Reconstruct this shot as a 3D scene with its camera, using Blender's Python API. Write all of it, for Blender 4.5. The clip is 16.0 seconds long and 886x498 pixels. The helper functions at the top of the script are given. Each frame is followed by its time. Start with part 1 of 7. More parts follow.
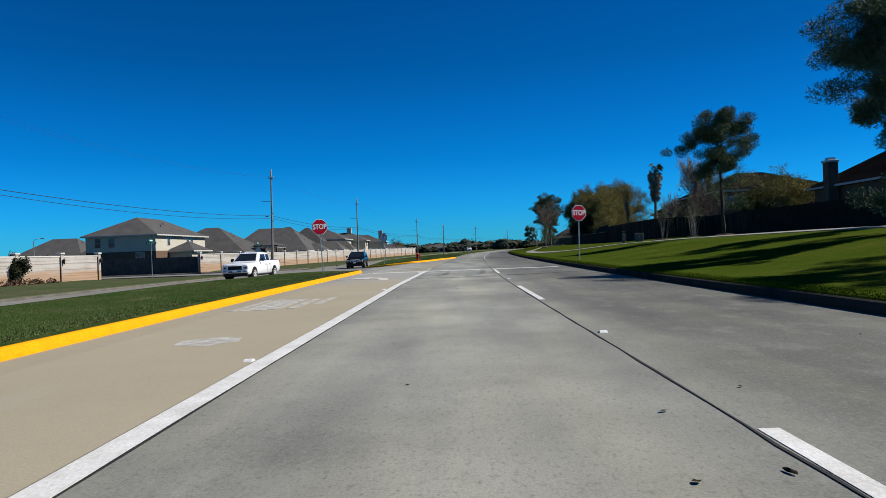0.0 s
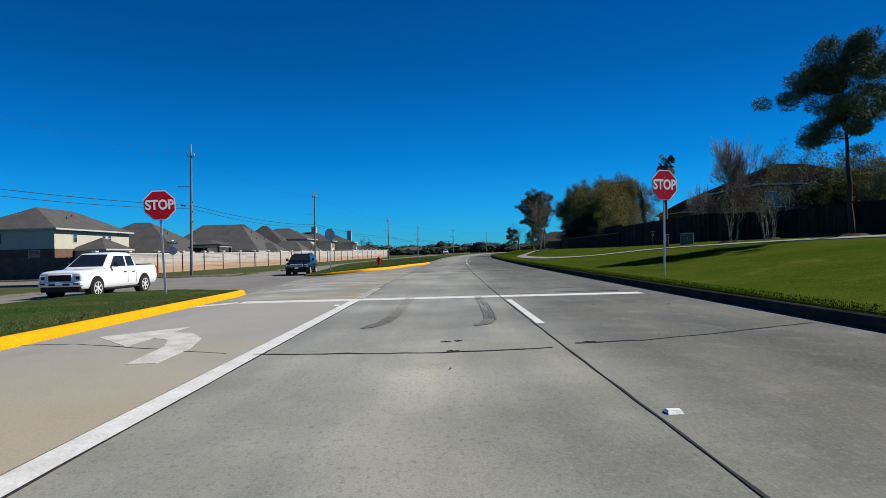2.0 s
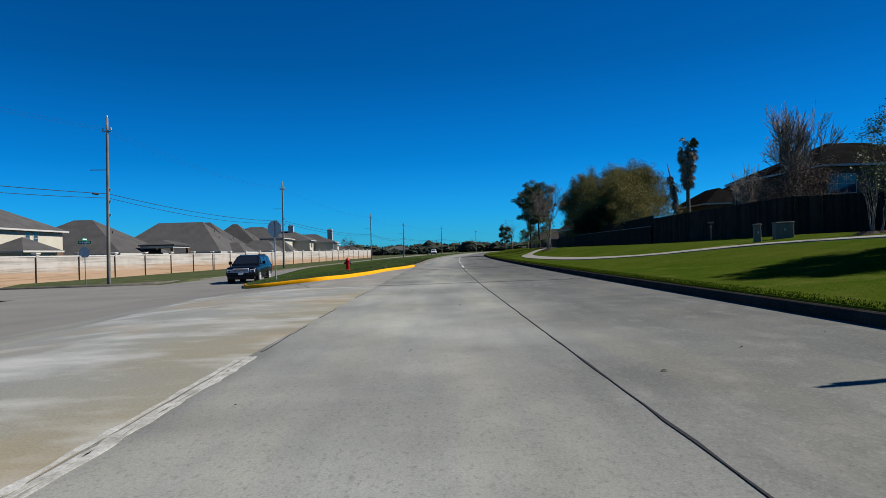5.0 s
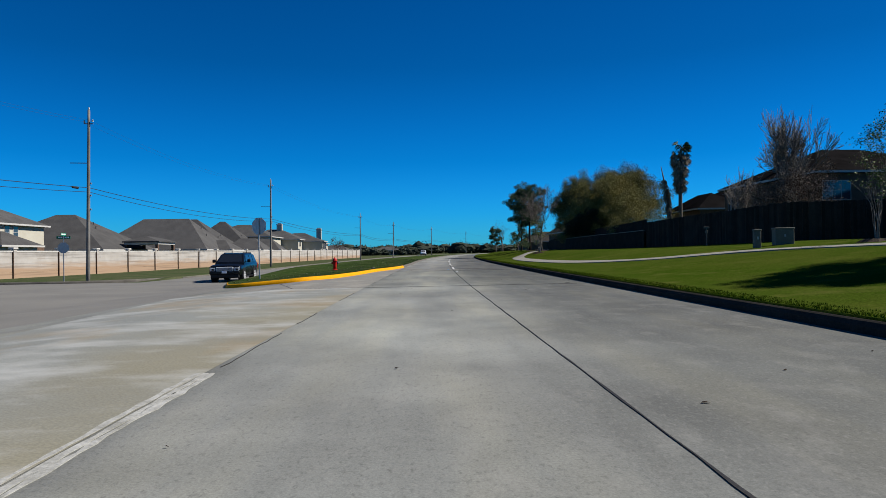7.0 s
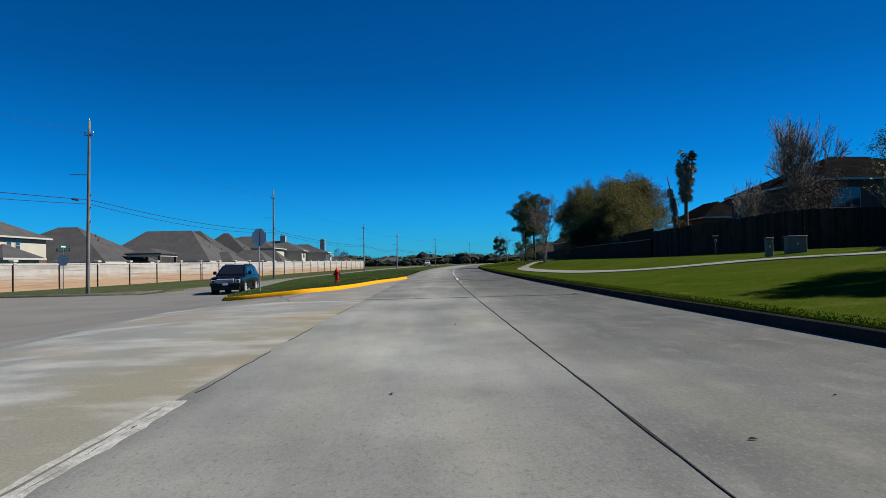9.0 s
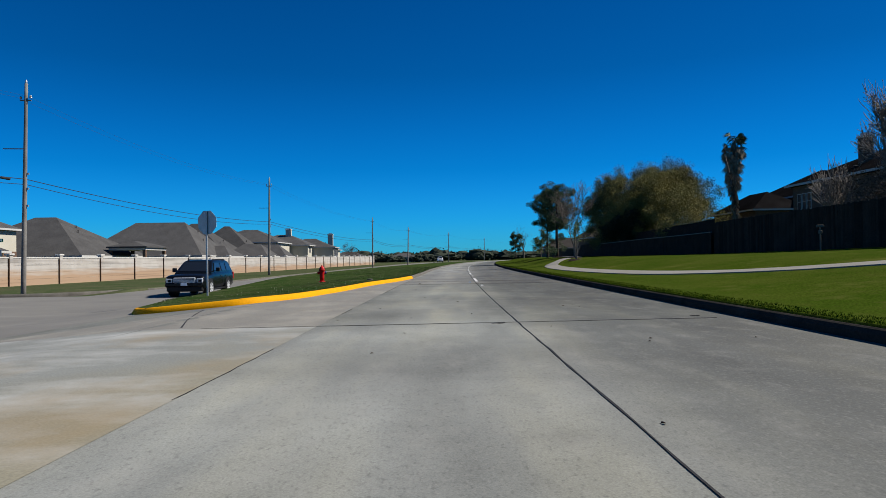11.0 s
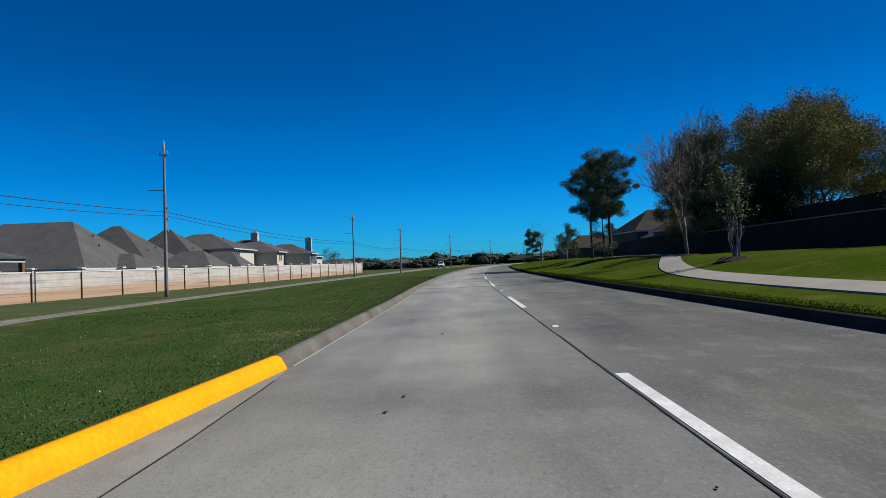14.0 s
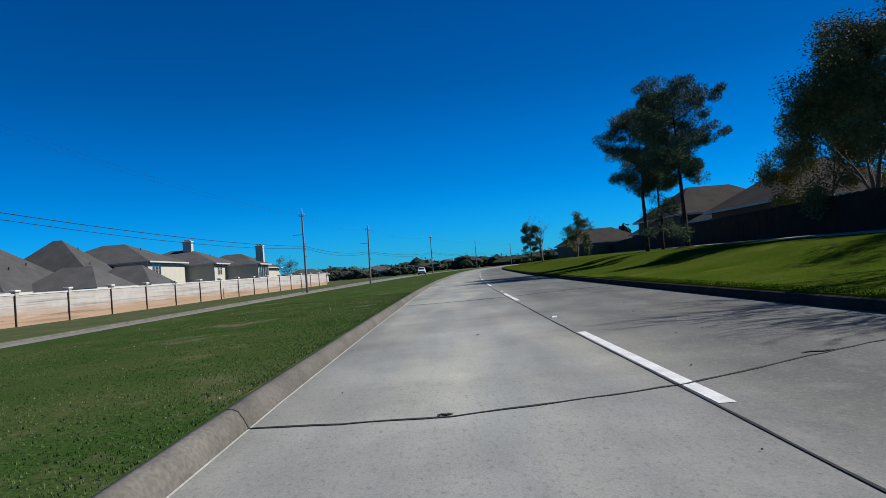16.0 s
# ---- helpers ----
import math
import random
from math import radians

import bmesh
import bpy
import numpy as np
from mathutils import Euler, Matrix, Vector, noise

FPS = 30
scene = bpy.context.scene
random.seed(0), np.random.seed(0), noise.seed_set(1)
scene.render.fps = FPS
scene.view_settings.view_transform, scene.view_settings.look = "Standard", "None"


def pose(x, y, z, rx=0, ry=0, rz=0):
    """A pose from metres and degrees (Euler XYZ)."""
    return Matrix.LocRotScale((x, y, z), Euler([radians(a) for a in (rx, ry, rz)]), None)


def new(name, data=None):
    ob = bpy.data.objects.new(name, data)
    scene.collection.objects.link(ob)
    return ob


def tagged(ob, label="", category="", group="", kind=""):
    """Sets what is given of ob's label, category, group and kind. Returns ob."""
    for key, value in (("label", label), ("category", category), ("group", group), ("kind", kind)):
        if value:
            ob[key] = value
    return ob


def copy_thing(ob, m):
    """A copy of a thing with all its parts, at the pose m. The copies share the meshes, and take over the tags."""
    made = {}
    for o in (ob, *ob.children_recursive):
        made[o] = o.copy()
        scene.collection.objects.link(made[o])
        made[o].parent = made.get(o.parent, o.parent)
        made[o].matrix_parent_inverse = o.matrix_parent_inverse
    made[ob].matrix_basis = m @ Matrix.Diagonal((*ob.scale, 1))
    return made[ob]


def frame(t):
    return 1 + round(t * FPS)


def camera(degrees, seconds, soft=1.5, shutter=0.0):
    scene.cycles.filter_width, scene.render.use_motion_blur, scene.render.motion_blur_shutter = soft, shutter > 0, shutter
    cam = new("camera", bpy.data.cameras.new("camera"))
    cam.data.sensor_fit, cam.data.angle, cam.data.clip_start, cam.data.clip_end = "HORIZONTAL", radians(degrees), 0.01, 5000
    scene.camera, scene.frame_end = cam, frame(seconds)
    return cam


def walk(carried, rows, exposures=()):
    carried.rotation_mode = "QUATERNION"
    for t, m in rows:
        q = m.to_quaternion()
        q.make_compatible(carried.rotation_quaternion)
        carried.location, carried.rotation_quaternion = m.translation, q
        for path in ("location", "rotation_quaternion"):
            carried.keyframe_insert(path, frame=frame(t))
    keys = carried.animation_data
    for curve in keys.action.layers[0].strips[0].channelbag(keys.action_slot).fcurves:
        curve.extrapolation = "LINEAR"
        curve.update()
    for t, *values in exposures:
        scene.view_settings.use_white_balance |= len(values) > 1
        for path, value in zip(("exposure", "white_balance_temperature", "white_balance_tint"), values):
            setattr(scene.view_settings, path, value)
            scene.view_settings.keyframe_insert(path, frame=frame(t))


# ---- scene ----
cam = camera(69.96, 16.0, soft=0.6)
ROWS = [  # seconds, x, y, z, yaw, pitch, roll
    (0.0, 0.000, 0.000, 1.045, 1.27, 0.07, 2.18),
    (0.5, 0.097, 4.818, 1.038, -0.28, 0.44, 3.77),
    (1.0, 0.109, 9.488, 1.066, -0.76, 0.29, 1.78),
    (1.5, 0.130, 13.511, 1.052, -0.33, 0.05, 1.57),
    (2.0, 0.180, 16.917, 1.053, -0.88, 0.25, 1.39),
    (2.5, 0.204, 20.130, 1.049, -0.22, 0.05, 0.26),
    (3.0, 0.235, 22.841, 1.048, 0.35, 0.00, 0.66),
    (3.5, 0.241, 25.115, 1.053, 0.70, -0.16, 1.34),
    (4.0, 0.291, 26.976, 1.044, -1.61, 0.11, 2.01),
    (4.5, 0.299, 28.483, 1.050, -1.72, 0.13, 1.94),
    (5.0, 0.305, 29.500, 1.050, -2.00, 0.18, 1.78),
    (5.5, 0.308, 30.130, 1.050, -2.33, 0.23, 1.59),
    (6.0, 0.310, 30.411, 1.050, -2.60, 0.28, 1.42),
    (6.5, 0.310, 30.481, 1.052, -2.72, 0.30, 1.36),
    (7.0, 0.309, 30.482, 1.051, -2.94, 0.26, 0.89),
    (7.5, 0.301, 30.477, 1.051, -3.21, 0.33, 0.60),
    (8.0, 0.307, 30.482, 1.053, -3.28, 0.41, 0.51),
    (8.5, 0.334, 30.743, 1.049, -2.14, 0.88, 1.04),
    (9.0, 0.370, 31.109, 1.051, -2.57, 1.22, 1.20),
    (9.5, 0.412, 32.254, 1.050, -2.43, 1.19, 1.16),
    (10.0, 0.481, 34.122, 1.050, -2.10, 1.10, 1.06),
    (10.5, 0.571, 36.593, 1.050, -1.70, 0.99, 0.93),
    (11.0, 0.681, 39.606, 1.050, -1.37, 0.90, 0.83),
    (11.5, 0.811, 43.162, 1.051, -1.23, 0.86, 0.79),
    (12.0, 0.899, 47.254, 1.050, -1.02, 0.90, 0.86),
    (12.5, 1.018, 51.653, 1.043, -0.84, 0.87, 1.31),
    (13.0, 1.173, 56.648, 1.052, -0.95, 1.65, 1.32),
    (13.5, 1.316, 61.967, 1.050, -0.80, 0.92, 1.83),
    (14.0, 1.426, 67.390, 1.051, -1.23, 1.37, 2.33),
    (14.5, 1.577, 73.022, 1.051, -1.44, 1.57, 3.12),
    (15.0, 1.720, 78.791, 1.041, -1.89, 1.68, 3.11),
    (15.5, 1.935, 84.531, 1.051, -2.21, 2.08, 3.65),
    (16.0, 2.198, 90.463, 1.036, -2.87, 1.76, 4.83),
]
walk(cam, [(t, pose(x, y, z, 90 + pitch, roll, yaw)) for t, x, y, z, yaw, pitch, roll in ROWS],
     exposures=[(0.0, 0.50, 6500, 10), (4.0, 0.50, 6500, 10), (9.0, 0.47, 6500, 10), (12.0, 0.46, 6500, 10), (14.0, 0.46, 6380, 10), (16.0, 0.50, 6220, 10)])

# ---- light ----
SUN_DIR = Vector((0.97, 0.14, 0.0)).normalized()
SUN_EL = radians(42.5)
world = bpy.data.worlds.new("world")
scene.world = world
world.use_nodes = True
wn, wl = world.node_tree.nodes, world.node_tree.links
sky = wn.new("ShaderNodeTexSky")
sky.sky_type = "NISHITA"
sky.sun_disc = False
sky.sun_elevation = SUN_EL
sky.sun_rotation = math.atan2(SUN_DIR.x, SUN_DIR.y)
sky.altitude, sky.air_density, sky.dust_density, sky.ozone_density = 0, 1.25, 0.05, 3.0
tone = wn.new("ShaderNodeMix")
tone.data_type, tone.blend_type = "RGBA", "MULTIPLY"
tone.inputs["Factor"].default_value = 1.0
# a deep clear winter blue, paler towards the horizon
where = wn.new("ShaderNodeTexCoord")
height = wn.new("ShaderNodeSeparateXYZ")
wl.new(where.outputs["Generated"], height.inputs[0])
blues = wn.new("ShaderNodeValToRGB")
blues.color_ramp.elements[0].position, blues.color_ramp.elements[1].position = 0.0, 0.5
blues.color_ramp.elements[0].color, blues.color_ramp.elements[1].color = (0.040, 0.385, 0.92, 1), (0.0, 0.150, 0.355, 1)
for stop, hue in ((0.06, (0.016, 0.335, 0.85)), (0.14, (0.003, 0.255, 0.64)), (0.28, (0.001, 0.180, 0.43))):
    blues.color_ramp.elements.new(stop).color = (*hue, 1)
wl.new(height.outputs["Z"], blues.inputs[0])
wl.new(blues.outputs["Color"], tone.inputs["B"])
wl.new(sky.outputs[0], tone.inputs["A"])
# the clear air stays evenly deep in colour towards the sun's side
even = wn.new("ShaderNodeMapRange")
even.interpolation_type = "SMOOTHSTEP"
for k, v in (("From Min", -0.1), ("From Max", 0.9), ("To Min", 1.01), ("To Max", 0.82)):
    even.inputs[k].default_value = v
wl.new(height.outputs["X"], even.inputs["Value"])
deep = wn.new("ShaderNodeVectorMath")
deep.operation = "SCALE"
wl.new(tone.outputs["Result"], deep.inputs[0])
wl.new(even.outputs[0], deep.inputs["Scale"])
wl.new(deep.outputs[0], wn["Background"].inputs[0])
wn["Background"].inputs[1].default_value = 0.119
sun = new("sun", bpy.data.lights.new("sun", "SUN"))
sun.data.energy, sun.data.angle, sun.data.color = 5.0, radians(0.55), (1.0, 0.96, 0.88)
toward = Vector((SUN_DIR.x * math.cos(SUN_EL), SUN_DIR.y * math.cos(SUN_EL), math.sin(SUN_EL)))
sun.matrix_world = toward.to_track_quat("Z", "Y").to_matrix().to_4x4()


# ---- materials ----
def material(name, color, rough=0.8, metal=0.0, spread=0.25, size=2.0, fine=40.0, bump=0.25, tint=None, per_object=0.0, island=0.0, spec=0.2, coat=0.0, detail=6):
    """A surface with blotches (size per metre), grain (fine per metre) and relief; tint: the blotches' second colour."""
    m = bpy.data.materials.new(name)
    m.use_nodes = True
    n, l = m.node_tree.nodes, m.node_tree.links
    b = n["Principled BSDF"]
    b.inputs["Roughness"].default_value, b.inputs["Metallic"].default_value = rough, metal
    b.inputs["Specular IOR Level"].default_value = spec
    b.inputs["Coat Weight"].default_value = coat
    pos = n.new("ShaderNodeNewGeometry")
    big = n.new("ShaderNodeTexNoise")
    big.inputs["Scale"].default_value, big.inputs["Detail"].default_value = size, detail
    big.inputs["Roughness"].default_value = 0.5 if detail < 10 else 0.68
    small = n.new("ShaderNodeTexNoise")
    small.inputs["Scale"].default_value, small.inputs["Detail"].default_value = fine, 4
    for t in (big, small):
        l.new(pos.outputs["Position"], t.inputs["Vector"])
    second = tint or tuple(c * (1 - 1.6 * spread) for c in color)
    ramp = n.new("ShaderNodeValToRGB")
    ramp.color_ramp.elements[0].position, ramp.color_ramp.elements[1].position = 0.32, 0.68
    ramp.color_ramp.elements[0].color, ramp.color_ramp.elements[1].color = (*second, 1), (*color, 1)
    l.new(big.outputs["Fac"], ramp.inputs[0])
    grain = n.new("ShaderNodeMapRange")
    for k, v in (("From Min", 0.3), ("From Max", 0.7), ("To Min", 1 - spread), ("To Max", 1 + spread)):
        grain.inputs[k].default_value = v
    l.new(small.outputs["Fac"], grain.inputs["Value"])
    mul = n.new("ShaderNodeVectorMath")
    mul.operation = "SCALE"
    l.new(ramp.outputs["Color"], mul.inputs[0])
    l.new(grain.outputs[0], mul.inputs["Scale"])
    last = mul
    for amount, source in ((per_object, "object"), (island, "island")):
        if amount:
            r = n.new("ShaderNodeObjectInfo") if source == "object" else pos
            vary = n.new("ShaderNodeMapRange")
            vary.inputs["To Min"].default_value, vary.inputs["To Max"].default_value = 1 - amount, 1 + amount
            l.new(r.outputs["Random" if source == "object" else "Random Per Island"], vary.inputs["Value"])
            more = n.new("ShaderNodeVectorMath")
            more.operation = "SCALE"
            l.new(last.outputs[0], more.inputs[0])
            l.new(vary.outputs[0], more.inputs["Scale"])
            last = more
    l.new(last.outputs[0], b.inputs["Base Color"])
    if bump:
        bp = n.new("ShaderNodeBump")
        bp.inputs["Strength"].default_value, bp.inputs["Distance"].default_value = bump, 0.02
        l.new(small.outputs["Fac"], bp.inputs["Height"])
        l.new(bp.outputs[0], b.inputs["Normal"])
    return m


def mottle(m, color, scale, lo, hi, stretch=(1, 1, 1), most=1.0, shift=0.0, detail=8):
    """Ragged patches of a second colour where a noise rises from lo to hi."""
    n, l = m.node_tree.nodes, m.node_tree.links
    b = n["Principled BSDF"]
    was = b.inputs["Base Color"].links[0].from_socket
    geo = n.new("ShaderNodeNewGeometry")
    place = n.new("ShaderNodeMapping")
    place.inputs["Scale"].default_value = stretch
    place.inputs["Location"].default_value = (shift, shift * 0.7, 0)
    l.new(geo.outputs["Position"], place.inputs["Vector"])
    patch = n.new("ShaderNodeTexNoise")
    patch.inputs["Scale"].default_value, patch.inputs["Detail"].default_value = scale, detail
    patch.inputs["Roughness"].default_value = 0.62
    l.new(place.outputs[0], patch.inputs["Vector"])
    r = n.new("ShaderNodeMapRange")
    for k, v in (("From Min", lo), ("From Max", hi), ("To Min", 0.0), ("To Max", most)):
        r.inputs[k].default_value = v
    l.new(patch.outputs["Fac"], r.inputs["Value"])
    mix = n.new("ShaderNodeMix")
    mix.data_type = "RGBA"
    l.new(r.outputs[0], mix.inputs["Factor"])
    l.new(was, mix.inputs["A"])
    mix.inputs["B"].default_value = (*color, 1)
    l.new(mix.outputs["Result"], b.inputs["Base Color"])
    return m


# dirty kerb concrete, its face's shade put into the base colour too
KERB_DARK = material("shade_toned_dirty_kerb", (0.048, 0.043, 0.038), 0.95, spread=0.2, size=1.5, fine=30, tint=(0.028, 0.026, 0.023), spec=0.0)
STAINED = material("tan_stained_concrete", (0.208, 0.213, 0.194), 0.9, spread=0.14, size=0.22, fine=45, bump=0.1, tint=(0.176, 0.180, 0.166), detail=12)
ISLAND_GRASS = material("island_grass", (0.020, 0.046, 0.010), 0.95, spread=0.45, size=0.45, fine=36, bump=0.5, tint=(0.044, 0.060, 0.020), spec=0.0, detail=12)
TAN_CONCRETE = material("tan_concrete", (0.262, 0.258, 0.236), 0.9, spread=0.1, size=0.3, fine=70, bump=0.06, tint=(0.230, 0.226, 0.208), detail=12)
KERB = material("kerb_concrete", (0.122, 0.112, 0.096), 0.9, spread=0.22, size=1.5, fine=30, tint=(0.074, 0.067, 0.058))
mottle(KERB, (0.055, 0.050, 0.042), 2.0, 0.56, 0.72, (1, 0.4, 1), 0.6, 9.0)
WALKWAY = material("walkway_concrete", (0.235, 0.218, 0.186), 0.9, spread=0.1, size=1.0, fine=40)
YELLOW = material("yellow_kerb_paint", (0.68, 0.300, 0.003), 0.7, spread=0.1, size=2.5, fine=25, tint=(0.58, 0.250, 0.004), spec=0.05, detail=12)
mottle(YELLOW, (0.20, 0.13, 0.06), 5.0, 0.66, 0.74, (1, 1, 2.5), 0.8)
WHITE_PAINT = material("white_road_paint", (0.562, 0.562, 0.547), 0.7, spread=0.1, size=4, fine=35, tint=(0.446, 0.439, 0.418))
FADED_PAINT = material("faded_road_paint", (0.40, 0.39, 0.37), 0.85, spread=0.12, size=5, fine=35, tint=(0.25, 0.235, 0.2))
WORN_WHITE = material("worn_white_road_paint", (0.50, 0.49, 0.46), 0.8, spread=0.12, size=3, fine=35, tint=(0.34, 0.32, 0.28))
GHOST_PAINT = material("nearly_gone_road_paint", (0.40, 0.395, 0.37), 0.9, spread=0.15, size=5, fine=40, tint=(0.23, 0.225, 0.20))
SEALANT = material("black_joint_sealant", (0.025, 0.023, 0.022), 0.7, spread=0.2, size=5, fine=50)
TYRE_MARK = material("tyre_rubber_mark", (0.098, 0.095, 0.091), 0.9, spread=0.25, size=3, fine=60, tint=(0.135, 0.131, 0.122))
GRASS = material("grass", (0.026, 0.050, 0.004), 0.95, spread=0.4, size=0.30, fine=26, bump=0.5, tint=(0.052, 0.066, 0.010), spec=0.0, detail=12)
VERGE_GRASS = material("dull_winter_grass", (0.036, 0.060, 0.022), 0.95, spread=0.3, size=0.25, fine=20, bump=0.6, tint=(0.074, 0.074, 0.042), spec=0.0, detail=12)
for turf, dry in ((ISLAND_GRASS, (0.115, 0.098, 0.058)), (GRASS, (0.088, 0.090, 0.022)), (VERGE_GRASS, (0.105, 0.098, 0.058))):
    mottle(turf, dry, 0.55, 0.57, 0.72, most=0.75)
    mottle(turf, tuple(c * 0.8 for c in dry), 3.2, 0.55, 0.75, most=0.55, shift=3.0)
mottle(ISLAND_GRASS, (0.125, 0.105, 0.072), 0.28, 0.62, 0.70, most=0.85, shift=11.0)
CAP = material("wall_coping", (0.52, 0.50, 0.465), 0.9, spread=0.06, size=2, fine=30)
# colour of the painted shadow lines beside the wall piers
PIER_SHADOW = material("pier_shadow_brown", (0.075, 0.045, 0.028), 0.6, spread=0.2)
POLE_WOOD = material("weathered_pole_wood", (0.20, 0.19, 0.175), 0.9, spread=0.2, size=1.5, fine=25, tint=(0.14, 0.13, 0.118))
GALVANISED = material("galvanised_steel", (0.42, 0.43, 0.44), 0.5, metal=0.6, spread=0.1, size=6)
SIGN_RED = material("sign_red", (0.55, 0.010, 0.034), 0.6, spread=0.05, size=3, bump=0, spec=0.1)
SIGN_WHITE = material("sign_white", (0.96, 0.96, 0.95), 0.5, spread=0.04, size=3, bump=0)
SIGN_GREEN = material("sign_green", (0.0, 0.17, 0.09), 0.45, spread=0.05, size=3, bump=0)
HYDRANT_RED = material("hydrant_red_paint", (0.55, 0.012, 0.012), 0.4, spread=0.08, size=8)
BLUE_BAND = material("blue_band", (0.03, 0.06, 0.16), 0.5, spread=0.1)
FENCE_WOOD = material("dark_fence_wood", (0.042, 0.031, 0.024), 0.95, spread=0.3, size=1.5, fine=18, tint=(0.026, 0.021, 0.017), per_object=0.3, spec=0.05)
GREY_FENCE = material("grey_fence_wood", (0.085, 0.082, 0.078), 0.95, spread=0.25, size=1.5, fine=18, per_object=0.2, spec=0.05)
SHINGLE = material("brown_shingle", (0.074, 0.072, 0.070), 0.95, spread=0.22, size=0.7, fine=9, bump=0.5, tint=(0.056, 0.054, 0.053), per_object=0.12, spec=0.1)
SHINGLE_DARK = material("dark_shingle", (0.013, 0.012, 0.012), 1.0, spread=0.3, size=0.7, fine=9, bump=0.5, spec=0.0)
SHINGLE_DULL = material("dull_brown_shingle", (0.045, 0.039, 0.034), 0.95, spread=0.25, size=0.7, fine=9, bump=0.5, tint=(0.032, 0.028, 0.025), spec=0.05)
SIDING = material("cream_siding", (0.45, 0.425, 0.35), 0.8, spread=0.05, size=1.0, fine=20, tint=(0.41, 0.38, 0.31))
BRICK_WALL = material("brown_brickwork", (0.149, 0.093, 0.062), 0.9, spread=0.25, size=3, fine=12, tint=(0.099, 0.062, 0.046))
TRIM_WHITE = material("white_trim", (0.446, 0.434, 0.409), 0.7, spread=0.05, size=2)
GLASS_DARK = material("window_glass", (0.035, 0.045, 0.06), 0.08, spread=0.1, size=0.5, bump=0, spec=0.8)
BARK_PINE = material("pine_bark", (0.065, 0.046, 0.034), 0.95, spread=0.35, size=4, fine=20, bump=0.9)
BARK_GREY = material("grey_bark", (0.149, 0.124, 0.102), 0.95, spread=0.25, size=3, fine=25, bump=0.7, tint=(0.093, 0.077, 0.065))
BARK_PALE = material("pale_smooth_bark", (0.20, 0.178, 0.155), 0.85, spread=0.2, size=4, fine=12, bump=0.3, tint=(0.14, 0.122, 0.105))
NEEDLES = material("pine_needles", (0.095, 0.130, 0.068), 0.7, spread=0.3, size=1, fine=6, bump=0, tint=(0.060, 0.088, 0.045), island=0.25, spec=0.1)
OAK_LEAF = material("olive_oak_leaves", (0.235, 0.195, 0.062), 0.8, spread=0.2, size=0.5, fine=5, bump=0, tint=(0.155, 0.142, 0.046), island=0.25, spec=0.05)
DARK_OAK = material("dark_olive_leaves", (0.190, 0.168, 0.062), 0.8, spread=0.2, size=0.5, fine=5, bump=0, tint=(0.115, 0.108, 0.042), island=0.25, spec=0.05)
GREEN_LEAF = material("spring_leaves", (0.110, 0.140, 0.030), 0.7, spread=0.3, size=0.6, fine=5, bump=0, tint=(0.070, 0.085, 0.025), island=0.4)
DARK_LEAF = material("dark_evergreen_leaves", (0.022, 0.028, 0.010), 0.7, spread=0.3, size=0.8, fine=6, bump=0, island=0.4)
RED_LEAF = material("red_brown_buds", (0.090, 0.050, 0.030), 0.8, spread=0.3, size=0.8, fine=6, bump=0, island=0.4)
PALM_DEAD = material("dead_palm_fronds", (0.24, 0.205, 0.155), 0.9, spread=0.3, size=2, fine=10, bump=0, island=0.35)
PALM_GREEN = material("palm_fronds", (0.090, 0.115, 0.060), 0.6, spread=0.3, size=2, fine=10, bump=0, island=0.3)
FAR_WOODS = material("far_trees", (0.058, 0.066, 0.046), 0.95, spread=0.35, size=0.1, fine=1.2, bump=0, tint=(0.036, 0.042, 0.034), island=0.3, spec=0.0)
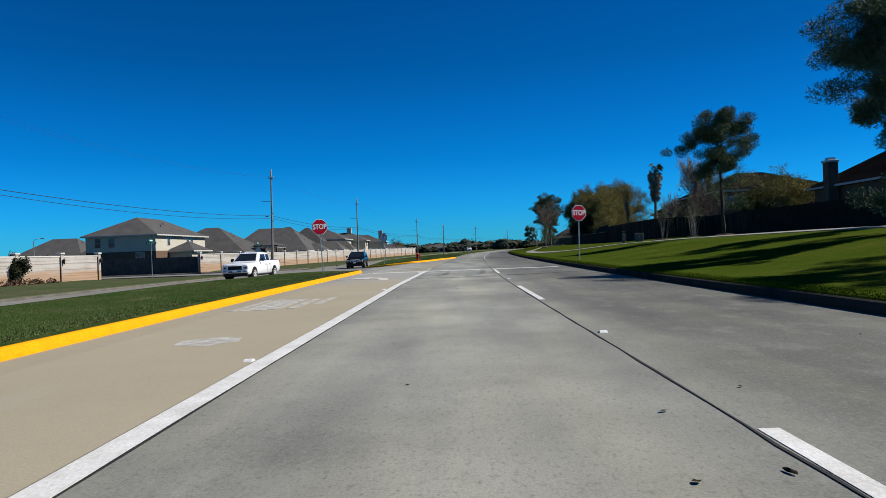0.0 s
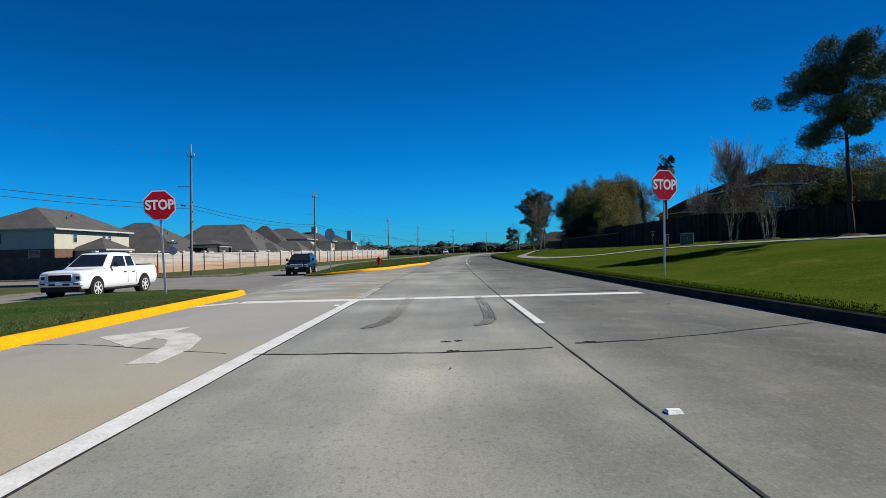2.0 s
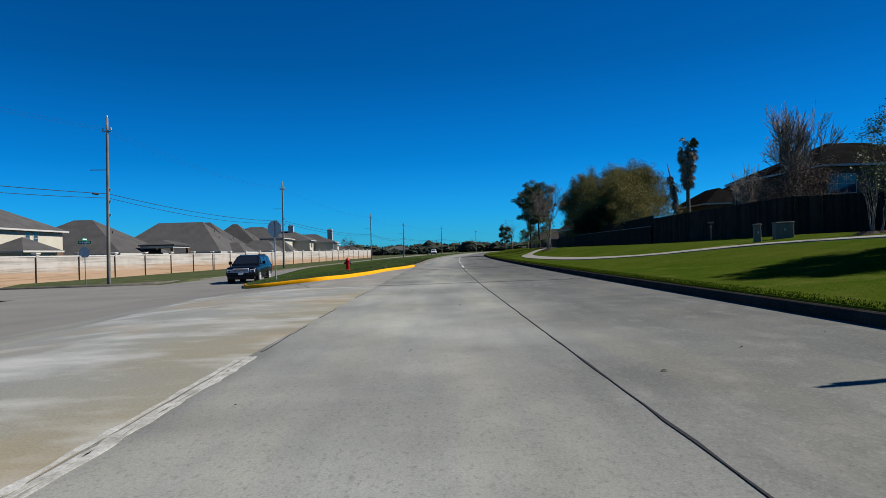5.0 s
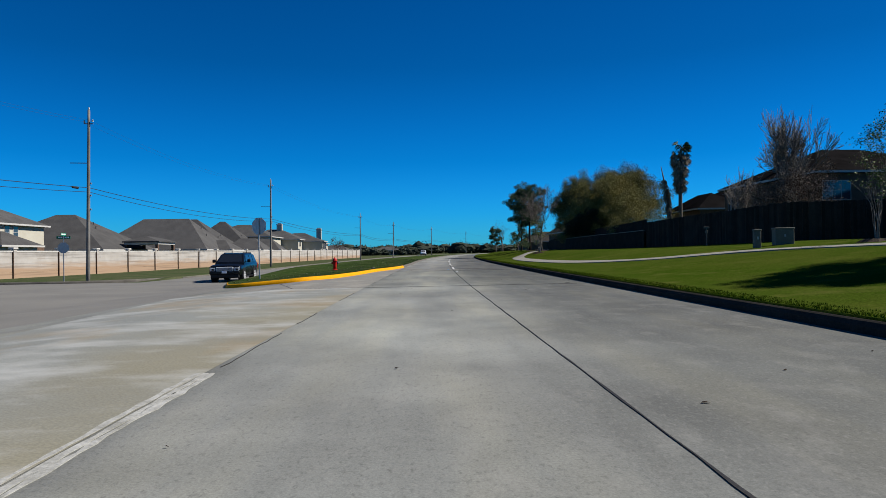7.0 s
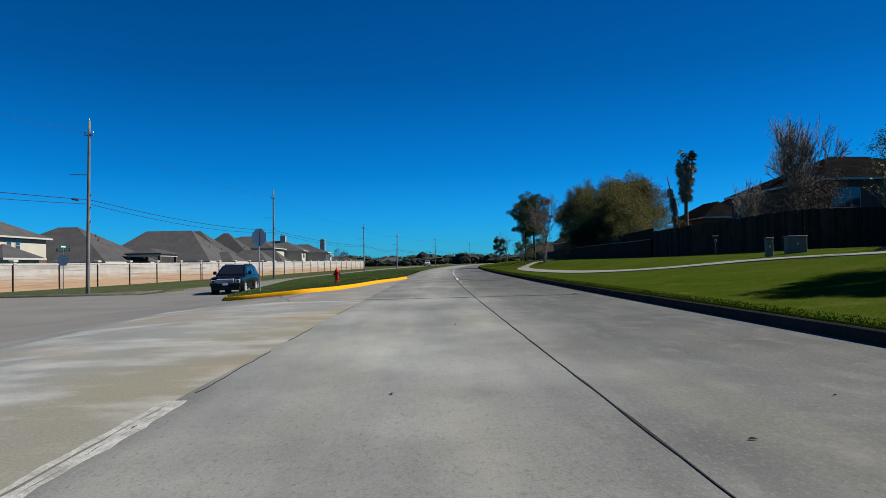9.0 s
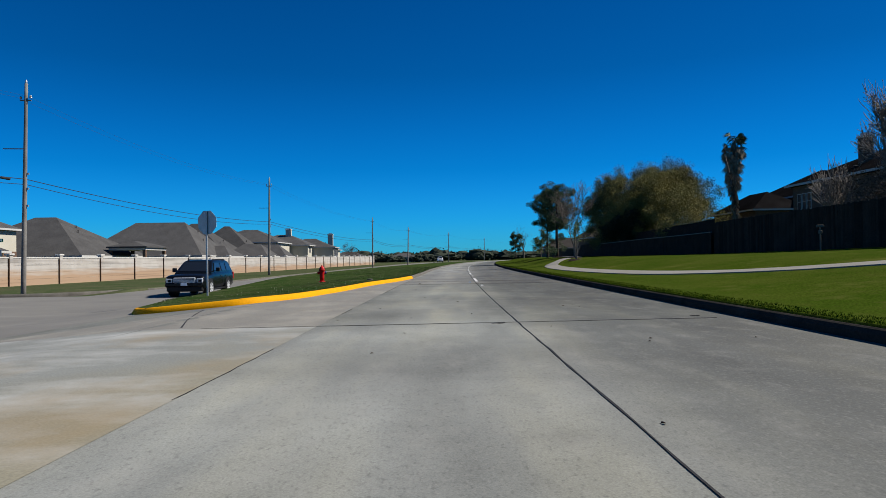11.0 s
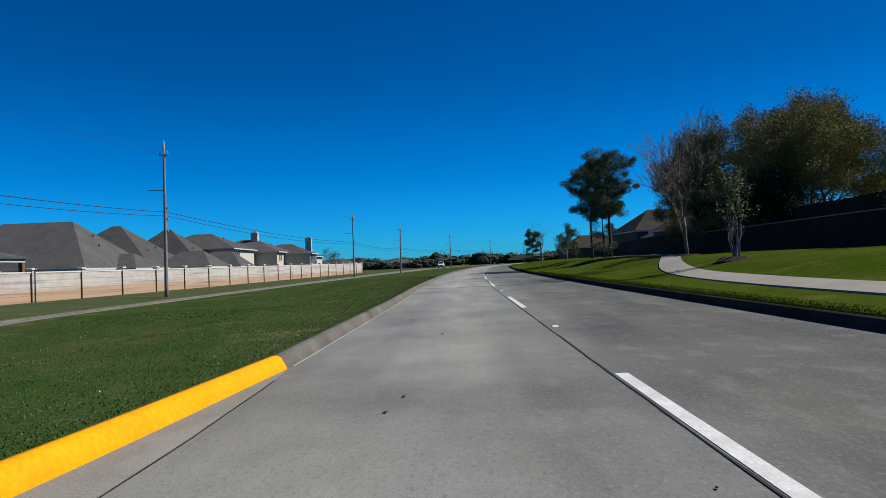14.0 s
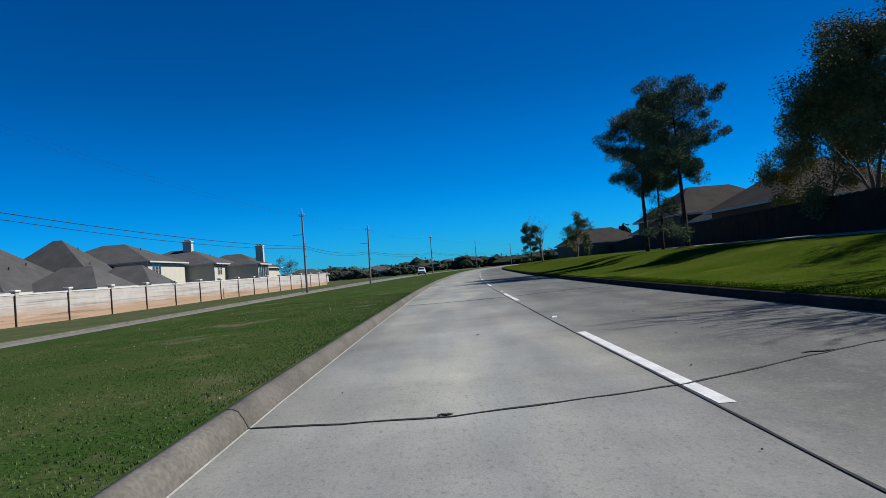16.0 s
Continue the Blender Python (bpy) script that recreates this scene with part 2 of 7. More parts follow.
def worn_road():
    """Concrete worn by traffic: the sheet's first coordinate runs across the lanes, the second along them."""
    m = material("worn_road_concrete", (0.212, 0.219, 0.201), 0.9, spread=0.09, size=0.16, fine=95, bump=0.05, tint=(0.160, 0.162, 0.150))
    n, l = m.node_tree.nodes, m.node_tree.links
    b = n["Principled BSDF"]
    was = b.inputs["Base Color"].links[0].from_socket
    uv = n.new("ShaderNodeUVMap")
    stretch = n.new("ShaderNodeMapping")
    stretch.inputs["Scale"].default_value = (1.1, 0.16, 1)
    l.new(uv.outputs[0], stretch.inputs["Vector"])
    streak = n.new("ShaderNodeTexNoise")
    streak.inputs["Scale"].default_value, streak.inputs["Detail"].default_value = 1.0, 5
    l.new(stretch.outputs[0], streak.inputs["Vector"])
    fleck = n.new("ShaderNodeTexNoise")
    fleck.inputs["Scale"].default_value, fleck.inputs["Detail"].default_value = 62.0, 8
    fleck.inputs["Roughness"].default_value = 0.75
    l.new(uv.outputs[0], fleck.inputs["Vector"])
    sep = n.new("ShaderNodeSeparateXYZ")
    l.new(uv.outputs[0], sep.inputs[0])
    lanes = n.new("ShaderNodeValToRGB")
    lanes.color_ramp.interpolation = "B_SPLINE"
    across = n.new("ShaderNodeMapRange")
    across.inputs["From Min"].default_value, across.inputs["From Max"].default_value = -4.0, 4.0
    l.new(sep.outputs["X"], across.inputs["Value"])
    l.new(across.outputs[0], lanes.inputs[0])
    stops = [(0.0, 0.98), (0.06, 0.94), (0.14, 1.28), (0.2, 1.12), (0.285, 1.40), (0.37, 1.14), (0.45, 1.14), (0.52, 0.88), (0.6, 0.57), (0.7, 0.62), (0.8, 0.46), (0.9, 0.52), (0.965, 0.54), (1.0, 0.80)]
    e = lanes.color_ramp.elements
    e[0].position, e[1].position = stops[0][0], stops[-1][0]
    for where, v in stops[1:-1]:
        one = e.new(where)
        one.color = (v / 1.4, v / 1.4, v / 1.4, 1)
    e[0].color = (stops[0][1] / 1.4,) * 3 + (1,)
    e[len(e) - 1].color = (stops[-1][1] / 1.4,) * 3 + (1,)
    def scaled(value, lo, hi, fmin, fmax, into):
        r = n.new("ShaderNodeMapRange")
        for k, v in (("From Min", lo), ("From Max", hi), ("To Min", fmin), ("To Max", fmax)):
            r.inputs[k].default_value = v
        l.new(value, r.inputs["Value"])
        s = n.new("ShaderNodeVectorMath")
        s.operation = "SCALE"
        l.new(into, s.inputs[0])
        l.new(r.outputs[0], s.inputs["Scale"])
        return s.outputs[0]
    c = scaled(streak.outputs["Fac"], 0.3, 0.7, 0.76, 1.2, was)
    c = scaled(fleck.outputs["Fac"], 0.36, 0.64, 0.80, 1.18, c)
    c = scaled(lanes.outputs["Color"], 0.0, 1.0, 0.0, 1.4, c)
    patch = n.new("ShaderNodeTexNoise")
    patch.inputs["Scale"].default_value, patch.inputs["Detail"].default_value = 0.42, 5
    patch.inputs["Roughness"].default_value = 0.6
    l.new(uv.outputs[0], patch.inputs["Vector"])
    c = scaled(patch.outputs["Fac"], 0.32, 0.68, 0.76, 1.2, c)
    along = n.new("ShaderNodeValToRGB")  # the stretch past the crossing is darker
    far_off = n.new("ShaderNodeMapRange")
    far_off.inputs["From Min"].default_value, far_off.inputs["From Max"].default_value = 40, 110
    l.new(sep.outputs["Y"], far_off.inputs["Value"])
    l.new(far_off.outputs[0], along.inputs[0])
    for stop, v in ((0.06, 1.0), (0.2, 0.84), (0.4, 0.76), (0.58, 0.78), (0.75, 0.93)):
        along.color_ramp.elements.new(stop).color = (v, v, v, 1)
    along.color_ramp.elements[0].color = along.color_ramp.elements[len(along.color_ramp.elements) - 1].color = (1, 1, 1, 1)
    c = scaled(along.outputs["Color"], 0.0, 1.0, 0.0, 1.0, c)
    pit = n.new("ShaderNodeTexNoise")
    pit.inputs["Scale"].default_value, pit.inputs["Detail"].default_value = 64.0, 3
    l.new(uv.outputs[0], pit.inputs["Vector"])
    c = scaled(pit.outputs["Fac"], 0.26, 0.36, 0.62, 1.0, c)
    warm = n.new("ShaderNodeMix")
    warm.data_type, warm.blend_type = "RGBA", "MULTIPLY"
    warm.inputs["B"].default_value = (1.02, 0.985, 0.90, 1)
    stain = n.new("ShaderNodeMapRange")
    stain.inputs["From Min"].default_value, stain.inputs["From Max"].default_value = 0.45, 0.68
    l.new(streak.outputs["Fac"], stain.inputs["Value"])
    l.new(stain.outputs[0], warm.inputs["Factor"])
    l.new(c, warm.inputs["A"])
    c = warm.outputs["Result"]
    # each pour of concrete between two joints has its own tone
    pours = n.new("ShaderNodeValToRGB")
    pours.color_ramp.interpolation = "CONSTANT"
    reach = n.new("ShaderNodeMapRange")
    reach.inputs["From Min"].default_value, reach.inputs["From Max"].default_value = 0.0, 140.0
    l.new(sep.outputs["Y"], reach.inputs["Value"])
    l.new(reach.outputs[0], pours.inputs[0])
    e = pours.color_ramp.elements
    e[0].color = (0.96, 0.95, 0.92, 1)
    e[1].position, e[1].color = 125.0 / 140, (0.95, 0.94, 0.93, 1)
    for y, hue in ((23.7, (0.95, 0.95, 0.95)), (49.8, (0.93, 0.93, 0.90)), (65.9, (0.955, 0.92, 0.91)), (69.0, (0.95, 0.935, 0.95)), (83.0, (0.97, 0.955, 0.985)), (95.0, (0.94, 0.925, 0.945)), (109.6, (0.96, 0.95, 0.96))):
        e.new(y / 140).color = (*hue, 1)
    pour = n.new("ShaderNodeMix")
    pour.data_type, pour.blend_type = "RGBA", "MULTIPLY"
    pour.inputs["Factor"].default_value = 1.0
    l.new(c, pour.inputs["A"])
    l.new(pours.outputs["Color"], pour.inputs["B"])
    l.new(pour.outputs["Result"], b.inputs["Base Color"])
    return m


ROAD_WEAR = worn_road()
mottle(ROAD_WEAR, (0.30, 0.29, 0.26), 0.9, 0.60, 0.80, (1.0, 0.22, 1), 0.35, 5.0)
mottle(ROAD_WEAR, (0.085, 0.083, 0.080), 0.7, 0.62, 0.80, (1.4, 0.18, 1), 0.35, 17.0)
mottle(ROAD_WEAR, (0.28, 0.27, 0.245), 2.6, 0.52, 0.78, (1.0, 0.6, 1), 0.32, 23.0)
mottle(ROAD_WEAR, (0.09, 0.088, 0.084), 3.4, 0.56, 0.78, (1.0, 0.5, 1), 0.28, 31.0)
mottle(ROAD_WEAR, (0.25, 0.242, 0.222), 30.0, 0.52, 0.72, (1.0, 0.6, 1), 0.34, 41.0, 4)
mottle(ROAD_WEAR, (0.06, 0.058, 0.055), 28.0, 0.54, 0.70, (1.0, 0.6, 1), 0.42, 53.0, 4)


def stain(m, tan, across, near, far):
    """Ragged tan stain on a sheet with (across, along) coordinates, full at y = near, gone at y = far; across: kept to the sheet's edge."""
    n, l = m.node_tree.nodes, m.node_tree.links
    b = n["Principled BSDF"]
    was = b.inputs["Base Color"].links[0].from_socket
    uv = n.new("ShaderNodeUVMap")
    sep = n.new("ShaderNodeSeparateXYZ")
    l.new(uv.outputs[0], sep.inputs[0])
    geo = n.new("ShaderNodeNewGeometry")
    ragged = n.new("ShaderNodeTexNoise")
    ragged.inputs["Scale"].default_value, ragged.inputs["Detail"].default_value = 0.5, 8
    l.new(geo.outputs["Position"], ragged.inputs["Vector"])
    along = n.new("ShaderNodeMapRange")
    for k, v in (("From Min", far), ("From Max", near), ("To Min", -0.5), ("To Max", 0.5)):
        along.inputs[k].default_value = v
    l.new(sep.outputs["Y"], along.inputs["Value"])
    total = along.outputs[0]
    for source, scale in [(ragged.outputs["Fac"], 1.0)] + ([(sep.outputs["X"], 1.1)] if across else []):
        add = n.new("ShaderNodeMath")
        add.operation = "MULTIPLY_ADD"
        l.new(source, add.inputs[0])
        add.inputs[1].default_value = scale
        l.new(total, add.inputs[2])
        total = add.outputs[0]
    reach = n.new("ShaderNodeMapRange")
    lo = 1.55 if across else 0.3
    reach.inputs["From Min"].default_value, reach.inputs["From Max"].default_value = lo, lo + 0.5
    l.new(total, reach.inputs["Value"])
    mix = n.new("ShaderNodeMix")
    mix.data_type, mix.blend_type = "RGBA", "MULTIPLY"
    l.new(reach.outputs[0], mix.inputs["Factor"])
    l.new(was, mix.inputs["A"])
    mix.inputs["B"].default_value = (*tan, 1)
    l.new(mix.outputs["Result"], b.inputs["Base Color"])


stain(STAINED, (1.07, 0.97, 0.78), True, 44, 55)
stain(TAN_CONCRETE, (1.12, 1.0, 0.78), False, 18, 29)
mottle(STAINED, (0.37, 0.37, 0.35), 0.7, 0.46, 0.66, (0.7, 1.2, 1), 0.75, 2.0, 12)
mottle(STAINED, (0.245, 0.185, 0.105), 0.35, 0.50, 0.66, (1, 0.6, 1), 0.6, 8.0)
mottle(TAN_CONCRETE, (0.30, 0.29, 0.26), 0.6, 0.55, 0.75, (1, 0.4, 1), 0.5, 4.0)
GREY_PAVEMENT = material("grey_pavement", (0.140, 0.134, 0.122), 0.92, spread=0.12, size=0.3, fine=50, tint=(0.172, 0.164, 0.147))
mottle(GREY_PAVEMENT, (0.24, 0.23, 0.205), 0.8, 0.55, 0.75, (0.3, 1.0, 1), 0.5, 6.0)
GUTTER = material("pale_gutter_concrete", (0.205, 0.196, 0.172), 0.92, spread=0.16, size=0.9, fine=60, bump=0.2, tint=(0.165, 0.156, 0.138), detail=12)
mottle(GUTTER, (0.30, 0.28, 0.235), 0.8, 0.50, 0.72, (1, 0.5, 1), 0.7, 1.0)
mottle(GUTTER, (0.12, 0.105, 0.085), 2.2, 0.58, 0.74, (1, 1, 1), 0.5, 3.0)
SEAM = material("pale_kerb_seam", (0.38, 0.37, 0.34), 0.9, spread=0.15, size=3, fine=40)
CAR_WHITE = material("white_car_paint", (0.78, 0.79, 0.80), 0.25, spread=0.02, size=1, bump=0, coat=0.8)
CAR_BLACK = material("black_car_paint", (0.004, 0.005, 0.007), 0.22, spread=0.02, size=1, bump=0, spec=0.25, coat=0.06)
ALLOY = material("bright_alloy", (0.62, 0.62, 0.63), 0.4, metal=0.25, spread=0.04, size=9, bump=0, spec=0.5)
CAR_GLASS = material("tinted_car_glass", (0.012, 0.015, 0.018), 0.05, spread=0.02, bump=0, spec=0.8)
RUBBER = material("tyre_rubber", (0.018, 0.018, 0.018), 0.85, spread=0.15, size=8)
CHROME = material("chrome", (0.62, 0.63, 0.65), 0.15, metal=1.0, spread=0.03, bump=0)
BLACK_PLASTIC = material("black_plastic", (0.015, 0.015, 0.016), 0.6, spread=0.1)
LAMP_GLASS = material("headlight_lens", (0.55, 0.57, 0.6), 0.1, spread=0.05, bump=0, spec=0.8)
TAIL_RED = material("tail_lamp_red", (0.35, 0.01, 0.012), 0.2, spread=0.05, bump=0)
UTILITY_GREY = material("utility_box_paint", (0.15, 0.138, 0.11), 0.8, spread=0.1, size=3)
CABLE = material("black_cable", (0.02, 0.02, 0.022), 0.7, spread=0.1)
MULCH = material("mulch", (0.037, 0.022, 0.012), 0.95, spread=0.35, size=3, fine=20, bump=1.0)
REFLECTOR = material("road_marker_plastic", (0.7, 0.7, 0.68), 0.4, spread=0.1, size=12)


# ---- helpers for shapes ----
def mesh_object(name, verts, faces, mat, parent=None, label="", smooth=False):
    me = bpy.data.meshes.new(name)
    me.from_pydata([tuple(v) for v in verts], [], faces)
    me.update()
    if smooth:
        me.polygons.foreach_set("use_smooth", [True] * len(me.polygons))
    for one in (mat if isinstance(mat, (list, tuple)) else [mat]):
        me.materials.append(one)
    ob = new(name, me)
    if parent is not None:
        ob.parent = parent
    if label:
        tagged(ob, label)
    return ob


def part(name, bm, mat, parent=None, label="", smooth=False):
    me = bpy.data.meshes.new(name)
    bm.to_mesh(me)
    bm.free()
    if smooth:
        me.polygons.foreach_set("use_smooth", [True] * len(me.polygons))
    me.materials.append(mat)
    ob = new(name, me)
    if parent is not None:
        ob.parent = parent
    if label:
        tagged(ob, label)
    return ob


def thing(name, m, label, category, group=""):
    """An Empty at the base of a thing, at the pose m."""
    ob = new(name)
    ob.empty_display_size = 0.2
    ob.matrix_world = m
    return tagged(ob, label, category, group)


def box(bm, x0, x1, y0, y1, z0, z1, bevel=0.0):
    r = bmesh.ops.create_cube(bm, size=1.0, matrix=Matrix.LocRotScale(((x0 + x1) / 2, (y0 + y1) / 2, (z0 + z1) / 2), None, (x1 - x0, y1 - y0, z1 - z0)))
    if bevel:
        edges = list({e for v in r["verts"] for e in v.link_edges})
        bmesh.ops.bevel(bm, geom=edges, offset=bevel, segments=1, affect="EDGES")
    return bm


def boxed(*dims, bevel=0.0):
    return box(bmesh.new(), *dims, bevel=bevel)


def tube(verts, faces, pts, radii, sides=6):
    """Adds a tapered tube along pts."""
    start, n = len(verts), len(pts)
    ref = Vector((0.31, 0.17, 0.93)).normalized()
    for i, p in enumerate(pts):
        a = pts[max(i - 1, 0)]
        b = pts[min(i + 1, n - 1)]
        d = (b - a).normalized()
        s = d.cross(ref)
        if s.length < 0.05:
            s = d.cross(Vector((1, 0, 0)))
        s.normalize()
        w = d.cross(s)
        for k in range(sides):
            t = 2 * math.pi * k / sides
            verts.append(p + (s * math.cos(t) + w * math.sin(t)) * radii[i])
    for i in range(n - 1):
        for k in range(sides):
            q = start + i * sides
            faces.append((q + k, q + (k + 1) % sides, q + sides + (k + 1) % sides, q + sides + k))
    faces.append(tuple(start + k for k in reversed(range(sides))))
    faces.append(tuple(start + (n - 1) * sides + k for k in range(sides)))


def lathe(bm, profile, sides=16):
    """A turned shape from (radius, z) pairs."""
    rings = []
    for r, z in profile:
        rings.append([bm.verts.new((r * math.cos(2 * math.pi * k / sides), r * math.sin(2 * math.pi * k / sides), z)) for k in range(sides)])
    for a, b in zip(rings, rings[1:]):
        for k in range(sides):
            bm.faces.new((a[k], a[(k + 1) % sides], b[(k + 1) % sides], b[k]))
    bm.faces.new(list(reversed(rings[0])))
    bm.faces.new(rings[-1])
    return bm


# ---- the lie of the land ----
LINE_Y = np.array([-200, 0, 10, 20, 30, 40, 50, 60, 70, 80, 90, 100, 110, 120, 140, 170, 200, 227, 260, 350, 500], float)
LINE_X = np.array([1.66, 1.62, 1.57, 1.55, 1.68, 1.91, 2.16, 2.49, 2.91, 3.38, 3.87, 4.45, 5.11, 5.8, 7.5, 10.7, 14.2, 18.0, 23.5, 44.0, 92.0], float)


def smooth_table(ys, xs):
    fine = np.arange(ys[0], ys[-1] + 0.5, 1.0)
    v = np.interp(fine, ys, xs)
    k = np.hanning(17)
    k /= k.sum()
    pad = np.concatenate([np.full(8, v[0]), v, v[-1] + (v[-1] - v[-2]) * np.arange(1, 9)])
    return fine, np.convolve(pad, k, "valid")


FINE_Y, FINE_X = smooth_table(LINE_Y, LINE_X)


def lane(y):
    """x of the line between the two lanes."""
    if y > FINE_Y[-1]:
        return float(FINE_X[-1] + (y - FINE_Y[-1]) * 0.36)
    return float(np.interp(y, FINE_Y, FINE_X))


def far_z(y):
    """Height of the opposite carriageway."""
    return float(np.interp(y, [-50, 35, 49, 62, 72, 95, 130, 180, 240], [-0.45, -0.5, -0.58, -0.66, -0.72, -0.75, -0.65, -0.4, -0.15]))


def road_z(u, y):
    if u > -6:
        return 0.0
    return float(np.interp(u, [-13.8, -6], [far_z(y), 0.0]))


def land_z(u, y):
    """Height of grass at u metres right of the lane line."""
    if u >= 3.8:
        near = np.interp(u, [3.9, 4.2, 6, 8.5, 11, 16, 40], [0.19, 0.2, 0.32, 0.56, 0.9, 1.32, 1.5])
        far = np.interp(u, [3.9, 4.2, 5.5, 7, 8.8, 10.2, 14, 40], [0.19, 0.2, 0.3, 0.46, 0.84, 0.96, 1.1, 1.4])
        k = min(max((y - 62) / 22, 0), 1)
        z = near + (far - near) * k
        fade = min(max((y - 190) / 150, 0), 1)
        return float(z * (1 - fade) + (0.15 + (z - 0.15) * 0.3) * fade)
    if u > -14:
        f = far_z(y)
        k = min(max((y - 68) / 14, 0), 1)
        near = min(max((46 - y) / 5, 0), 1)
        low = np.interp(u, [-13.7, -10.6, -8.2, -3.4], [f + 0.15, min(-0.18, f + 0.5), -0.1, 0.15])
        high = np.interp(u, [-13.7, -12.6, -8.2, -3.4], [f + 0.15, 0.075, 0.12, 0.15])
        up = min(max((33 - y) / 8, 0), 1) * 0.1
        first = np.interp(u, [-13.7, -12.7, -8.2, -3.4], [f + 0.15, up, 0.04 + up, 0.15])
        z = low + (high - low) * k
        return float(z + (first - z) * near)
    f = far_z(y)
    return float(np.interp(u, [-31, -25, -21.4], [f * 0.7, f * 0.85 + 0.05, f + 0.15]))


def at(u, y, z=None):
    return Vector((lane(y) + u, y, land_z(u, y) if z is None else z))


def layered_plaster():
    """Cream plaster with clay splashed up from the soil; the stain fades upward in ragged bands."""
    m = material("stained_wall_plaster", (0.405, 0.378, 0.348), 0.92, spread=0.06, size=1.2, fine=30, tint=(0.345, 0.314, 0.282))
    n, l = m.node_tree.nodes, m.node_tree.links
    b = n["Principled BSDF"]
    was = b.inputs["Base Color"].links[0].from_socket
    geo = n.new("ShaderNodeNewGeometry")
    sep = n.new("ShaderNodeSeparateXYZ")
    l.new(geo.outputs["Position"], sep.inputs[0])
    stretch = n.new("ShaderNodeMapping")
    stretch.inputs["Scale"].default_value = (0.25, 0.25, 3.0)
    l.new(geo.outputs["Position"], stretch.inputs["Vector"])
    noise_tex = n.new("ShaderNodeTexNoise")
    noise_tex.inputs["Scale"].default_value, noise_tex.inputs["Detail"].default_value = 1.0, 5
    l.new(stretch.outputs[0], noise_tex.inputs["Vector"])
    add = n.new("ShaderNodeMath")
    add.operation = "MULTIPLY_ADD"
    l.new(noise_tex.outputs["Fac"], add.inputs[0])
    add.inputs[1].default_value = 1.3
    l.new(sep.outputs["Z"], add.inputs[2])
    ramp = n.new("ShaderNodeValToRGB")
    e = ramp.color_ramp.elements
    e[0].position, e[1].position = 0.42, 0.70
    e[0].color, e[1].color = (1, 1, 1, 1), (0, 0, 0, 1)
    half = n.new("ShaderNodeMath")
    half.operation = "MULTIPLY"
    half.inputs[1].default_value = 0.5
    l.new(add.outputs[0], half.inputs[0])
    l.new(half.outputs[0], ramp.inputs[0])
    mix = n.new("ShaderNodeMix")
    mix.data_type = "RGBA"
    l.new(ramp.outputs["Color"], mix.inputs["Factor"])
    l.new(was, mix.inputs["A"])
    mix.inputs["B"].default_value = (0.325, 0.222, 0.148, 1)
    # thin washed-down soil lines
    thin = n.new("ShaderNodeMapping")
    thin.inputs["Scale"].default_value = (0.12, 0.12, 7.0)
    l.new(geo.outputs["Position"], thin.inputs["Vector"])
    lines = n.new("ShaderNodeTexNoise")
    lines.inputs["Scale"].default_value, lines.inputs["Detail"].default_value = 1.0, 4
    l.new(thin.outputs[0], lines.inputs["Vector"])
    soil = n.new("ShaderNodeMapRange")
    for k, v in (("From Min", 0.33), ("From Max", 0.5), ("To Min", 0.68), ("To Max", 1.04)):
        soil.inputs[k].default_value = v
    l.new(lines.outputs["Fac"], soil.inputs["Value"])
    shade = n.new("ShaderNodeVectorMath")
    shade.operation = "SCALE"
    l.new(mix.outputs["Result"], shade.inputs[0])
    l.new(soil.outputs[0], shade.inputs["Scale"])
    l.new(shade.outputs[0], b.inputs["Base Color"])
    return m


WALL_MIX = layered_plaster()

# ---- ground, pavement, kerbs ----
YS = [-900, -400, -150] + list(np.arange(-60, 240, 2.5)) + list(np.arange(240, 500, 10)) + [600, 900, 1600, 3000]


def sheet(name, us, ys, height, mat, curve=lane, across=False):
    verts, faces = [], []
    for y in ys:
        for u in us:
            verts.append((curve(y) + u, y, height(u, y)))
    w = len(us)
    for i in range(len(ys) - 1):
        for k in range(w - 1):
            q = i * w + k
            faces.append((q, q + 1, q + w + 1, q + w))
    ob = mesh_object(name, verts, faces, mat, smooth=True)
    if across:
        layer = ob.data.uv_layers.new(name="across")
        for loop in ob.data.loops:
            i = loop.vertex_index
            layer.data[loop.index].uv = (us[i % w], ys[i // w])
    return ob


def ground_z(u, y):
    if -21.35 < u < 3.9:
        return road_z(u, y) - 0.30
    if u < -21.3 and 55 < y < 80:
        k = min(max((y - 55) / 6, 0), 1) * min(max((80 - y) / 4, 0), 1)
        return land_z(u, y) - 0.35 * k
    return land_z(u, y)


GROUND_U = [-3000, -1000, -400, -200, -120, -80, -60, -50, -42, -36, -32, -29, -26, -23.5, -21.5, -21.36, -21.3, -17, -13.7, -10, -6, -3, 0, 3.84, 3.92, 4.0, 4.6, 5.2, 6, 7, 8, 9, 10, 11.5, 13, 15, 17, 20, 24, 30, 40, 60, 100, 200, 400, 1000, 3000]
lawn = tagged(sheet("ground", GROUND_U, YS, ground_z, [GRASS, VERGE_GRASS]), "mown green lawn verges rising gently beside the road", "lawn", kind="structure")
for face in lawn.data.polygons:  # the opposite verge is duller
    if lawn.data.vertices[face.vertices[0]].co.x - lane(face.center.y) < -8:
        face.material_index = 1
ROAD_YS = [y for y in YS if -60 <= y <= 500]
tagged(sheet("road_far", [-21.3, -19.4, -17.5, -15.6, -13.8, -12, -10, -9], ROAD_YS, road_z, GREY_PAVEMENT), "darker grey worn pavement of the opposite carriageway", "road", kind="structure")
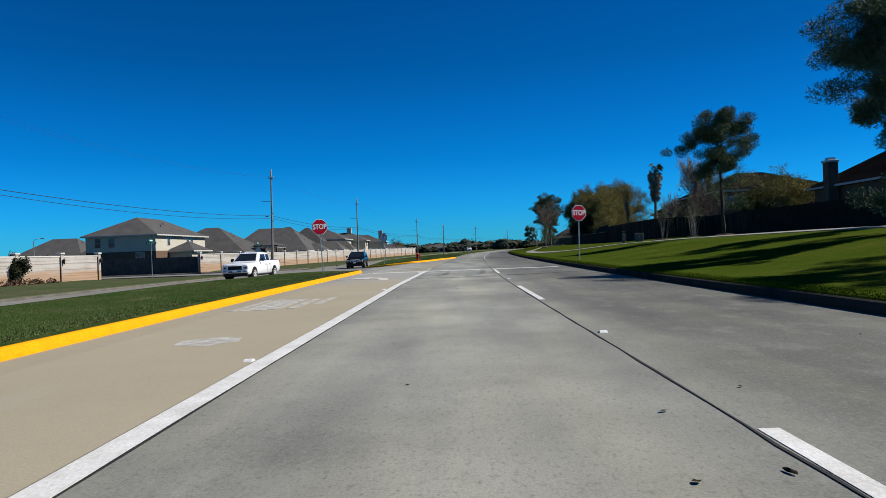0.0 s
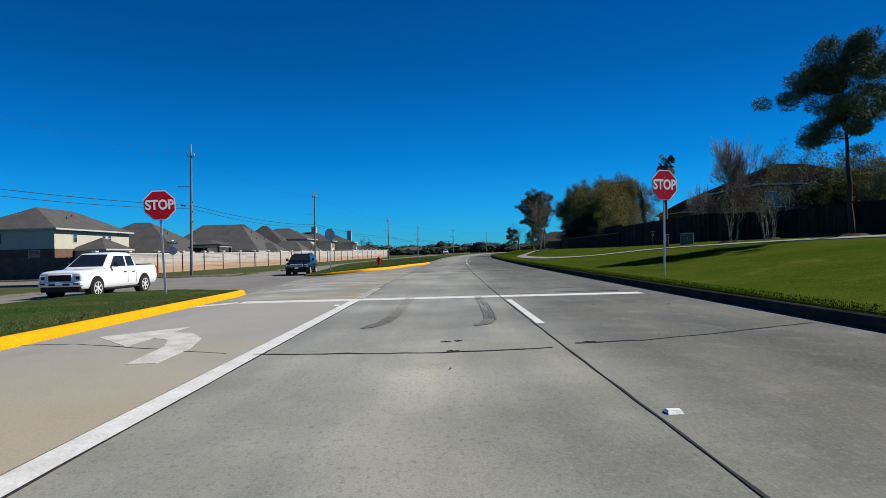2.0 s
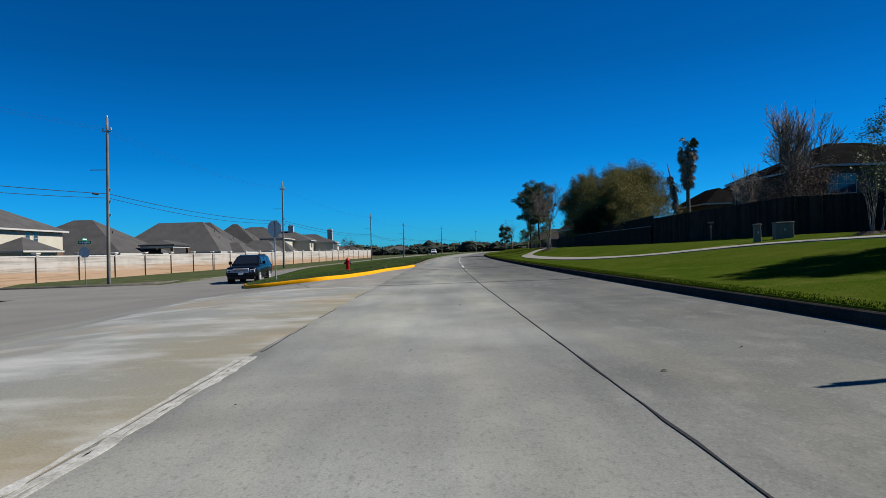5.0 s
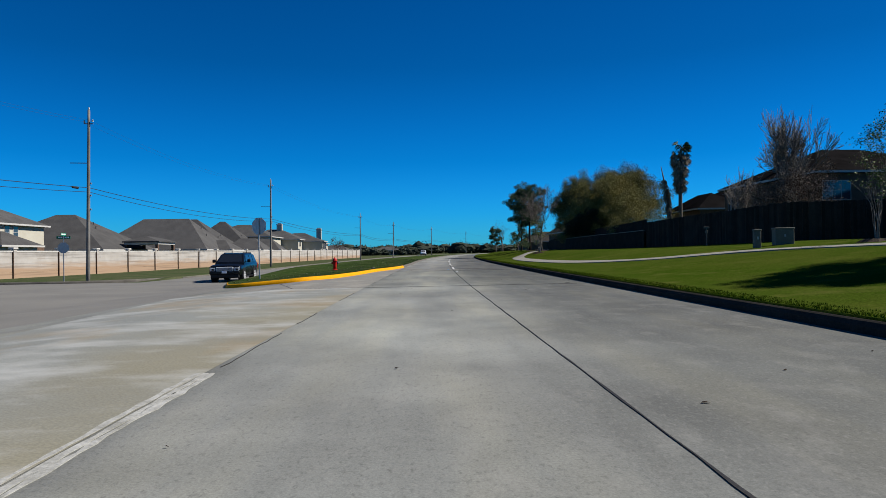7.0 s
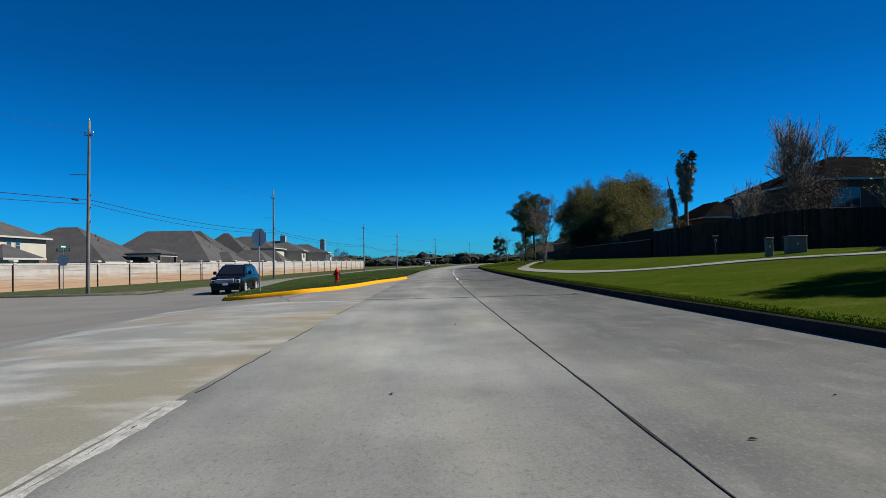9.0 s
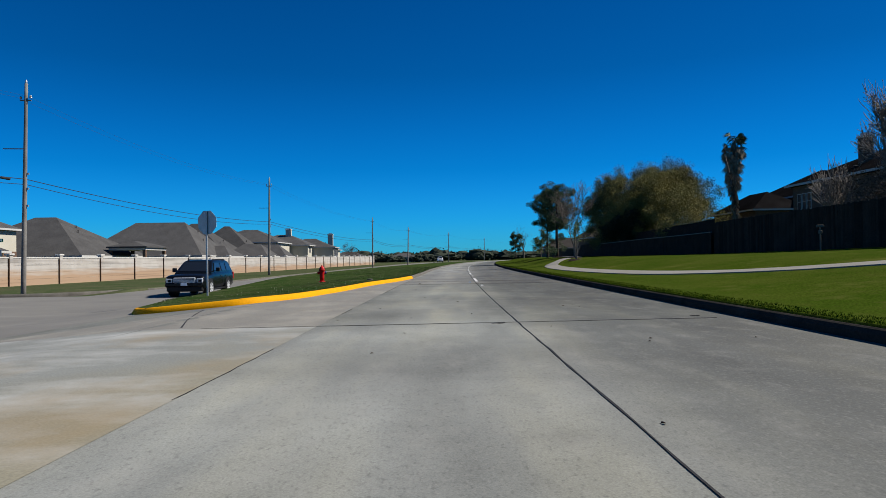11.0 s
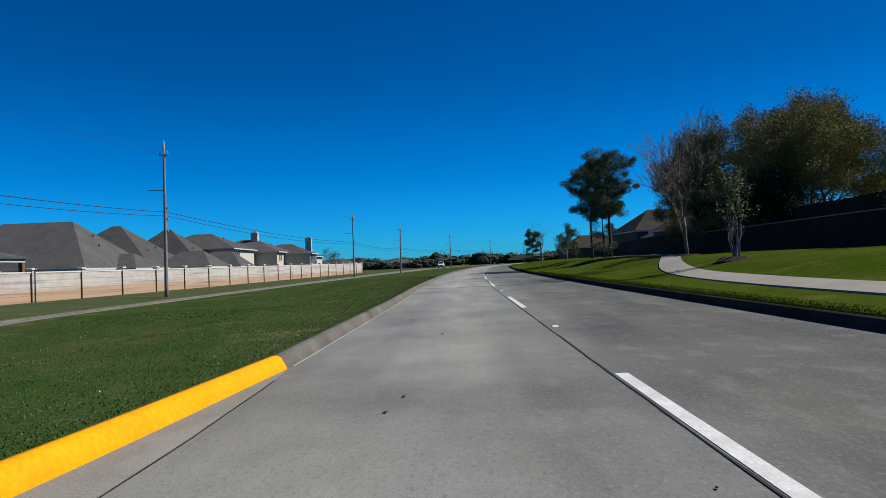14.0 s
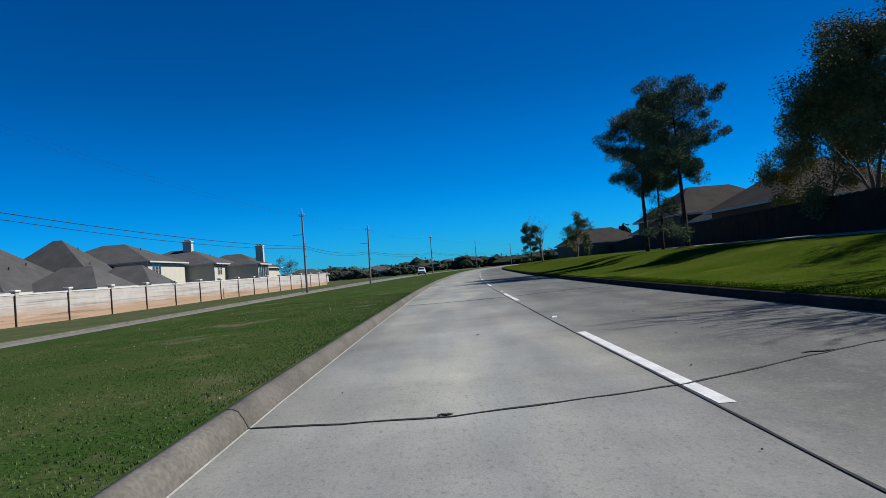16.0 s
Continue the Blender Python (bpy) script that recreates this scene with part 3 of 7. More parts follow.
tagged(sheet("road", [-9, -8, -6.9, -6, -3.4, -1.7, 0, 1.9, 3.86], ROAD_YS, road_z, ROAD_WEAR, across=True), "pale grey worn concrete dual carriageway", "road", kind="structure")


def ribbon(name, pts, widths, z_up, mat, parent=None, thick=0.003):
    """A flat strip along pts (x, y), each with its half width, laid on the pavement."""
    verts, faces = [], []
    n = len(pts)
    for i in range(n):
        a, b = Vector(pts[max(i - 1, 0)]), Vector(pts[min(i + 1, n - 1)])
        d = (b - a).normalized()
        s = Vector((d.y, -d.x))
        p = Vector(pts[i])
        for k in (-1, 1):
            q = p + s * widths[i] * k
            verts.append((q.x, q.y, road_z(q.x - lane(q.y), q.y) + z_up))
    for i in range(n - 1):
        faces.append((2 * i, 2 * i + 1, 2 * i + 3, 2 * i + 2))
    base = len(verts)
    for x, y, z in list(verts):
        verts.append((x, y, z - thick - 0.004))
    for i in range(n - 1):
        for a, b in ((2 * i, 2 * i + 2), (2 * i + 3, 2 * i + 1)):
            faces.append((a, b, b + base, a + base))
    return mesh_object(name, verts, faces, mat, parent)


def kerb_run(name, path, mat, inward, height=0.15, width=0.16, label="", rolled=True):
    """A kerb along path (x, y, pavement z); inward: +1 when grass lies to the path's right."""
    verts, faces = [], []
    profile = [(0, -0.25), (0, height * 0.55), (0.035, height * 0.9), (0.07, height), (width, height), (width + 0.02, -0.25)]
    if rolled:
        profile = [(0, -0.25), (0, 0.012), (0.03, height * 0.5), (0.062, height * 0.84), (0.095, height * 0.97), (0.125, height), (width, height), (width + 0.02, -0.25)]
    n = len(path)
    for i in range(n):
        a, b = Vector(path[max(i - 1, 0)][:2]), Vector(path[min(i + 1, n - 1)][:2])
        d = (b - a).normalized()
        s = Vector((d.y, -d.x)) * inward
        for o, h in profile:
            verts.append((path[i][0] + s.x * o, path[i][1] + s.y * o, path[i][2] + h))
    w = len(profile)
    for i in range(n - 1):
        for k in range(w - 1):
            q = i * w + k
            f = (q, q + 1, q + w + 1, q + w)
            faces.append(f if inward < 0 else f[::-1])
    ob = mesh_object(name, verts, faces, mat, smooth=rolled)
    return tagged(ob, label, "kerb", kind="structure")


def run(u, y0, y1, step=2.5):
    ys = list(np.arange(y0, y1, step)) + [y1]
    return [(lane(y) + u, float(y), road_z(u, y)) for y in ys]


kerb_run("kerb_right", run(3.80, -60, 420), KERB_DARK, 1, height=0.165, rolled=False, label="grey concrete kerb along the lawn, dirt and shade put into its dark colour")
kerb_run("kerb_far", run(-21.3, -60, 52) , KERB, -1, label="grey concrete kerb of the opposite carriageway")
kerb_run("kerb_far_beyond", run(-21.3, 82, 420), KERB, -1, label="grey concrete kerb of the opposite carriageway")


def island(name, outline, yellow_from, yellow_to, label):
    """A grass island: outline of (x, y), run anticlockwise. Kerb in two paints, split by vertex index."""
    pts = [(x, y, road_z(x - lane(y), y)) for x, y in outline]
    cx, cy = sum(p[0] for p in pts) / len(pts), sum(p[1] for p in pts) / len(pts)
    kerb_run(name + "_kerb_yellow", pts[yellow_from:yellow_to + 1], YELLOW, -1, label="bright yellow painted concrete kerb of the grass island")
    rest = pts[yellow_to:] + pts[:yellow_from + 1]
    kerb_run(name + "_kerb_plain", rest, KERB, -1, label="plain grey concrete kerb of the grass island")


def island_grass(name, rows, label):
    """rows of (y, left x, right x); the sheet follows the lie of the land."""
    verts, faces = [], []
    w = 13
    for y, xl, xr in rows:
        for k in range(w):
            x = xl + (xr - xl) * k / (w - 1)
            u = x - lane(y)
            edge = min(x - xl, xr - x)
            low = road_z(u, y) + 0.145
            z = max(low, land_z(u, y)) if edge > 0.6 else low + (max(low, land_z(u, y)) - low) * edge / 0.6
            verts.append((x, y, z))
    for i in range(len(rows) - 1):
        for k in range(w - 1):
            q = i * w + k
            faces.append((q, q + 1, q + w + 1, q + w))
    return tagged(mesh_object(name, verts, faces, ISLAND_GRASS, smooth=True), label, "lawn", kind="structure")


def nose(x0, x1, y, depth, up, n=10):
    """Half an ellipse between x0 and x1 at y, bulging up (+1) or down (-1) by depth."""
    out = []
    for k in range(n + 1):
        t = math.pi * k / n
        out.append(((x0 + x1) / 2 + (x1 - x0) / 2 * math.cos(t), y + up * depth * math.sin(t)))
    return out


# near island, ending in a rounded tip at the crossing
right_edge = [(-5.3, float(y)) for y in np.arange(-60, 35.1, 2.5)]
left_edge = [(lane(y) - 13.75, float(y)) for y in np.arange(35, -60.1, -2.5)]
tip = nose(left_edge[0][0], -5.3, 35.0, 3.2, 1)
outline = right_edge + tip[1:-1] + left_edge
island("island_near", outline, 0, len(right_edge) + 5, "")
rows = [(float(y), lane(y) - 13.75 + 0.16, -5.3 - 0.16) for y in np.arange(-60, 35.1, 2.5)]
for k in range(1, 8):
    y = 35 + (3.2 - 0.16) * math.sin(math.pi / 2 * k / 7.5)
    half = math.sqrt(max(1 - ((y - 35) / 3.2) ** 2, 0.0)) * (13.75 - 7.1) / 2
    mid = (lane(35) - 13.75 - 5.3) / 2
    rows.append((y, mid - half + 0.14, mid + half - 0.14))
island_grass("island_near_lawn", rows, "grass island lawn with patchy winter turf")

# far island: a taper from the crossing that narrows the road
TWO_Y = [55.4, 55.7, 56.2, 57.2, 58.6, 61.5, 64.7, 66.4, 68.8, 70.6, 74.2, 85, 96]
TWO_L = [-8.5, -9.0, -9.4, -9.8, -10.25, -11.2, -12.2, -12.7, -13.3, -13.6, -13.75, -13.75, -13.75]
TWO_R = [-6.6, -6.1, -5.75, -5.35, -5.1, -4.68, -4.45, -4.26, -3.83, -3.56, -3.24, -3.13, -3.25]


def two(y, side):
    return lane(y) + float(np.interp(y, TWO_Y, side))


beyond = TWO_Y[:11] + list(np.arange(76, 420.1, 4.0))
outline = [(two(y, TWO_R), float(y)) for y in beyond] + [(two(y, TWO_L), float(y)) for y in reversed(beyond)]
pts = [(x, y, road_z(x - lane(y), y)) for x, y in outline]
tips = 11


def rounded(path, times=2):
    """Corners cut twice, ends kept."""
    for _ in range(times):
        cut = [path[0]]
        for a, b in zip(path, path[1:]):
            cut += [tuple(0.75 * i + 0.25 * j for i, j in zip(a, b)), tuple(0.25 * i + 0.75 * j for i, j in zip(a, b))]
        path = cut + [path[-1]]
    return path


tagged(kerb_run("island_far_kerb_yellow", rounded(pts[-7:] + pts[:tips]), YELLOW, -1, label="bright yellow painted concrete kerb round the island tip"))
kerb_run("island_far_kerb_plain", pts[tips - 1:len(beyond)], KERB, -1, label="bare grey concrete kerb beside the grass")
kerb_run("island_far_kerb_back", pts[len(beyond):-6], KERB, -1, label="bare grey concrete kerb beside the grass")
island_grass("island_far_lawn", [(float(y), two(y, TWO_L) + 0.14, two(y, TWO_R) - 0.14) for y in list(np.arange(55.62, 76, 1.0)) + list(np.arange(76, 420.1, 4.0))], "long grass island lawn with clover and weeds")

# side street on the opposite side
def side_z(u, y):
    return far_z(y) - 0.004
tagged(sheet("side_street", [-140, -90, -60, -40, -30, -25, -21.2], [60, 62, 64, 67, 70, 73, 75], side_z, GREY_PAVEMENT), "pale concrete side street between the garden walls", "road", kind="structure")
for y0, s in ((60.0, 1), (75.0, -1)):
    path = [(lane(y0) - u, y0, far_z(y0)) for u in (140, 90, 60, 40, 28)]
    r = 6.7
    cx, cy = lane(y0) - 28, y0 - s * r
    for k in range(1, 8):
        t = math.pi / 2 * k / 7
        x, y = cx + r * math.sin(t), cy + s * r * math.cos(t)
        path.append((x, y, far_z(y)))
    kerb_run("kerb_corner", path, KERB, s, label="curved concrete kerb at the side street corner")

# storm drain in the far kerb
y = 91.6
m = pose(lane(y) - 21.3, y, far_z(y), 0, 0, 3)
drain = thing("storm_drain", m, "concrete kerb inlet with a dark drain slot", "storm drain")
part("hood", boxed(-0.9, 0.05, -1.3, 1.3, -0.2, 0.19, bevel=0.02), KERB, drain)
part("slot", boxed(-0.2, 0.056, -1.0, 1.0, 0.02, 0.13), SEALANT, drain, "dark drain slot")

# footpath through the lawn
PATH = [(17.6, 12), (17.4, 30), (16.6, 44), (14.4, 52.5), (10.6, 58.5), (9.3, 62.5), (8.95, 68), (8.9, 74), (9.3, 82), (10.2, 89), (11.9, 95), (14.6, 101.5), (17.2, 109), (19.1, 118), (20.8, 131), (24.5, 150), (31, 180)]
ys = np.arange(12, 180, 1.5)
px = np.interp(ys, [p[1] for p in PATH], [p[0] for p in PATH])
k = np.hanning(9); k /= k.sum()
px = np.convolve(np.pad(px, 4, mode="edge"), k, "valid")
verts, faces = [], []
for x, y in zip(px, ys):
    for o in (-0.52, 0.52):
        verts.append((x + o, y, land_z(x + o - lane(y), y) + 0.035))
    for o in (-0.52, 0.52):
        verts.append((x + o, y, land_z(x + o - lane(y), y) - 0.1))
for i in range(len(ys) - 1):
    q = 4 * i
    faces += [(q, q + 1, q + 5, q + 4), (q + 2, q, q + 4, q + 6), (q + 1, q + 3, q + 7, q + 5)]
tagged(mesh_object("footpath", verts, faces, WALKWAY), "pale concrete footpath winding through the lawn", "footpath", kind="structure")

# ---- road markings ----
def marking(name, pts, half, mat=WHITE_PAINT, z=0.004, label="", category="road marking"):
    ob = ribbon(name, pts, [half] * len(pts), z, mat)
    return tagged(ob, label, category, kind="structure")


def turn_line(y):
    return float(np.interp(y, [-40, 5, 20, 31, 36], [-1.98, -1.96, -1.88, -1.62, -1.54]))


marking("turn_lane_line", [(turn_line(y), float(y)) for y in list(np.arange(-40, 30.9, 1.9)) + [31.15]], 0.10, label="solid white line beside the turning lane")
worn = random.Random(4)
for off in (-0.055, 0.02, 0.075):
    ys = np.arange(31.9, 36.3, 0.16)
    ob = ribbon("turn_lane_line_end", [(turn_line(y) + off + worn.gauss(0, 0.004), float(y)) for y in ys], [max(worn.gauss(0.022, 0.009), 0.004) for y in ys], 0.0055, GHOST_PAINT)
    tagged(ob, "worn broken white line end past the stop line", "road marking", kind="structure")
marking("stop_line", [(float(x), 31.45) for x in list(np.arange(-5.25, 4.9, 0.15)) + [4.95]], 0.30, label="broad white stop line across the lanes")
dashes = [(-12.0, -8.6), (-0.9, 3.5), (12.4, 17.1), (25.9, 30.4), (68.4, 73.1)] + [(81.6 + 12.95 * k, 86.2 + 12.95 * k) for k in range(13)]
for a, b in dashes:
    marking("lane_dash", [(lane(y) + 0.06, float(y)) for y in np.linspace(a, b, 4)], 0.06, label="short white lane dash")

# tan slab of the turning lane and the stained crossing
def slab_sheet(name, rows_y, left, right, mat, label):
    verts, faces = [], []
    for y in rows_y:
        for k in range(25):
            x = left(y) + (right(y) - left(y)) * k / 24
            verts.append((x, y, road_z(x - lane(y), y) + 0.0035))
    for i in range(len(rows_y) - 1):
        for k in range(24):
            q = 25 * i + k
            faces.append((q, q + 1, q + 26, q + 25))
    ob = mesh_object(name, verts, faces, mat)
    layer = ob.data.uv_layers.new(name="across")
    for loop in ob.data.loops:
        i = loop.vertex_index
        layer.data[loop.index].uv = ((i % 25) / 24, rows_y[i // 25])
    return tagged(ob, label, "road", kind="structure")


slab_sheet("turn_lane", list(np.arange(-60, 31, 2.0)) + [31.3], lambda y: -5.40, lambda y: turn_line(y) - 0.11, TAN_CONCRETE, "tan stained concrete turning lane")
slab_sheet("crossing_slab", [31.304, 33, 35, 37, 39, 41, 43, 45, 47, 49.7], lambda y: -5.40 - max(y - 36, 0) * 0.1, lambda y: turn_line(y) - 0.02 + max(y - 36, 0) * 0.033, STAINED, "concrete crossing slab with tan and whitish stains")


GUT_Y = [36, 42.6, 50, 58, 65.8, 68.7, 71.4, 74.0]
GUT_X = [-1.5, -1.36, -1.1, -0.8, -0.45, -0.31, -0.15, -0.10]
slab_sheet("gutter_slab", [49.704] + list(np.arange(51, 74, 1.0)) + [74.0], lambda y: float(np.interp(y, [49.7, 56.5], [-6.6, two(56.5, TWO_R)])) - 0.03 if y < 56.5 else two(y, TWO_R) - 0.03, lambda y: float(np.interp(y, GUT_Y, GUT_X)), GUTTER, "pale rough concrete gutter beside the yellow kerb")
marking("kerb_seam", [(two(y, TWO_R) + 0.014, float(y)) for y in np.arange(74.4, 150, 1.2)], 0.005, SEAM, label="pale mortar seam at the foot of the kerb", category="road joint")


def seal(pts, half, wobble=0.012, seed=1, name="joint_seal", z=0.006):
    r = random.Random(seed)
    pts = [(x + r.gauss(0, wobble * 0.4), y + r.gauss(0, wobble * 0.6)) for x, y in pts]
    ob = ribbon(name, pts, [half * r.uniform(0.5, 1.5) for _ in pts], z, SEALANT)
    return tagged(ob, "dark tar-sealed joint between concrete slabs", "road joint", kind="structure")


seal([(lane(y) - 0.03, float(y)) for y in np.arange(-40, 260, 0.4)], 0.009, 0.009, 1)
seal([(turn_line(y) + 0.115, float(y)) for y in np.arange(-40, 31.0, 0.7)], 0.007, 0.004, 2)
seal([(float(np.interp(y, GUT_Y, GUT_X)) + 0.012, float(y)) for y in np.arange(60, 73.6, 0.5)], 0.003, 0.007, 3)
for a, b in ((36.5, 39.2), (40.1, 42.0), (44.5, 47.5), (52.0, 53.5)):
    seal([(float(np.interp(y, GUT_Y, GUT_X)) + 0.012, float(y)) for y in np.arange(a, b, 0.25)], 0.003, 0.016, int(a))
def joint(line, half, seed, wobble=0.02):
    xs = np.arange(line[0][0], line[-1][0], 0.2)
    seal([(float(x), float(np.interp(x, [p[0] for p in line], [p[1] for p in line]))) for x in xs], half, wobble, seed)


joint([(-5.3, 25.4), (-3.9, 24.75), (-2.05, 23.8)], 0.015, 9)
joint([(-1.76, 23.75), (-0.6, 23.58), (0.38, 23.53), (1.45, 23.65)], 0.018, 10, 0.03)
joint([(1.75, 23.93), (2.6, 24.05), (3.56, 24.45), (5.2, 25.2)], 0.017, 11, 0.03)
for k, (y, x0, x1, half) in enumerate(((49.7, -2.9, 5.6, 0.013), (65.8, -1.6, 6.4, 0.010), (68.9, -0.6, 6.5, 0.006))):
    joint([(x0, y), (x1, y + 0.4)], half, 12 + k)
for y in (94.9, 109.5, 125.0):
    x = lane(y)
    joint([(x - 3.35, y + 0.25), (x - 1.8, y), (x, y + 0.3), (x + 1.8, y + 1.15), (x + 3.7, y + 1.9)], 0.014, int(y))
seal([(-4.6, 54.6), (-4.2, 53.0), (-3.7, 51.2), (-3.3, 49.9)], 0.012, 0.01, 78)
# blobs of old sealant lifted along the worst joints
for k, (x, y, s) in enumerate(((0.3, 24.3, 0.03), (0.45, 24.35, 0.03), (0.36, 23.6, 0.05), (1.9, 24.0, 0.06), (1.8, 49.8, 0.1), (5.3, 50.5, 0.07), (2.35, 94.98, 0.05), (5.8, 96.05, 0.14), (4.6, 32.3, 0.05))):
    seal([(x - s, y - 0.01), (x - s * 0.3, y + 0.02), (x + s * 0.3, y - 0.02), (x + s, y + 0.015)], 0.022, 0.012, 40 + k, "sealant_patch", 0.010)
seal([(x, 32.4 + 0.01 * math.sin(9 * x)) for x in np.arange(3.1, 4.7, 0.15)], 0.018, 0.02, 70)

# black tyre marks at the stop line
def tread(line):
    """Five thin streaks of rubber along a line, dense where the tyre first bit and broken further on."""
    verts, faces = [], []
    r = random.Random(int(line[0][0] * 100))
    ys = np.arange(line[0][1], line[-1][1], 0.05)
    xs = np.interp(ys, [p[1] for p in line], [p[0] for p in line])
    for j in range(5):
        off, on = (j - 2) * 0.042, True
        for i in range(len(ys) - 1):
            far = (ys[i] - ys[0]) / (ys[-1] - ys[0])
            if r.random() < 0.2:
                on = r.random() > 0.02 + 0.28 * far
            if not on or (i < 3 and abs(j - 2) > i):
                continue
            w = (0.023 - 0.017 * min(far * 1.9, 1.0)) * r.uniform(0.85, 1.1)
            q = len(verts)
            for x, y in ((xs[i], ys[i]), (xs[i + 1], ys[i + 1])):
                verts += [(x + off - w, y, 0.0075), (x + off + w, y, 0.0075)]
            faces.append((q, q + 1, q + 3, q + 2))
    tagged(mesh_object("tyre_mark", verts, faces, TYRE_MARK), "broken black rubber tread marks on concrete", "tyre mark", kind="structure")


tread([(-0.84, 25.8), (-0.74, 26.05), (-0.60, 26.5), (-0.50, 27.4), (-0.45, 28.6), (-0.42, 30.0), (-0.38, 31.9)])
tread([(0.76, 25.8), (0.92, 26.1), (1.03, 26.6), (1.09, 27.5), (1.12, 28.6), (1.16, 29.8), (1.20, 31.6)])

# worn arrow and word in the turning lane
def flat_shape(name, outline, mat, label, x, y, z=0.0075):
    verts = [(x + px, y + py, road_z(x + px - lane(y + py), y + py) + z) for px, py in outline]
    n = len(verts)
    low = [(a, b, c - 0.01) for a, b, c in verts]
    faces = [tuple(range(n))] + [(i, i + n, (i + 1) % n + n, (i + 1) % n) for i in range(n)]
    return tagged(mesh_object(name, verts + low, faces, mat), label, "road marking", kind="structure")


flat_shape("turn_arrow_shaft", [(-2.92, 23.3), (-2.62, 23.3), (-2.66, 24.3), (-2.86, 25.2), (-3.2, 25.8), (-3.55, 25.95), (-3.55, 25.35), (-3.25, 25.1), (-3.05, 24.5)], WORN_WHITE, "worn white turn arrow shaft in the tan lane", 0.0, 0.0)
flat_shape("turn_arrow_head", [(-3.55, 26.6), (-4.4, 25.6), (-3.55, 24.6)], WORN_WHITE, "worn white turn arrow head in the tan lane", 0.0, 0.0)
for k, (x, w, y0, y1) in enumerate(((-4.45, 0.08, 12.2, 14.9), (-4.18, 0.09, 12.2, 15.0), (-3.92, 0.12, 12.2, 14.8), (-3.66, 0.10, 12.3, 14.9), (-3.32, 0.09, 12.4, 14.9), (-3.0, 0.08, 13.3, 15.2))):
    flat_shape("lane_word_stroke", [(-w, y0), (w, y0), (w, y1), (-w, y1)], FADED_PAINT, "worn white strokes of a painted lane word", x, 0.0)
flat_shape("paint_patch", [(-0.35, -0.3), (0.1, -0.4), (0.4, -0.1), (0.3, 0.3), (-0.1, 0.35), (-0.4, 0.1)], FADED_PAINT, "worn white paint patch in the tan lane", -3.15, 7.9)


def road_marker(x, y, mat=REFLECTOR, label="small white raised reflective road marker"):
    bm = bmesh.new()
    r = bmesh.ops.create_cube(bm, size=1.0, matrix=Matrix.LocRotScale((0, 0, 0.011), None, (0.1, 0.1, 0.022)))
    for v in bm.verts:
        if v.co.z > 0.01:
            v.co.x *= 0.85
            v.co.y *= 0.45
    ob = part("road_marker", bm, mat)
    ob.matrix_world = pose(x, y, road_z(x - lane(y), y) + 0.002)
    return tagged(ob, label, "road marker", "road markers")


for y in (7.5, 20.9, 64.1, 77.3, 90.2, 101.7, 113.9, 126.1):
    road_marker(lane(y) + 0.1, y)
for y in (6.3, 17.5, 29.9):
    road_marker(turn_line(y) - 0.17, y)

BLUE_REFLECTOR = material("blue_marker_plastic", (0.01, 0.16, 0.42), 0.3, spread=0.1, bump=0, spec=0.5)
road_marker(2.52, 67.6, BLUE_REFLECTOR, "small blue raised reflective marker beside the hydrant")

# leaves and scraps on the concrete
r = random.Random(77)
for k in range(90):
    y = r.uniform(1, 110)
    x = lane(y) + r.uniform(-3.1, 3.7)
    s = r.uniform(0.010, 0.034)
    bm = bmesh.new()
    pts = [(s * r.uniform(0.6, 1.3) * math.cos(t), 0.6 * s * r.uniform(0.5, 1.3) * math.sin(t), r.uniform(0.002, 0.012)) for t in np.linspace(0, 5.4, 6)]
    top = bm.verts.new((0, 0, 0.014))
    ring = [bm.verts.new(p) for p in pts]
    for i in range(6):
        bm.faces.new((top, ring[i], ring[(i + 1) % 6]))
    ob = part("dead_leaf", bm, MULCH)
    ob.matrix_world = pose(x, y, 0.003, 0, 0, r.uniform(0, 360))
    tagged(ob, "small dark crumpled leaf lying on concrete", "leaf", "leaves on the road")

# larger dry leaves
for k, (x, y, s, mat, note) in enumerate(((1.38, 54.83, 0.035, MULCH, "large dark crumpled leaf lying on concrete"), (0.33, 66.65, 0.060, MULCH, "large brown dry leaf lying on concrete"), (0.59, 56.88, 0.050, MULCH, "brown dry leaf lying on concrete"), (1.43, 2.83, 0.040, MULCH, "dark crumpled leaf lying on concrete"))):
    bm = bmesh.new()
    ring = [bm.verts.new((s * r.uniform(0.7, 1.2) * math.cos(t), 0.45 * s * r.uniform(0.5, 1.3) * math.sin(t), r.uniform(0.002, 0.014))) for t in np.linspace(0, 5.6, 8)]
    top = bm.verts.new((0, 0, 0.022))
    for i in range(8):
        bm.faces.new((top, ring[i], ring[(i + 1) % 8]))
    ob = part("dead_leaf", bm, mat)
    ob.matrix_world = pose(x, y, 0.003, 0, 0, 35 * k)
    tagged(ob, note, "leaf", "leaves on the road")

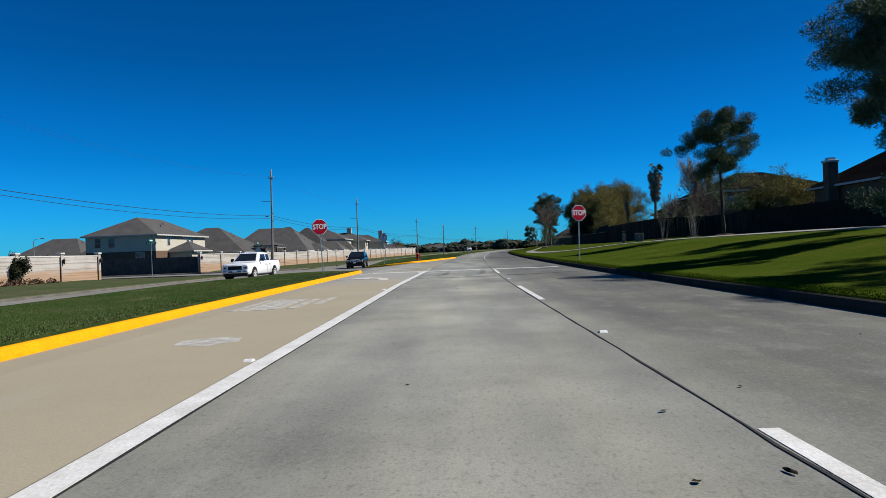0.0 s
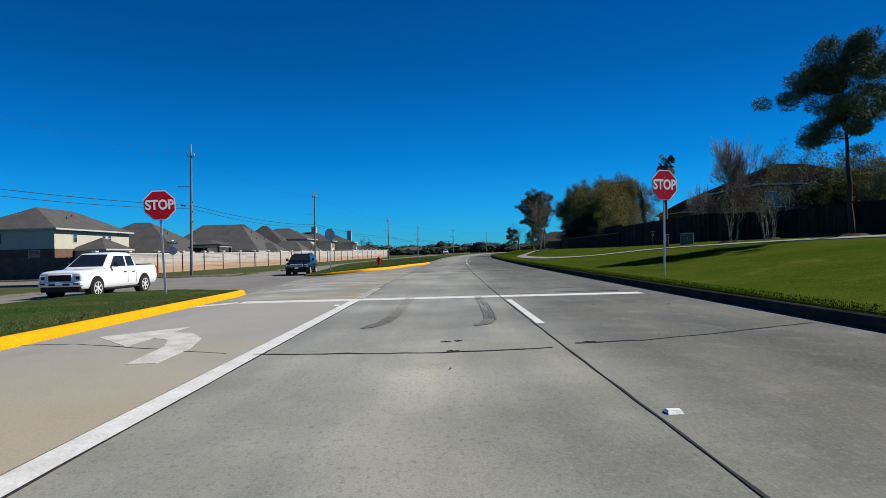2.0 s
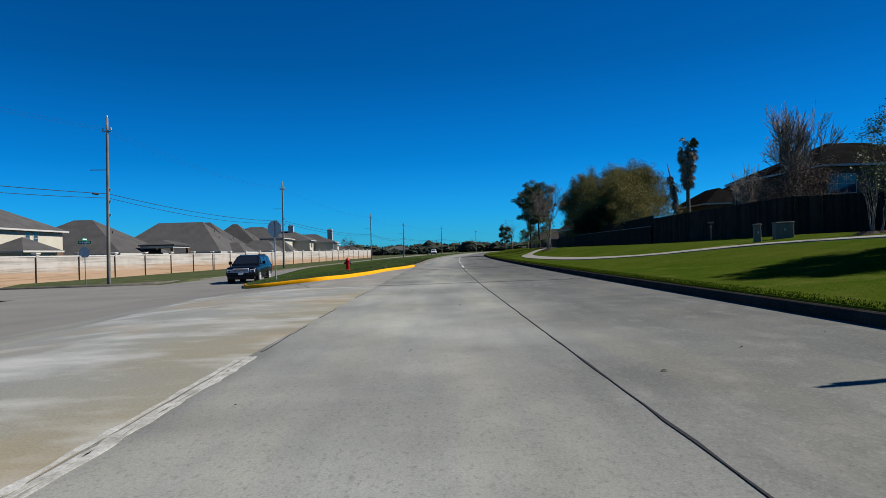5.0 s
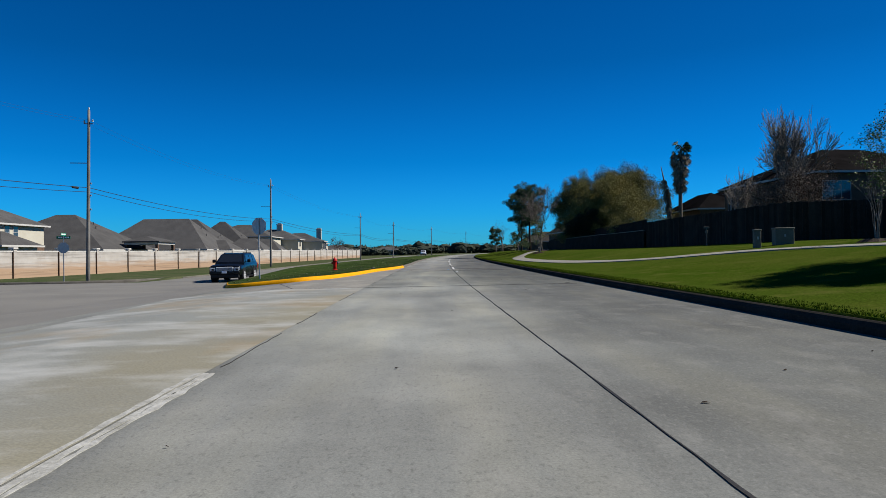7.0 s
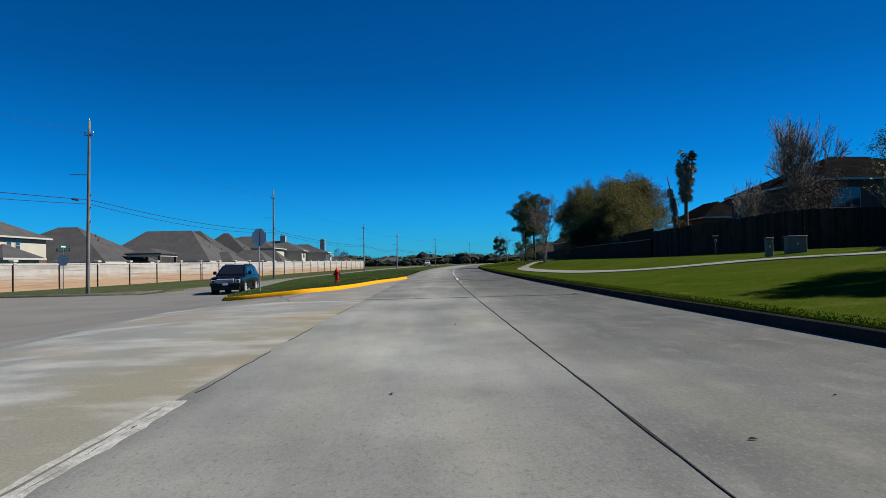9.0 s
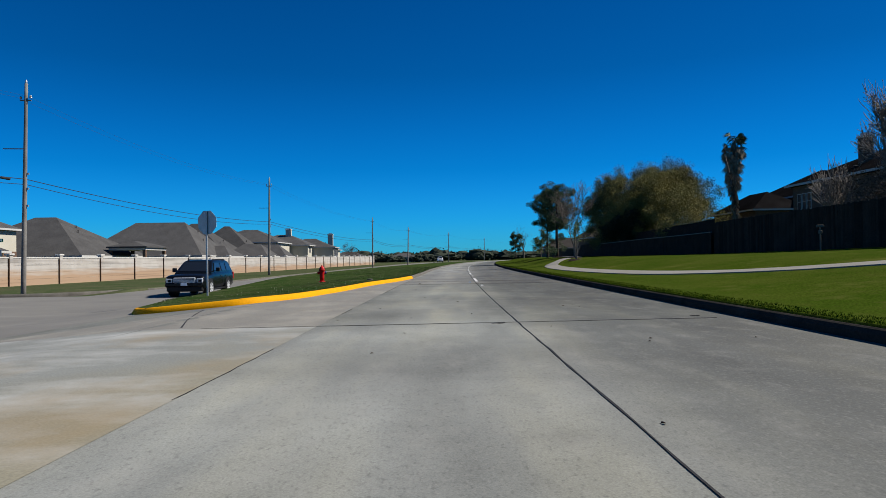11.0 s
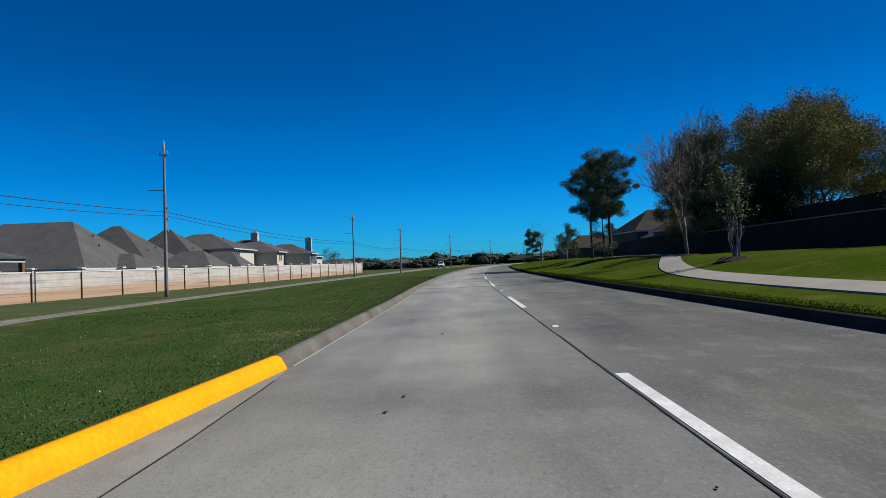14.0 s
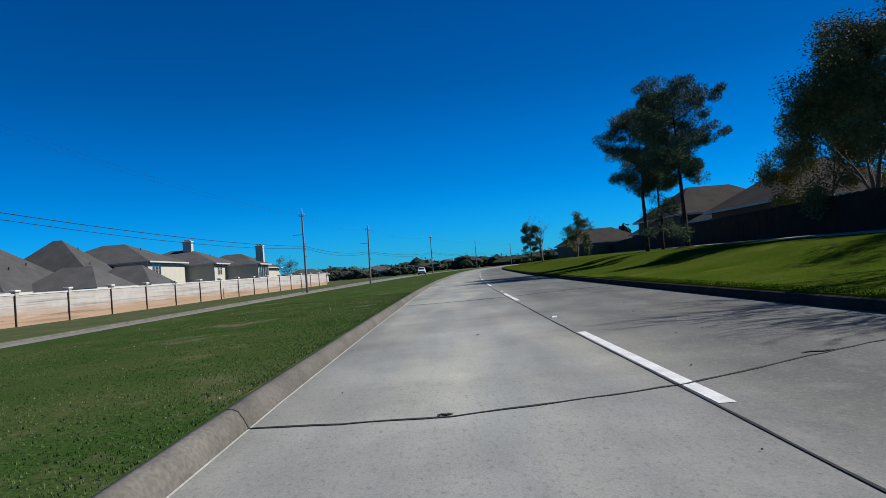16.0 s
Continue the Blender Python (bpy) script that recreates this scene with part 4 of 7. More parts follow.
# dark expansion joints across the bare kerb
for y in (80.4, 95.15, 109.75, 125.25):
    x = two(y, TWO_R)
    bm = bmesh.new()
    edge = [(0.003, -0.02), (0.003, 0.013), (-0.027, 0.077), (-0.059, 0.129), (-0.093, 0.148), (-0.125, 0.153), (-0.16, 0.153), (-0.16, -0.02)]
    ends = [[bm.verts.new((a, d, h)) for a, h in edge] for d in (-0.008, 0.008)]
    bm.faces.new(ends[0])
    bm.faces.new(list(reversed(ends[1])))
    for k in range(len(edge)):
        q = (k + 1) % len(edge)
        bm.faces.new((ends[0][k], ends[1][k], ends[1][q], ends[0][q]))
    ob = part("kerb_joint", bm, SEALANT)
    ob.matrix_world = pose(x, y, 0.0)
    tagged(ob, "dark expansion joint across the bare kerb", "road joint", kind="structure")

# ---- things along the road ----
def octagon(bm, r, y, thick):
    pts = [(r * math.cos(math.pi / 8 + k * math.pi / 4) , r * math.sin(math.pi / 8 + k * math.pi / 4)) for k in range(8)]
    a = [bm.verts.new((x, y, z)) for x, z in pts]
    b = [bm.verts.new((x, y + thick, z)) for x, z in pts]
    bm.faces.new(a)
    bm.faces.new(list(reversed(b)))
    for k in range(8):
        bm.faces.new((a[k], b[k], b[(k + 1) % 8], a[(k + 1) % 8]))
    return bm


def stop_sign(x, y, z, turn, height=2.06, lean=0.0, label="red octagonal stop sign on a galvanised steel post"):
    s = thing("stop_sign", pose(x, y, z, 0, lean, turn), label, "stop sign", "stop signs")
    part("post", boxed(-0.03, 0.03, 0.012, 0.05, -0.3, height + 0.8, bevel=0.006), GALVANISED, s, "galvanised steel post")
    mid = height + 0.42
    def disc(name, r, y0, thick, mat, note):
        bm = octagon(bmesh.new(), r, y0, thick)
        bmesh.ops.translate(bm, verts=bm.verts, vec=(0, 0, mid))
        return part(name, bm, mat, s, note)
    disc("plate", 0.455, 0.0, 0.006, GALVANISED, "bare metal back plate")
    disc("border", 0.452, -0.004, 0.003, SIGN_WHITE, "white reflective border")
    disc("face", 0.425, -0.008, 0.003, SIGN_RED, "red reflective face")
    text = bpy.data.curves.new("lettering", "FONT")
    text.body, text.align_x, text.align_y, text.size, text.extrude, text.offset = "STOP", "CENTER", "CENTER", 0.34, 0.001, 0.011
    t = new("lettering", text)
    t.parent = s
    t.matrix_basis = pose(0, -0.0105, mid, 90, 0, 0) @ Matrix.Diagonal((0.92, 1.12, 1, 1))
    text.materials.append(SIGN_WHITE)
    for h in (mid + 0.2, mid - 0.2):
        part("bolt", boxed(-0.012, 0.012, -0.013, -0.006, h - 0.012, h + 0.012), GALVANISED, s)
    return s


stop_sign(6.63, 34.45, land_z(6.63 - lane(34.45), 34.45), 18, 2.1, 0.8)
stop_sign(-7.5, 35.15, 0.10, 18, 2.06, -2.5)
stop_sign(-7.2, 62.5, -0.14, 156, 2.2, 0.5, "stop sign seen from its bare metal back")


def utility_pole(x, y, z, height, lean=0.0, side=1.0):
    p = thing("utility_pole", pose(x, y, z, 0, lean, 0), "weathered grey wooden utility pole on the verge", "utility pole", "utility poles")
    verts, faces = [], []
    n = 8
    tube(verts, faces, [Vector((0, 0, -0.5 + (height + 0.5) * k / n)) for k in range(n + 1)], [0.145 - 0.06 * k / n for k in range(n + 1)], 10)
    mesh_object("shaft", verts, faces, POLE_WOOD, p, smooth=True)
    part("bracket_arm", boxed(-1.25 * side if side > 0 else 0, 0 if side > 0 else 1.25, -0.03, 0.03, height * 0.69, height * 0.69 + 0.05), POLE_WOOD, p, "thin side arm")
    for dx, h in ((-0.3, 0.925), (0.26, 0.93)):
        bm = lathe(bmesh.new(), [(0.03, 0), (0.07, 0.04), (0.05, 0.08), (0.07, 0.12), (0.03, 0.18)], 8)
        bmesh.ops.translate(bm, verts=bm.verts, vec=(dx, 0, height * h))
        part("insulator", bm, GALVANISED, p)
    part("insulator_bracket", boxed(-0.34, 0.3, -0.025, 0.025, height * 0.92 - 0.03, height * 0.92 + 0.03), POLE_WOOD, p)
    bm = lathe(bmesh.new(), [(0.05, 0), (0.06, 0.1), (0.03, 0.2)], 8)
    bmesh.ops.translate(bm, verts=bm.verts, vec=(0, 0, height))
    part("top_insulator", bm, GALVANISED, p)
    for k, f in enumerate((0.42, 0.5, 0.57)):
        part("clamp", boxed(0.1, 0.22, -0.03, 0.03, height * f, height * f + 0.12), GALVANISED, p)
    return p


POLES = [(-22.4, 76.3, -0.75, 12.2, 1.0), (-17.95, 114.4, -0.5, 11.3, 0.6), (-10.4, 167.1, -0.3, 9.8, 0.3), (-3.9, 184, -0.3, 8.6, 1.6), (7.2, 238, -0.2, 9.4, 0.4), (24, 300, 0.0, 9.6, 0.3), (46, 365, 0, 9.6, 0.2), (76, 440, 0, 9.6, 0), (-28.5, 36, -0.6, 11.8, 0)]
for x, y, z, h, lean in POLES:
    utility_pole(x, y, z, h, lean)


def cable(name, a, b, sag, r, label):
    pts = []
    for k in range(25):
        t = k / 24
        p = Vector(a).lerp(Vector(b), t)
        p.z -= 4 * sag * t * (1 - t)
        pts.append(p)
    verts, faces = [], []
    tube(verts, faces, pts, [r] * 25, 5)
    return tagged(mesh_object(name, verts, faces, CABLE), label, "cable", "overhead cables")


order = [POLES[8]] + POLES[:8]
for (x0, y0, z0, h0, _), (x1, y1, z1, h1, _) in zip(order, order[1:]):
    for f0, f1, r, sag, dx in ((0.55, 0.55, 0.022, 0.5, 0.15), (0.525, 0.525, 0.018, 0.62, 0.15), (0.935, 0.935, 0.005, 0.8, -0.3), (0.94, 0.94, 0.005, 0.8, 0.26)):
        cable("overhead_cable", (x0 + dx, y0, z0 + h0 * f0), (x1 + dx, y1, z1 + h1 * f1), sag, r, "black overhead cable slung between utility poles")


# splice case slung on the lower cable beside the nearest pole
(x0, y0, z0, h0, _), (x1, y1, z1, h1, _) = POLES[8], POLES[0]
spot = Vector((x1 + 0.15, y1, z1 + h1 * 0.55)).lerp(Vector((x0 + 0.15, y0, z0 + h0 * 0.55)), 0.035)
case = part("splice_case", lathe(bmesh.new(), [(0.03, -0.32), (0.075, -0.27), (0.085, 0.27), (0.03, 0.32)], 10), CABLE)
case.matrix_world = Matrix.Translation(spot + Vector((0, 0, -0.12))) @ (Vector((x1 - x0, y1 - y0, 0)).to_track_quat("Z", "Y").to_matrix().to_4x4())
tagged(case, "black cylindrical splice case hanging on a cable", "splice case")


def hydrant(x, y, z):
    h = thing("fire_hydrant", pose(x, y, z, 0, 0, 20), "red painted fire hydrant standing in the grass", "fire hydrant")
    part("base_flange", lathe(bmesh.new(), [(0.15, -0.1), (0.15, 0.05), (0.16, 0.06), (0.16, 0.1), (0.11, 0.12)], 16), HYDRANT_RED, h)
    part("barrel", lathe(bmesh.new(), [(0.10, 0.1), (0.105, 0.3), (0.115, 0.42), (0.125, 0.5), (0.125, 0.6), (0.15, 0.61), (0.15, 0.65), (0.12, 0.66)], 16), HYDRANT_RED, h, smooth=True)
    part("bonnet", lathe(bmesh.new(), [(0.13, 0.66), (0.125, 0.7), (0.10, 0.76), (0.06, 0.8), (0.03, 0.81), (0.03, 0.86), (0.02, 0.87)], 16), HYDRANT_RED, h, smooth=True)
    for a in (0, 90, 180):
        bm = lathe(bmesh.new(), [(0.055, 0.08), (0.055, 0.15), (0.075, 0.155), (0.075, 0.2), (0.03, 0.205), (0.025, 0.235)], 12)
        bmesh.ops.transform(bm, verts=bm.verts, matrix=pose(0, 0, 0.5, 0, 90, a) )
        cap = part("outlet_cap", bm, BLUE_BAND if a == 0 else HYDRANT_RED, h, "dark blue cap" if a == 0 else "")
    for k in range(6):
        t = math.pi / 3 * k
        part("bolt", boxed(0.13 * math.cos(t) - 0.012, 0.13 * math.cos(t) + 0.012, 0.13 * math.sin(t) - 0.012, 0.13 * math.sin(t) + 0.012, 0.645, 0.672), HYDRANT_RED, h)


hydrant(-4.37, 69.9, land_z(-4.37 - lane(69.9), 69.9))

# ---- garden wall on the opposite side ----
def wall_x(y):
    return float(np.interp(y, [0, 58, 77, 115, 160, 190, 212], [-36, -33, -31.4, -26.6, -20.6, -17.0, -14.0]))


def garden_wall(name, y0, y1, pitch, label):
    w = thing(name, Matrix.Identity(4), label, "garden wall", "garden walls")
    n = max(int(round((y1 - y0) / pitch)), 1)
    shared = {}
    for k in range(n + 1):
        y = y0 + (y1 - y0) * k / n
        x, z = wall_x(y), land_z(wall_x(y) - lane(y), y)
        turn = math.degrees(math.atan2(wall_x(y + 1) - wall_x(y - 1), 2))
        if "pier" not in shared:
            shared["pier"] = part("pier", boxed(-0.17, 0.17, -0.17, 0.17, -0.4, 2.28, bevel=0.015), WALL_MIX, w)
            shared["pier_cap"] = part("pier_cap", boxed(-0.24, 0.24, -0.26, 0.26, 2.28, 2.43, bevel=0.03), CAP, w)
            a, b = shared["pier"], shared["pier_cap"]
        else:
            a, b = new("pier", shared["pier"].data), new("pier_cap", shared["pier_cap"].data)
            a.parent = b.parent = w
        a.matrix_basis = b.matrix_basis = pose(x, y, z, 0, 0, -turn)
        # added dark strip that paints the shadow line down one side of the pier
        rod = new("shadow_strip", shared["rod"].data) if "rod" in shared else part("shadow_strip", boxed(0.09, 0.175, -0.235, -0.175, -0.3, 2.05), PIER_SHADOW, w)
        shared.setdefault("rod", rod)
        rod.parent = w
        rod.matrix_basis = pose(x, y, z, 0, 0, -turn)
        if k < n:
            ya = y0 + (y1 - y0) * (k + 1) / n
            xa, za = wall_x(ya), land_z(wall_x(ya) - lane(ya), ya)
            p, q = Vector((x, y, z)), Vector((xa, ya, za))
            d = (q - p).normalized()
            s = Vector((d.y, -d.x, 0)).normalized() * 0.08
            def slab(nm, h0, h1, mat, thick=1.0, over=0.0):
                c = []
                for base in (p + d * 0.13, q - d * 0.13):
                    for side in (-thick, thick):
                        for h in (h0, h1):
                            c.append(base + s * side + Vector((0, 0, h)))
                f = [(0, 1, 3, 2), (4, 6, 7, 5), (0, 4, 5, 1), (2, 3, 7, 6), (1, 5, 7, 3), (0, 2, 6, 4)]
                return mesh_object(nm, c, f, mat, w)
            for h0, h1, t in ((-0.4, 0.47, 1.0), (0.48, 1.0, 0.93), (1.01, 1.53, 1.0), (1.54, 2.08, 0.94)):
                slab("plank", h0, h1, WALL_MIX, t)
            slab("coping", 2.08, 2.18, CAP, 1.35)
    return w


# black lanterns on the wall piers beside the side street
def lantern(y):
    x, z = wall_x(y), land_z(wall_x(y) - lane(y), y)
    g = thing("wall_lantern", pose(x + 0.175, y, z + 1.5), "black metal lantern fixed to a wall pier", "lantern", "wall lanterns")
    part("bracket", boxed(-0.01, 0.07, -0.04, 0.04, 0.08, 0.2), BLACK_METAL, g)
    part("cage", lathe(bmesh.new(), [(0.05, 0.0), (0.075, 0.03), (0.10, 0.3), (0.075, 0.31)], 8), LANTERN_GLASS, g, "dark glass cage").matrix_basis = pose(0.13, 0, 0)
    part("hood", lathe(bmesh.new(), [(0.125, 0.3), (0.11, 0.33), (0.04, 0.42), (0.015, 0.48)], 8), BLACK_METAL, g).matrix_basis = pose(0.13, 0, 0)
    part("base", lathe(bmesh.new(), [(0.02, -0.06), (0.06, -0.02), (0.06, 0.01)], 8), BLACK_METAL, g).matrix_basis = pose(0.13, 0, 0)


BLACK_METAL = material("black_metal", (0.012, 0.012, 0.013), 0.5, spread=0.1)
LANTERN_GLASS = material("dark_lantern_glass", (0.03, 0.03, 0.028), 0.2, spread=0.1, bump=0)
for y in (52.43, 57.5, 76.6):
    lantern(y)

garden_wall("garden_wall", 76.6, 212, 5.2, "long cream plaster garden wall stained orange by clay")
garden_wall("garden_wall", 22, 57.5, 5.2, "cream plaster garden wall section stained orange by clay")


# ---- houses ----
def hip_roof(x0, x1, y0, y1, z, h, ridge, over=0.5, pitch_axis="x"):
    """A hipped roof with eaves: a ridge of the given length along x or y."""
    a0, a1, b0, b1 = x0 - over, x1 + over, y0 - over, y1 + over
    cx, cy = (a0 + a1) / 2, (b0 + b1) / 2
    r = ridge / 2
    p, q = ((cx - r, cy, z + h), (cx + r, cy, z + h)) if pitch_axis == "x" else ((cx, cy - r, z + h), (cx, cy + r, z + h))
    v = [(a0, b0, z), (a1, b0, z), (a1, b1, z), (a0, b1, z), (a0, b0, z - 0.16), (a1, b0, z - 0.16), (a1, b1, z - 0.16), (a0, b1, z - 0.16), p, q]
    if pitch_axis == "x":
        f = [(0, 1, 9, 8), (1, 2, 9), (2, 3, 8, 9), (3, 0, 8)]
    else:
        f = [(0, 1, 8), (1, 2, 9, 8), (2, 3, 9), (3, 0, 8, 9)]
    f += [(0, 4, 5, 1), (1, 5, 6, 2), (2, 6, 7, 3), (3, 7, 4, 0), (4, 7, 6, 5)]
    return v, f


def window_on(parent, x, y, z, w, h, turn, mullions=1, name="window"):
    win = part(name, boxed(-w / 2 - 0.06, w / 2 + 0.06, -0.03, 0.05, -0.06, h + 0.06), TRIM_WHITE, parent, "white framed sash window")
    win.matrix_basis = pose(x, y, z, 0, 0, turn)
    n = mullions
    pane_w = (w - 0.05 * (n - 1)) / n
    for k in range(n):
        for lo, hi in ((0, h / 2 - 0.02), (h / 2 + 0.02, h)):
            x0 = -w / 2 + k * (pane_w + 0.05)
            part("pane", boxed(x0, x0 + pane_w, -0.04, -0.031, lo, hi), GLASS_DARK, win, "dark reflecting glass")
    return win


def house(x0, x1, y0, y1, base, eave, rise, ridge, axis, roof_mat=SHINGLE, wall_mat=SIDING, label="", brick_to=None, windows=(), wings=(), vents=2):
    """A house on base level; eave and rise above base; wings: (x0, x1, y0, y1, eave, rise, ridge, axis)."""
    g = thing("house", pose((x0 + x1) / 2, (y0 + y1) / 2, base), label, "house", "houses")
    cx, cy = (x0 + x1) / 2, (y0 + y1) / 2
    def body(a0, a1, b0, b1, e, r, rd, ax, nm):
        a0, a1, b0, b1 = a0 - cx, a1 - cx, b0 - cy, b1 - cy
        if brick_to and nm == "wall":
            part("brick_course", boxed(a0 - 0.02, a1 + 0.02, b0 - 0.02, b1 + 0.02, -0.6, brick_to), BRICK_WALL, g, "brown brick lower storey")
            part(nm, boxed(a0, a1, b0, b1, brick_to, e - 0.12), wall_mat, g)
        else:
            part(nm, boxed(a0, a1, b0, b1, -0.6, e - 0.12), wall_mat, g)
        v, f = hip_roof(a0, a1, b0, b1, e, r, rd, 0.5, ax)
        roof = mesh_object("roof", v, f, roof_mat, g, "brown asphalt shingle hip roof")
        w = 0.03
        fascia = bmesh.new()
        for (p, q, s, t) in ((a0 - 0.5 - w, a1 + 0.5 + w, b0 - 0.5 - w, b0 - 0.5), (a0 - 0.5 - w, a1 + 0.5 + w, b1 + 0.5, b1 + 0.5 + w), (a0 - 0.5 - w, a0 - 0.5, b0 - 0.5, b1 + 0.5), (a1 + 0.5, a1 + 0.5 + w, b0 - 0.5, b1 + 0.5)):
            box(fascia, p, q, s, t, e - 0.17, e + 0.015)
        part("fascia", fascia, TRIM_WHITE, roof, "pale painted fascia")
        return roof
    main = body(x0, x1, y0, y1, eave, rise, ridge, axis, "wall")
    for wing in wings:
        body(*wing, "wing_wall")
    rnd = random.Random(int(x0 * 7 + y0))
    for k in range(vents):
        fx = rnd.uniform(0.2, 0.8)
        top = part("roof_vent", lathe(bmesh.new(), [(0.05, -0.1), (0.05, 0.26), (0.08, 0.27), (0.08, 0.31)], 8), BLACK_PLASTIC, g, "small dark roof vent pipe")
        # sits on the slope that faces the road
        half = (x1 - x0) / 2 + 0.5
        run_in = half - (ridge / 2 if axis == "x" else 0)
        t = rnd.uniform(0.35, 0.8)
        span = ((y1 - y0) / 2) * (1 - t) * 0.7
        top.matrix_basis = pose(half - run_in * t, rnd.uniform(-span, span), eave + rise * t)
    for wx, wy, wz, ww, wh, turn, n in windows:
        window_on(g, wx - cx, wy - cy, wz - base, ww, wh, turn, n)
    return g


def porch(g_label, x0, x1, y0, y1, base, height):
    p = thing("porch", pose((x0 + x1) / 2, (y0 + y1) / 2, base), g_label, "porch", "porches")
    w, d = (x1 - x0) / 2, (y1 - y0) / 2
    v, f = hip_roof(-w, w, -d, d, height, 0.7, max(w, d) * 0.8, 0.2, "x" if w > d else "y")
    mesh_object("roof", v, f, SHINGLE, p)
    part("beam", boxed(-w, w, -d, d, height - 0.45, height - 0.17), TRIM_WHITE, p, "pale porch beam")
    for sx in (-1, 1):
        for sy in (-1, 1):
            part("column", boxed(sx * (w - 0.2) - 0.18, sx * (w - 0.2) + 0.18, sy * (d - 0.2) - 0.18, sy * (d - 0.2) + 0.18, -0.5, height - 0.45, bevel=0.02), BRICK_WALL, p)
    return p


B = -0.6
house(-54, -43.7, 91, 109, B, 5.5, 2.9, 8, "y", label="two-storey house with cream siding over brown brick", brick_to=3.1,
      windows=[(-43.68, 95.2, 3.3, 0.75, 1.3, 90, 1), (-43.68, 102.0, 3.3, 0.75, 1.3, 90, 1), (-43.68, 103.5, 3.3, 0.75, 1.3, 90, 1), (-52.2, 90.98, 3.2, 0.8, 1.3, 0, 1), (-50.2, 90.98, 3.2, 0.8, 1.3, 0, 1), (-46, 90.95, 1.0, 1.2, 1.3, 0, 2)],
      wings=[(-43.7, -40.2, 95.2, 101.5, 3.0, 1.5, 0.4, "y")])
house(-54, -37.5, 110, 125.5, B, 2.6, 4.8, 2.5, "x", label="single-storey house with a tall brown hip roof")
porch("brick-columned back porch with a low hip roof", -37.6, -33.2, 116.5, 122.5, B, 3.7)
house(-46, -30, 125.5, 139, B, 2.6, 4.9, 7, "x", label="single-storey house with a broad brown hip roof", wings=[(-33, -28, 131, 138, 2.5, 1.6, 2, "x")])
house(-49, -34, 148.5, 162.5, B, 2.7, 6.0, 1.2, "x", label="single-storey house with a steep brown hip roof", wings=[(-35, -28, 152.5, 160.5, 2.6, 2.3, 3, "x")])
house(-47, -33, 163.5, 174.5, B, 2.9, 6.0, 1.0, "x", label="single-storey house with a steep brown hip roof", wings=[(-34, -27, 162.5, 169.5, 2.6, 2.4, 3, "x")])
house(-45, -31, 172.5, 185.5, B, 5.7, 2.9, 3, "x", label="two-storey house with cream siding and white windows", vents=1,
      windows=[(-30.98, 174.2, 3.2, 0.7, 1.6, 90, 1), (-30.98, 175.2, 3.2, 0.7, 1.6, 90, 1), (-30.98, 176.2, 3.2, 0.7, 1.6, 90, 1)])
balcony_house = house(-41, -27, 186.5, 199.5, B, 5.3, 2.7, 3, "x", label="two-storey house with cream siding, a chimney and a screened balcony", vents=1,
      windows=[(-26.98, 188.5, 3.0, 0.7, 1.5, 90, 1), (-26.98, 189.7, 3.0, 0.7, 1.5, 90, 1)], wings=[(-27, -22, 192.5, 199.5, 4.9, 1.0, 2, "y")])
balcony = part("balcony", boxed(12.0, 12.06, -0.1, 6.2, 2.35, 4.55), GLASS_DARK, balcony_house, "dark screened balcony with white posts")
for k in range(6):
    part("post", boxed(12.05, 12.14, -0.16 + 1.23 * k, -0.04 + 1.23 * k, 2.35, 4.6), TRIM_WHITE, balcony)
part("parapet", boxed(12.05, 12.16, -0.2, 6.25, 2.1, 2.75), TRIM_WHITE, balcony, "white balcony parapet")
house(-38, -24, 204.5, 218.5, B, 4.6, 3.0, 3, "x", label="two-storey brown-roofed house with a chimney", vents=1)
house(-36, -24, 282, 292, 0, 2.4, 2.0, 4, "x", label="distant single-storey house with a grey roof", vents=0)
house(-16, -5, 330, 341, 0, 2.2, 1.8, 4, "x", label="distant single-storey house with a grey roof", vents=0)
house(-85, -71, 118, 131, B, 2.7, 4.0, 5, "x", label="single-storey house with a brown hip roof", vents=1)
house(-72, -58, 118, 132, B, 2.7, 4.6, 5, "x", label="single-storey house with a brown hip roof", vents=1)
house(-85, -70, 42, 56, B, 2.7, 4.2, 5, "x", label="single-storey house with a brown hip roof", vents=1)


def chimney(x, y, z, w, d, h, mat, label):
    c = thing("chimney", pose(x, y, z), label, "chimney", "chimneys")
    part("shaft", boxed(-w / 2, w / 2, -d / 2, d / 2, -3, h, bevel=0.01), mat, c)
    part("crown", boxed(-w / 2 - 0.08, w / 2 + 0.08, -d / 2 - 0.08, d / 2 + 0.08, h, h + 0.18, bevel=0.02), CAP, c)
    part("cap", boxed(-w / 3, w / 3, -d / 3, d / 3, h + 0.18, h + 0.4), GALVANISED, c)


chimney(-32.6, 192.3, 6.2, 1.3, 1.0, 2.3, SIDING, "cream sided chimney on a brown roof")
chimney(-24.8, 206.5, 5.4, 1.3, 1.0, 2.4, SIDING, "cream sided chimney on a brown roof")

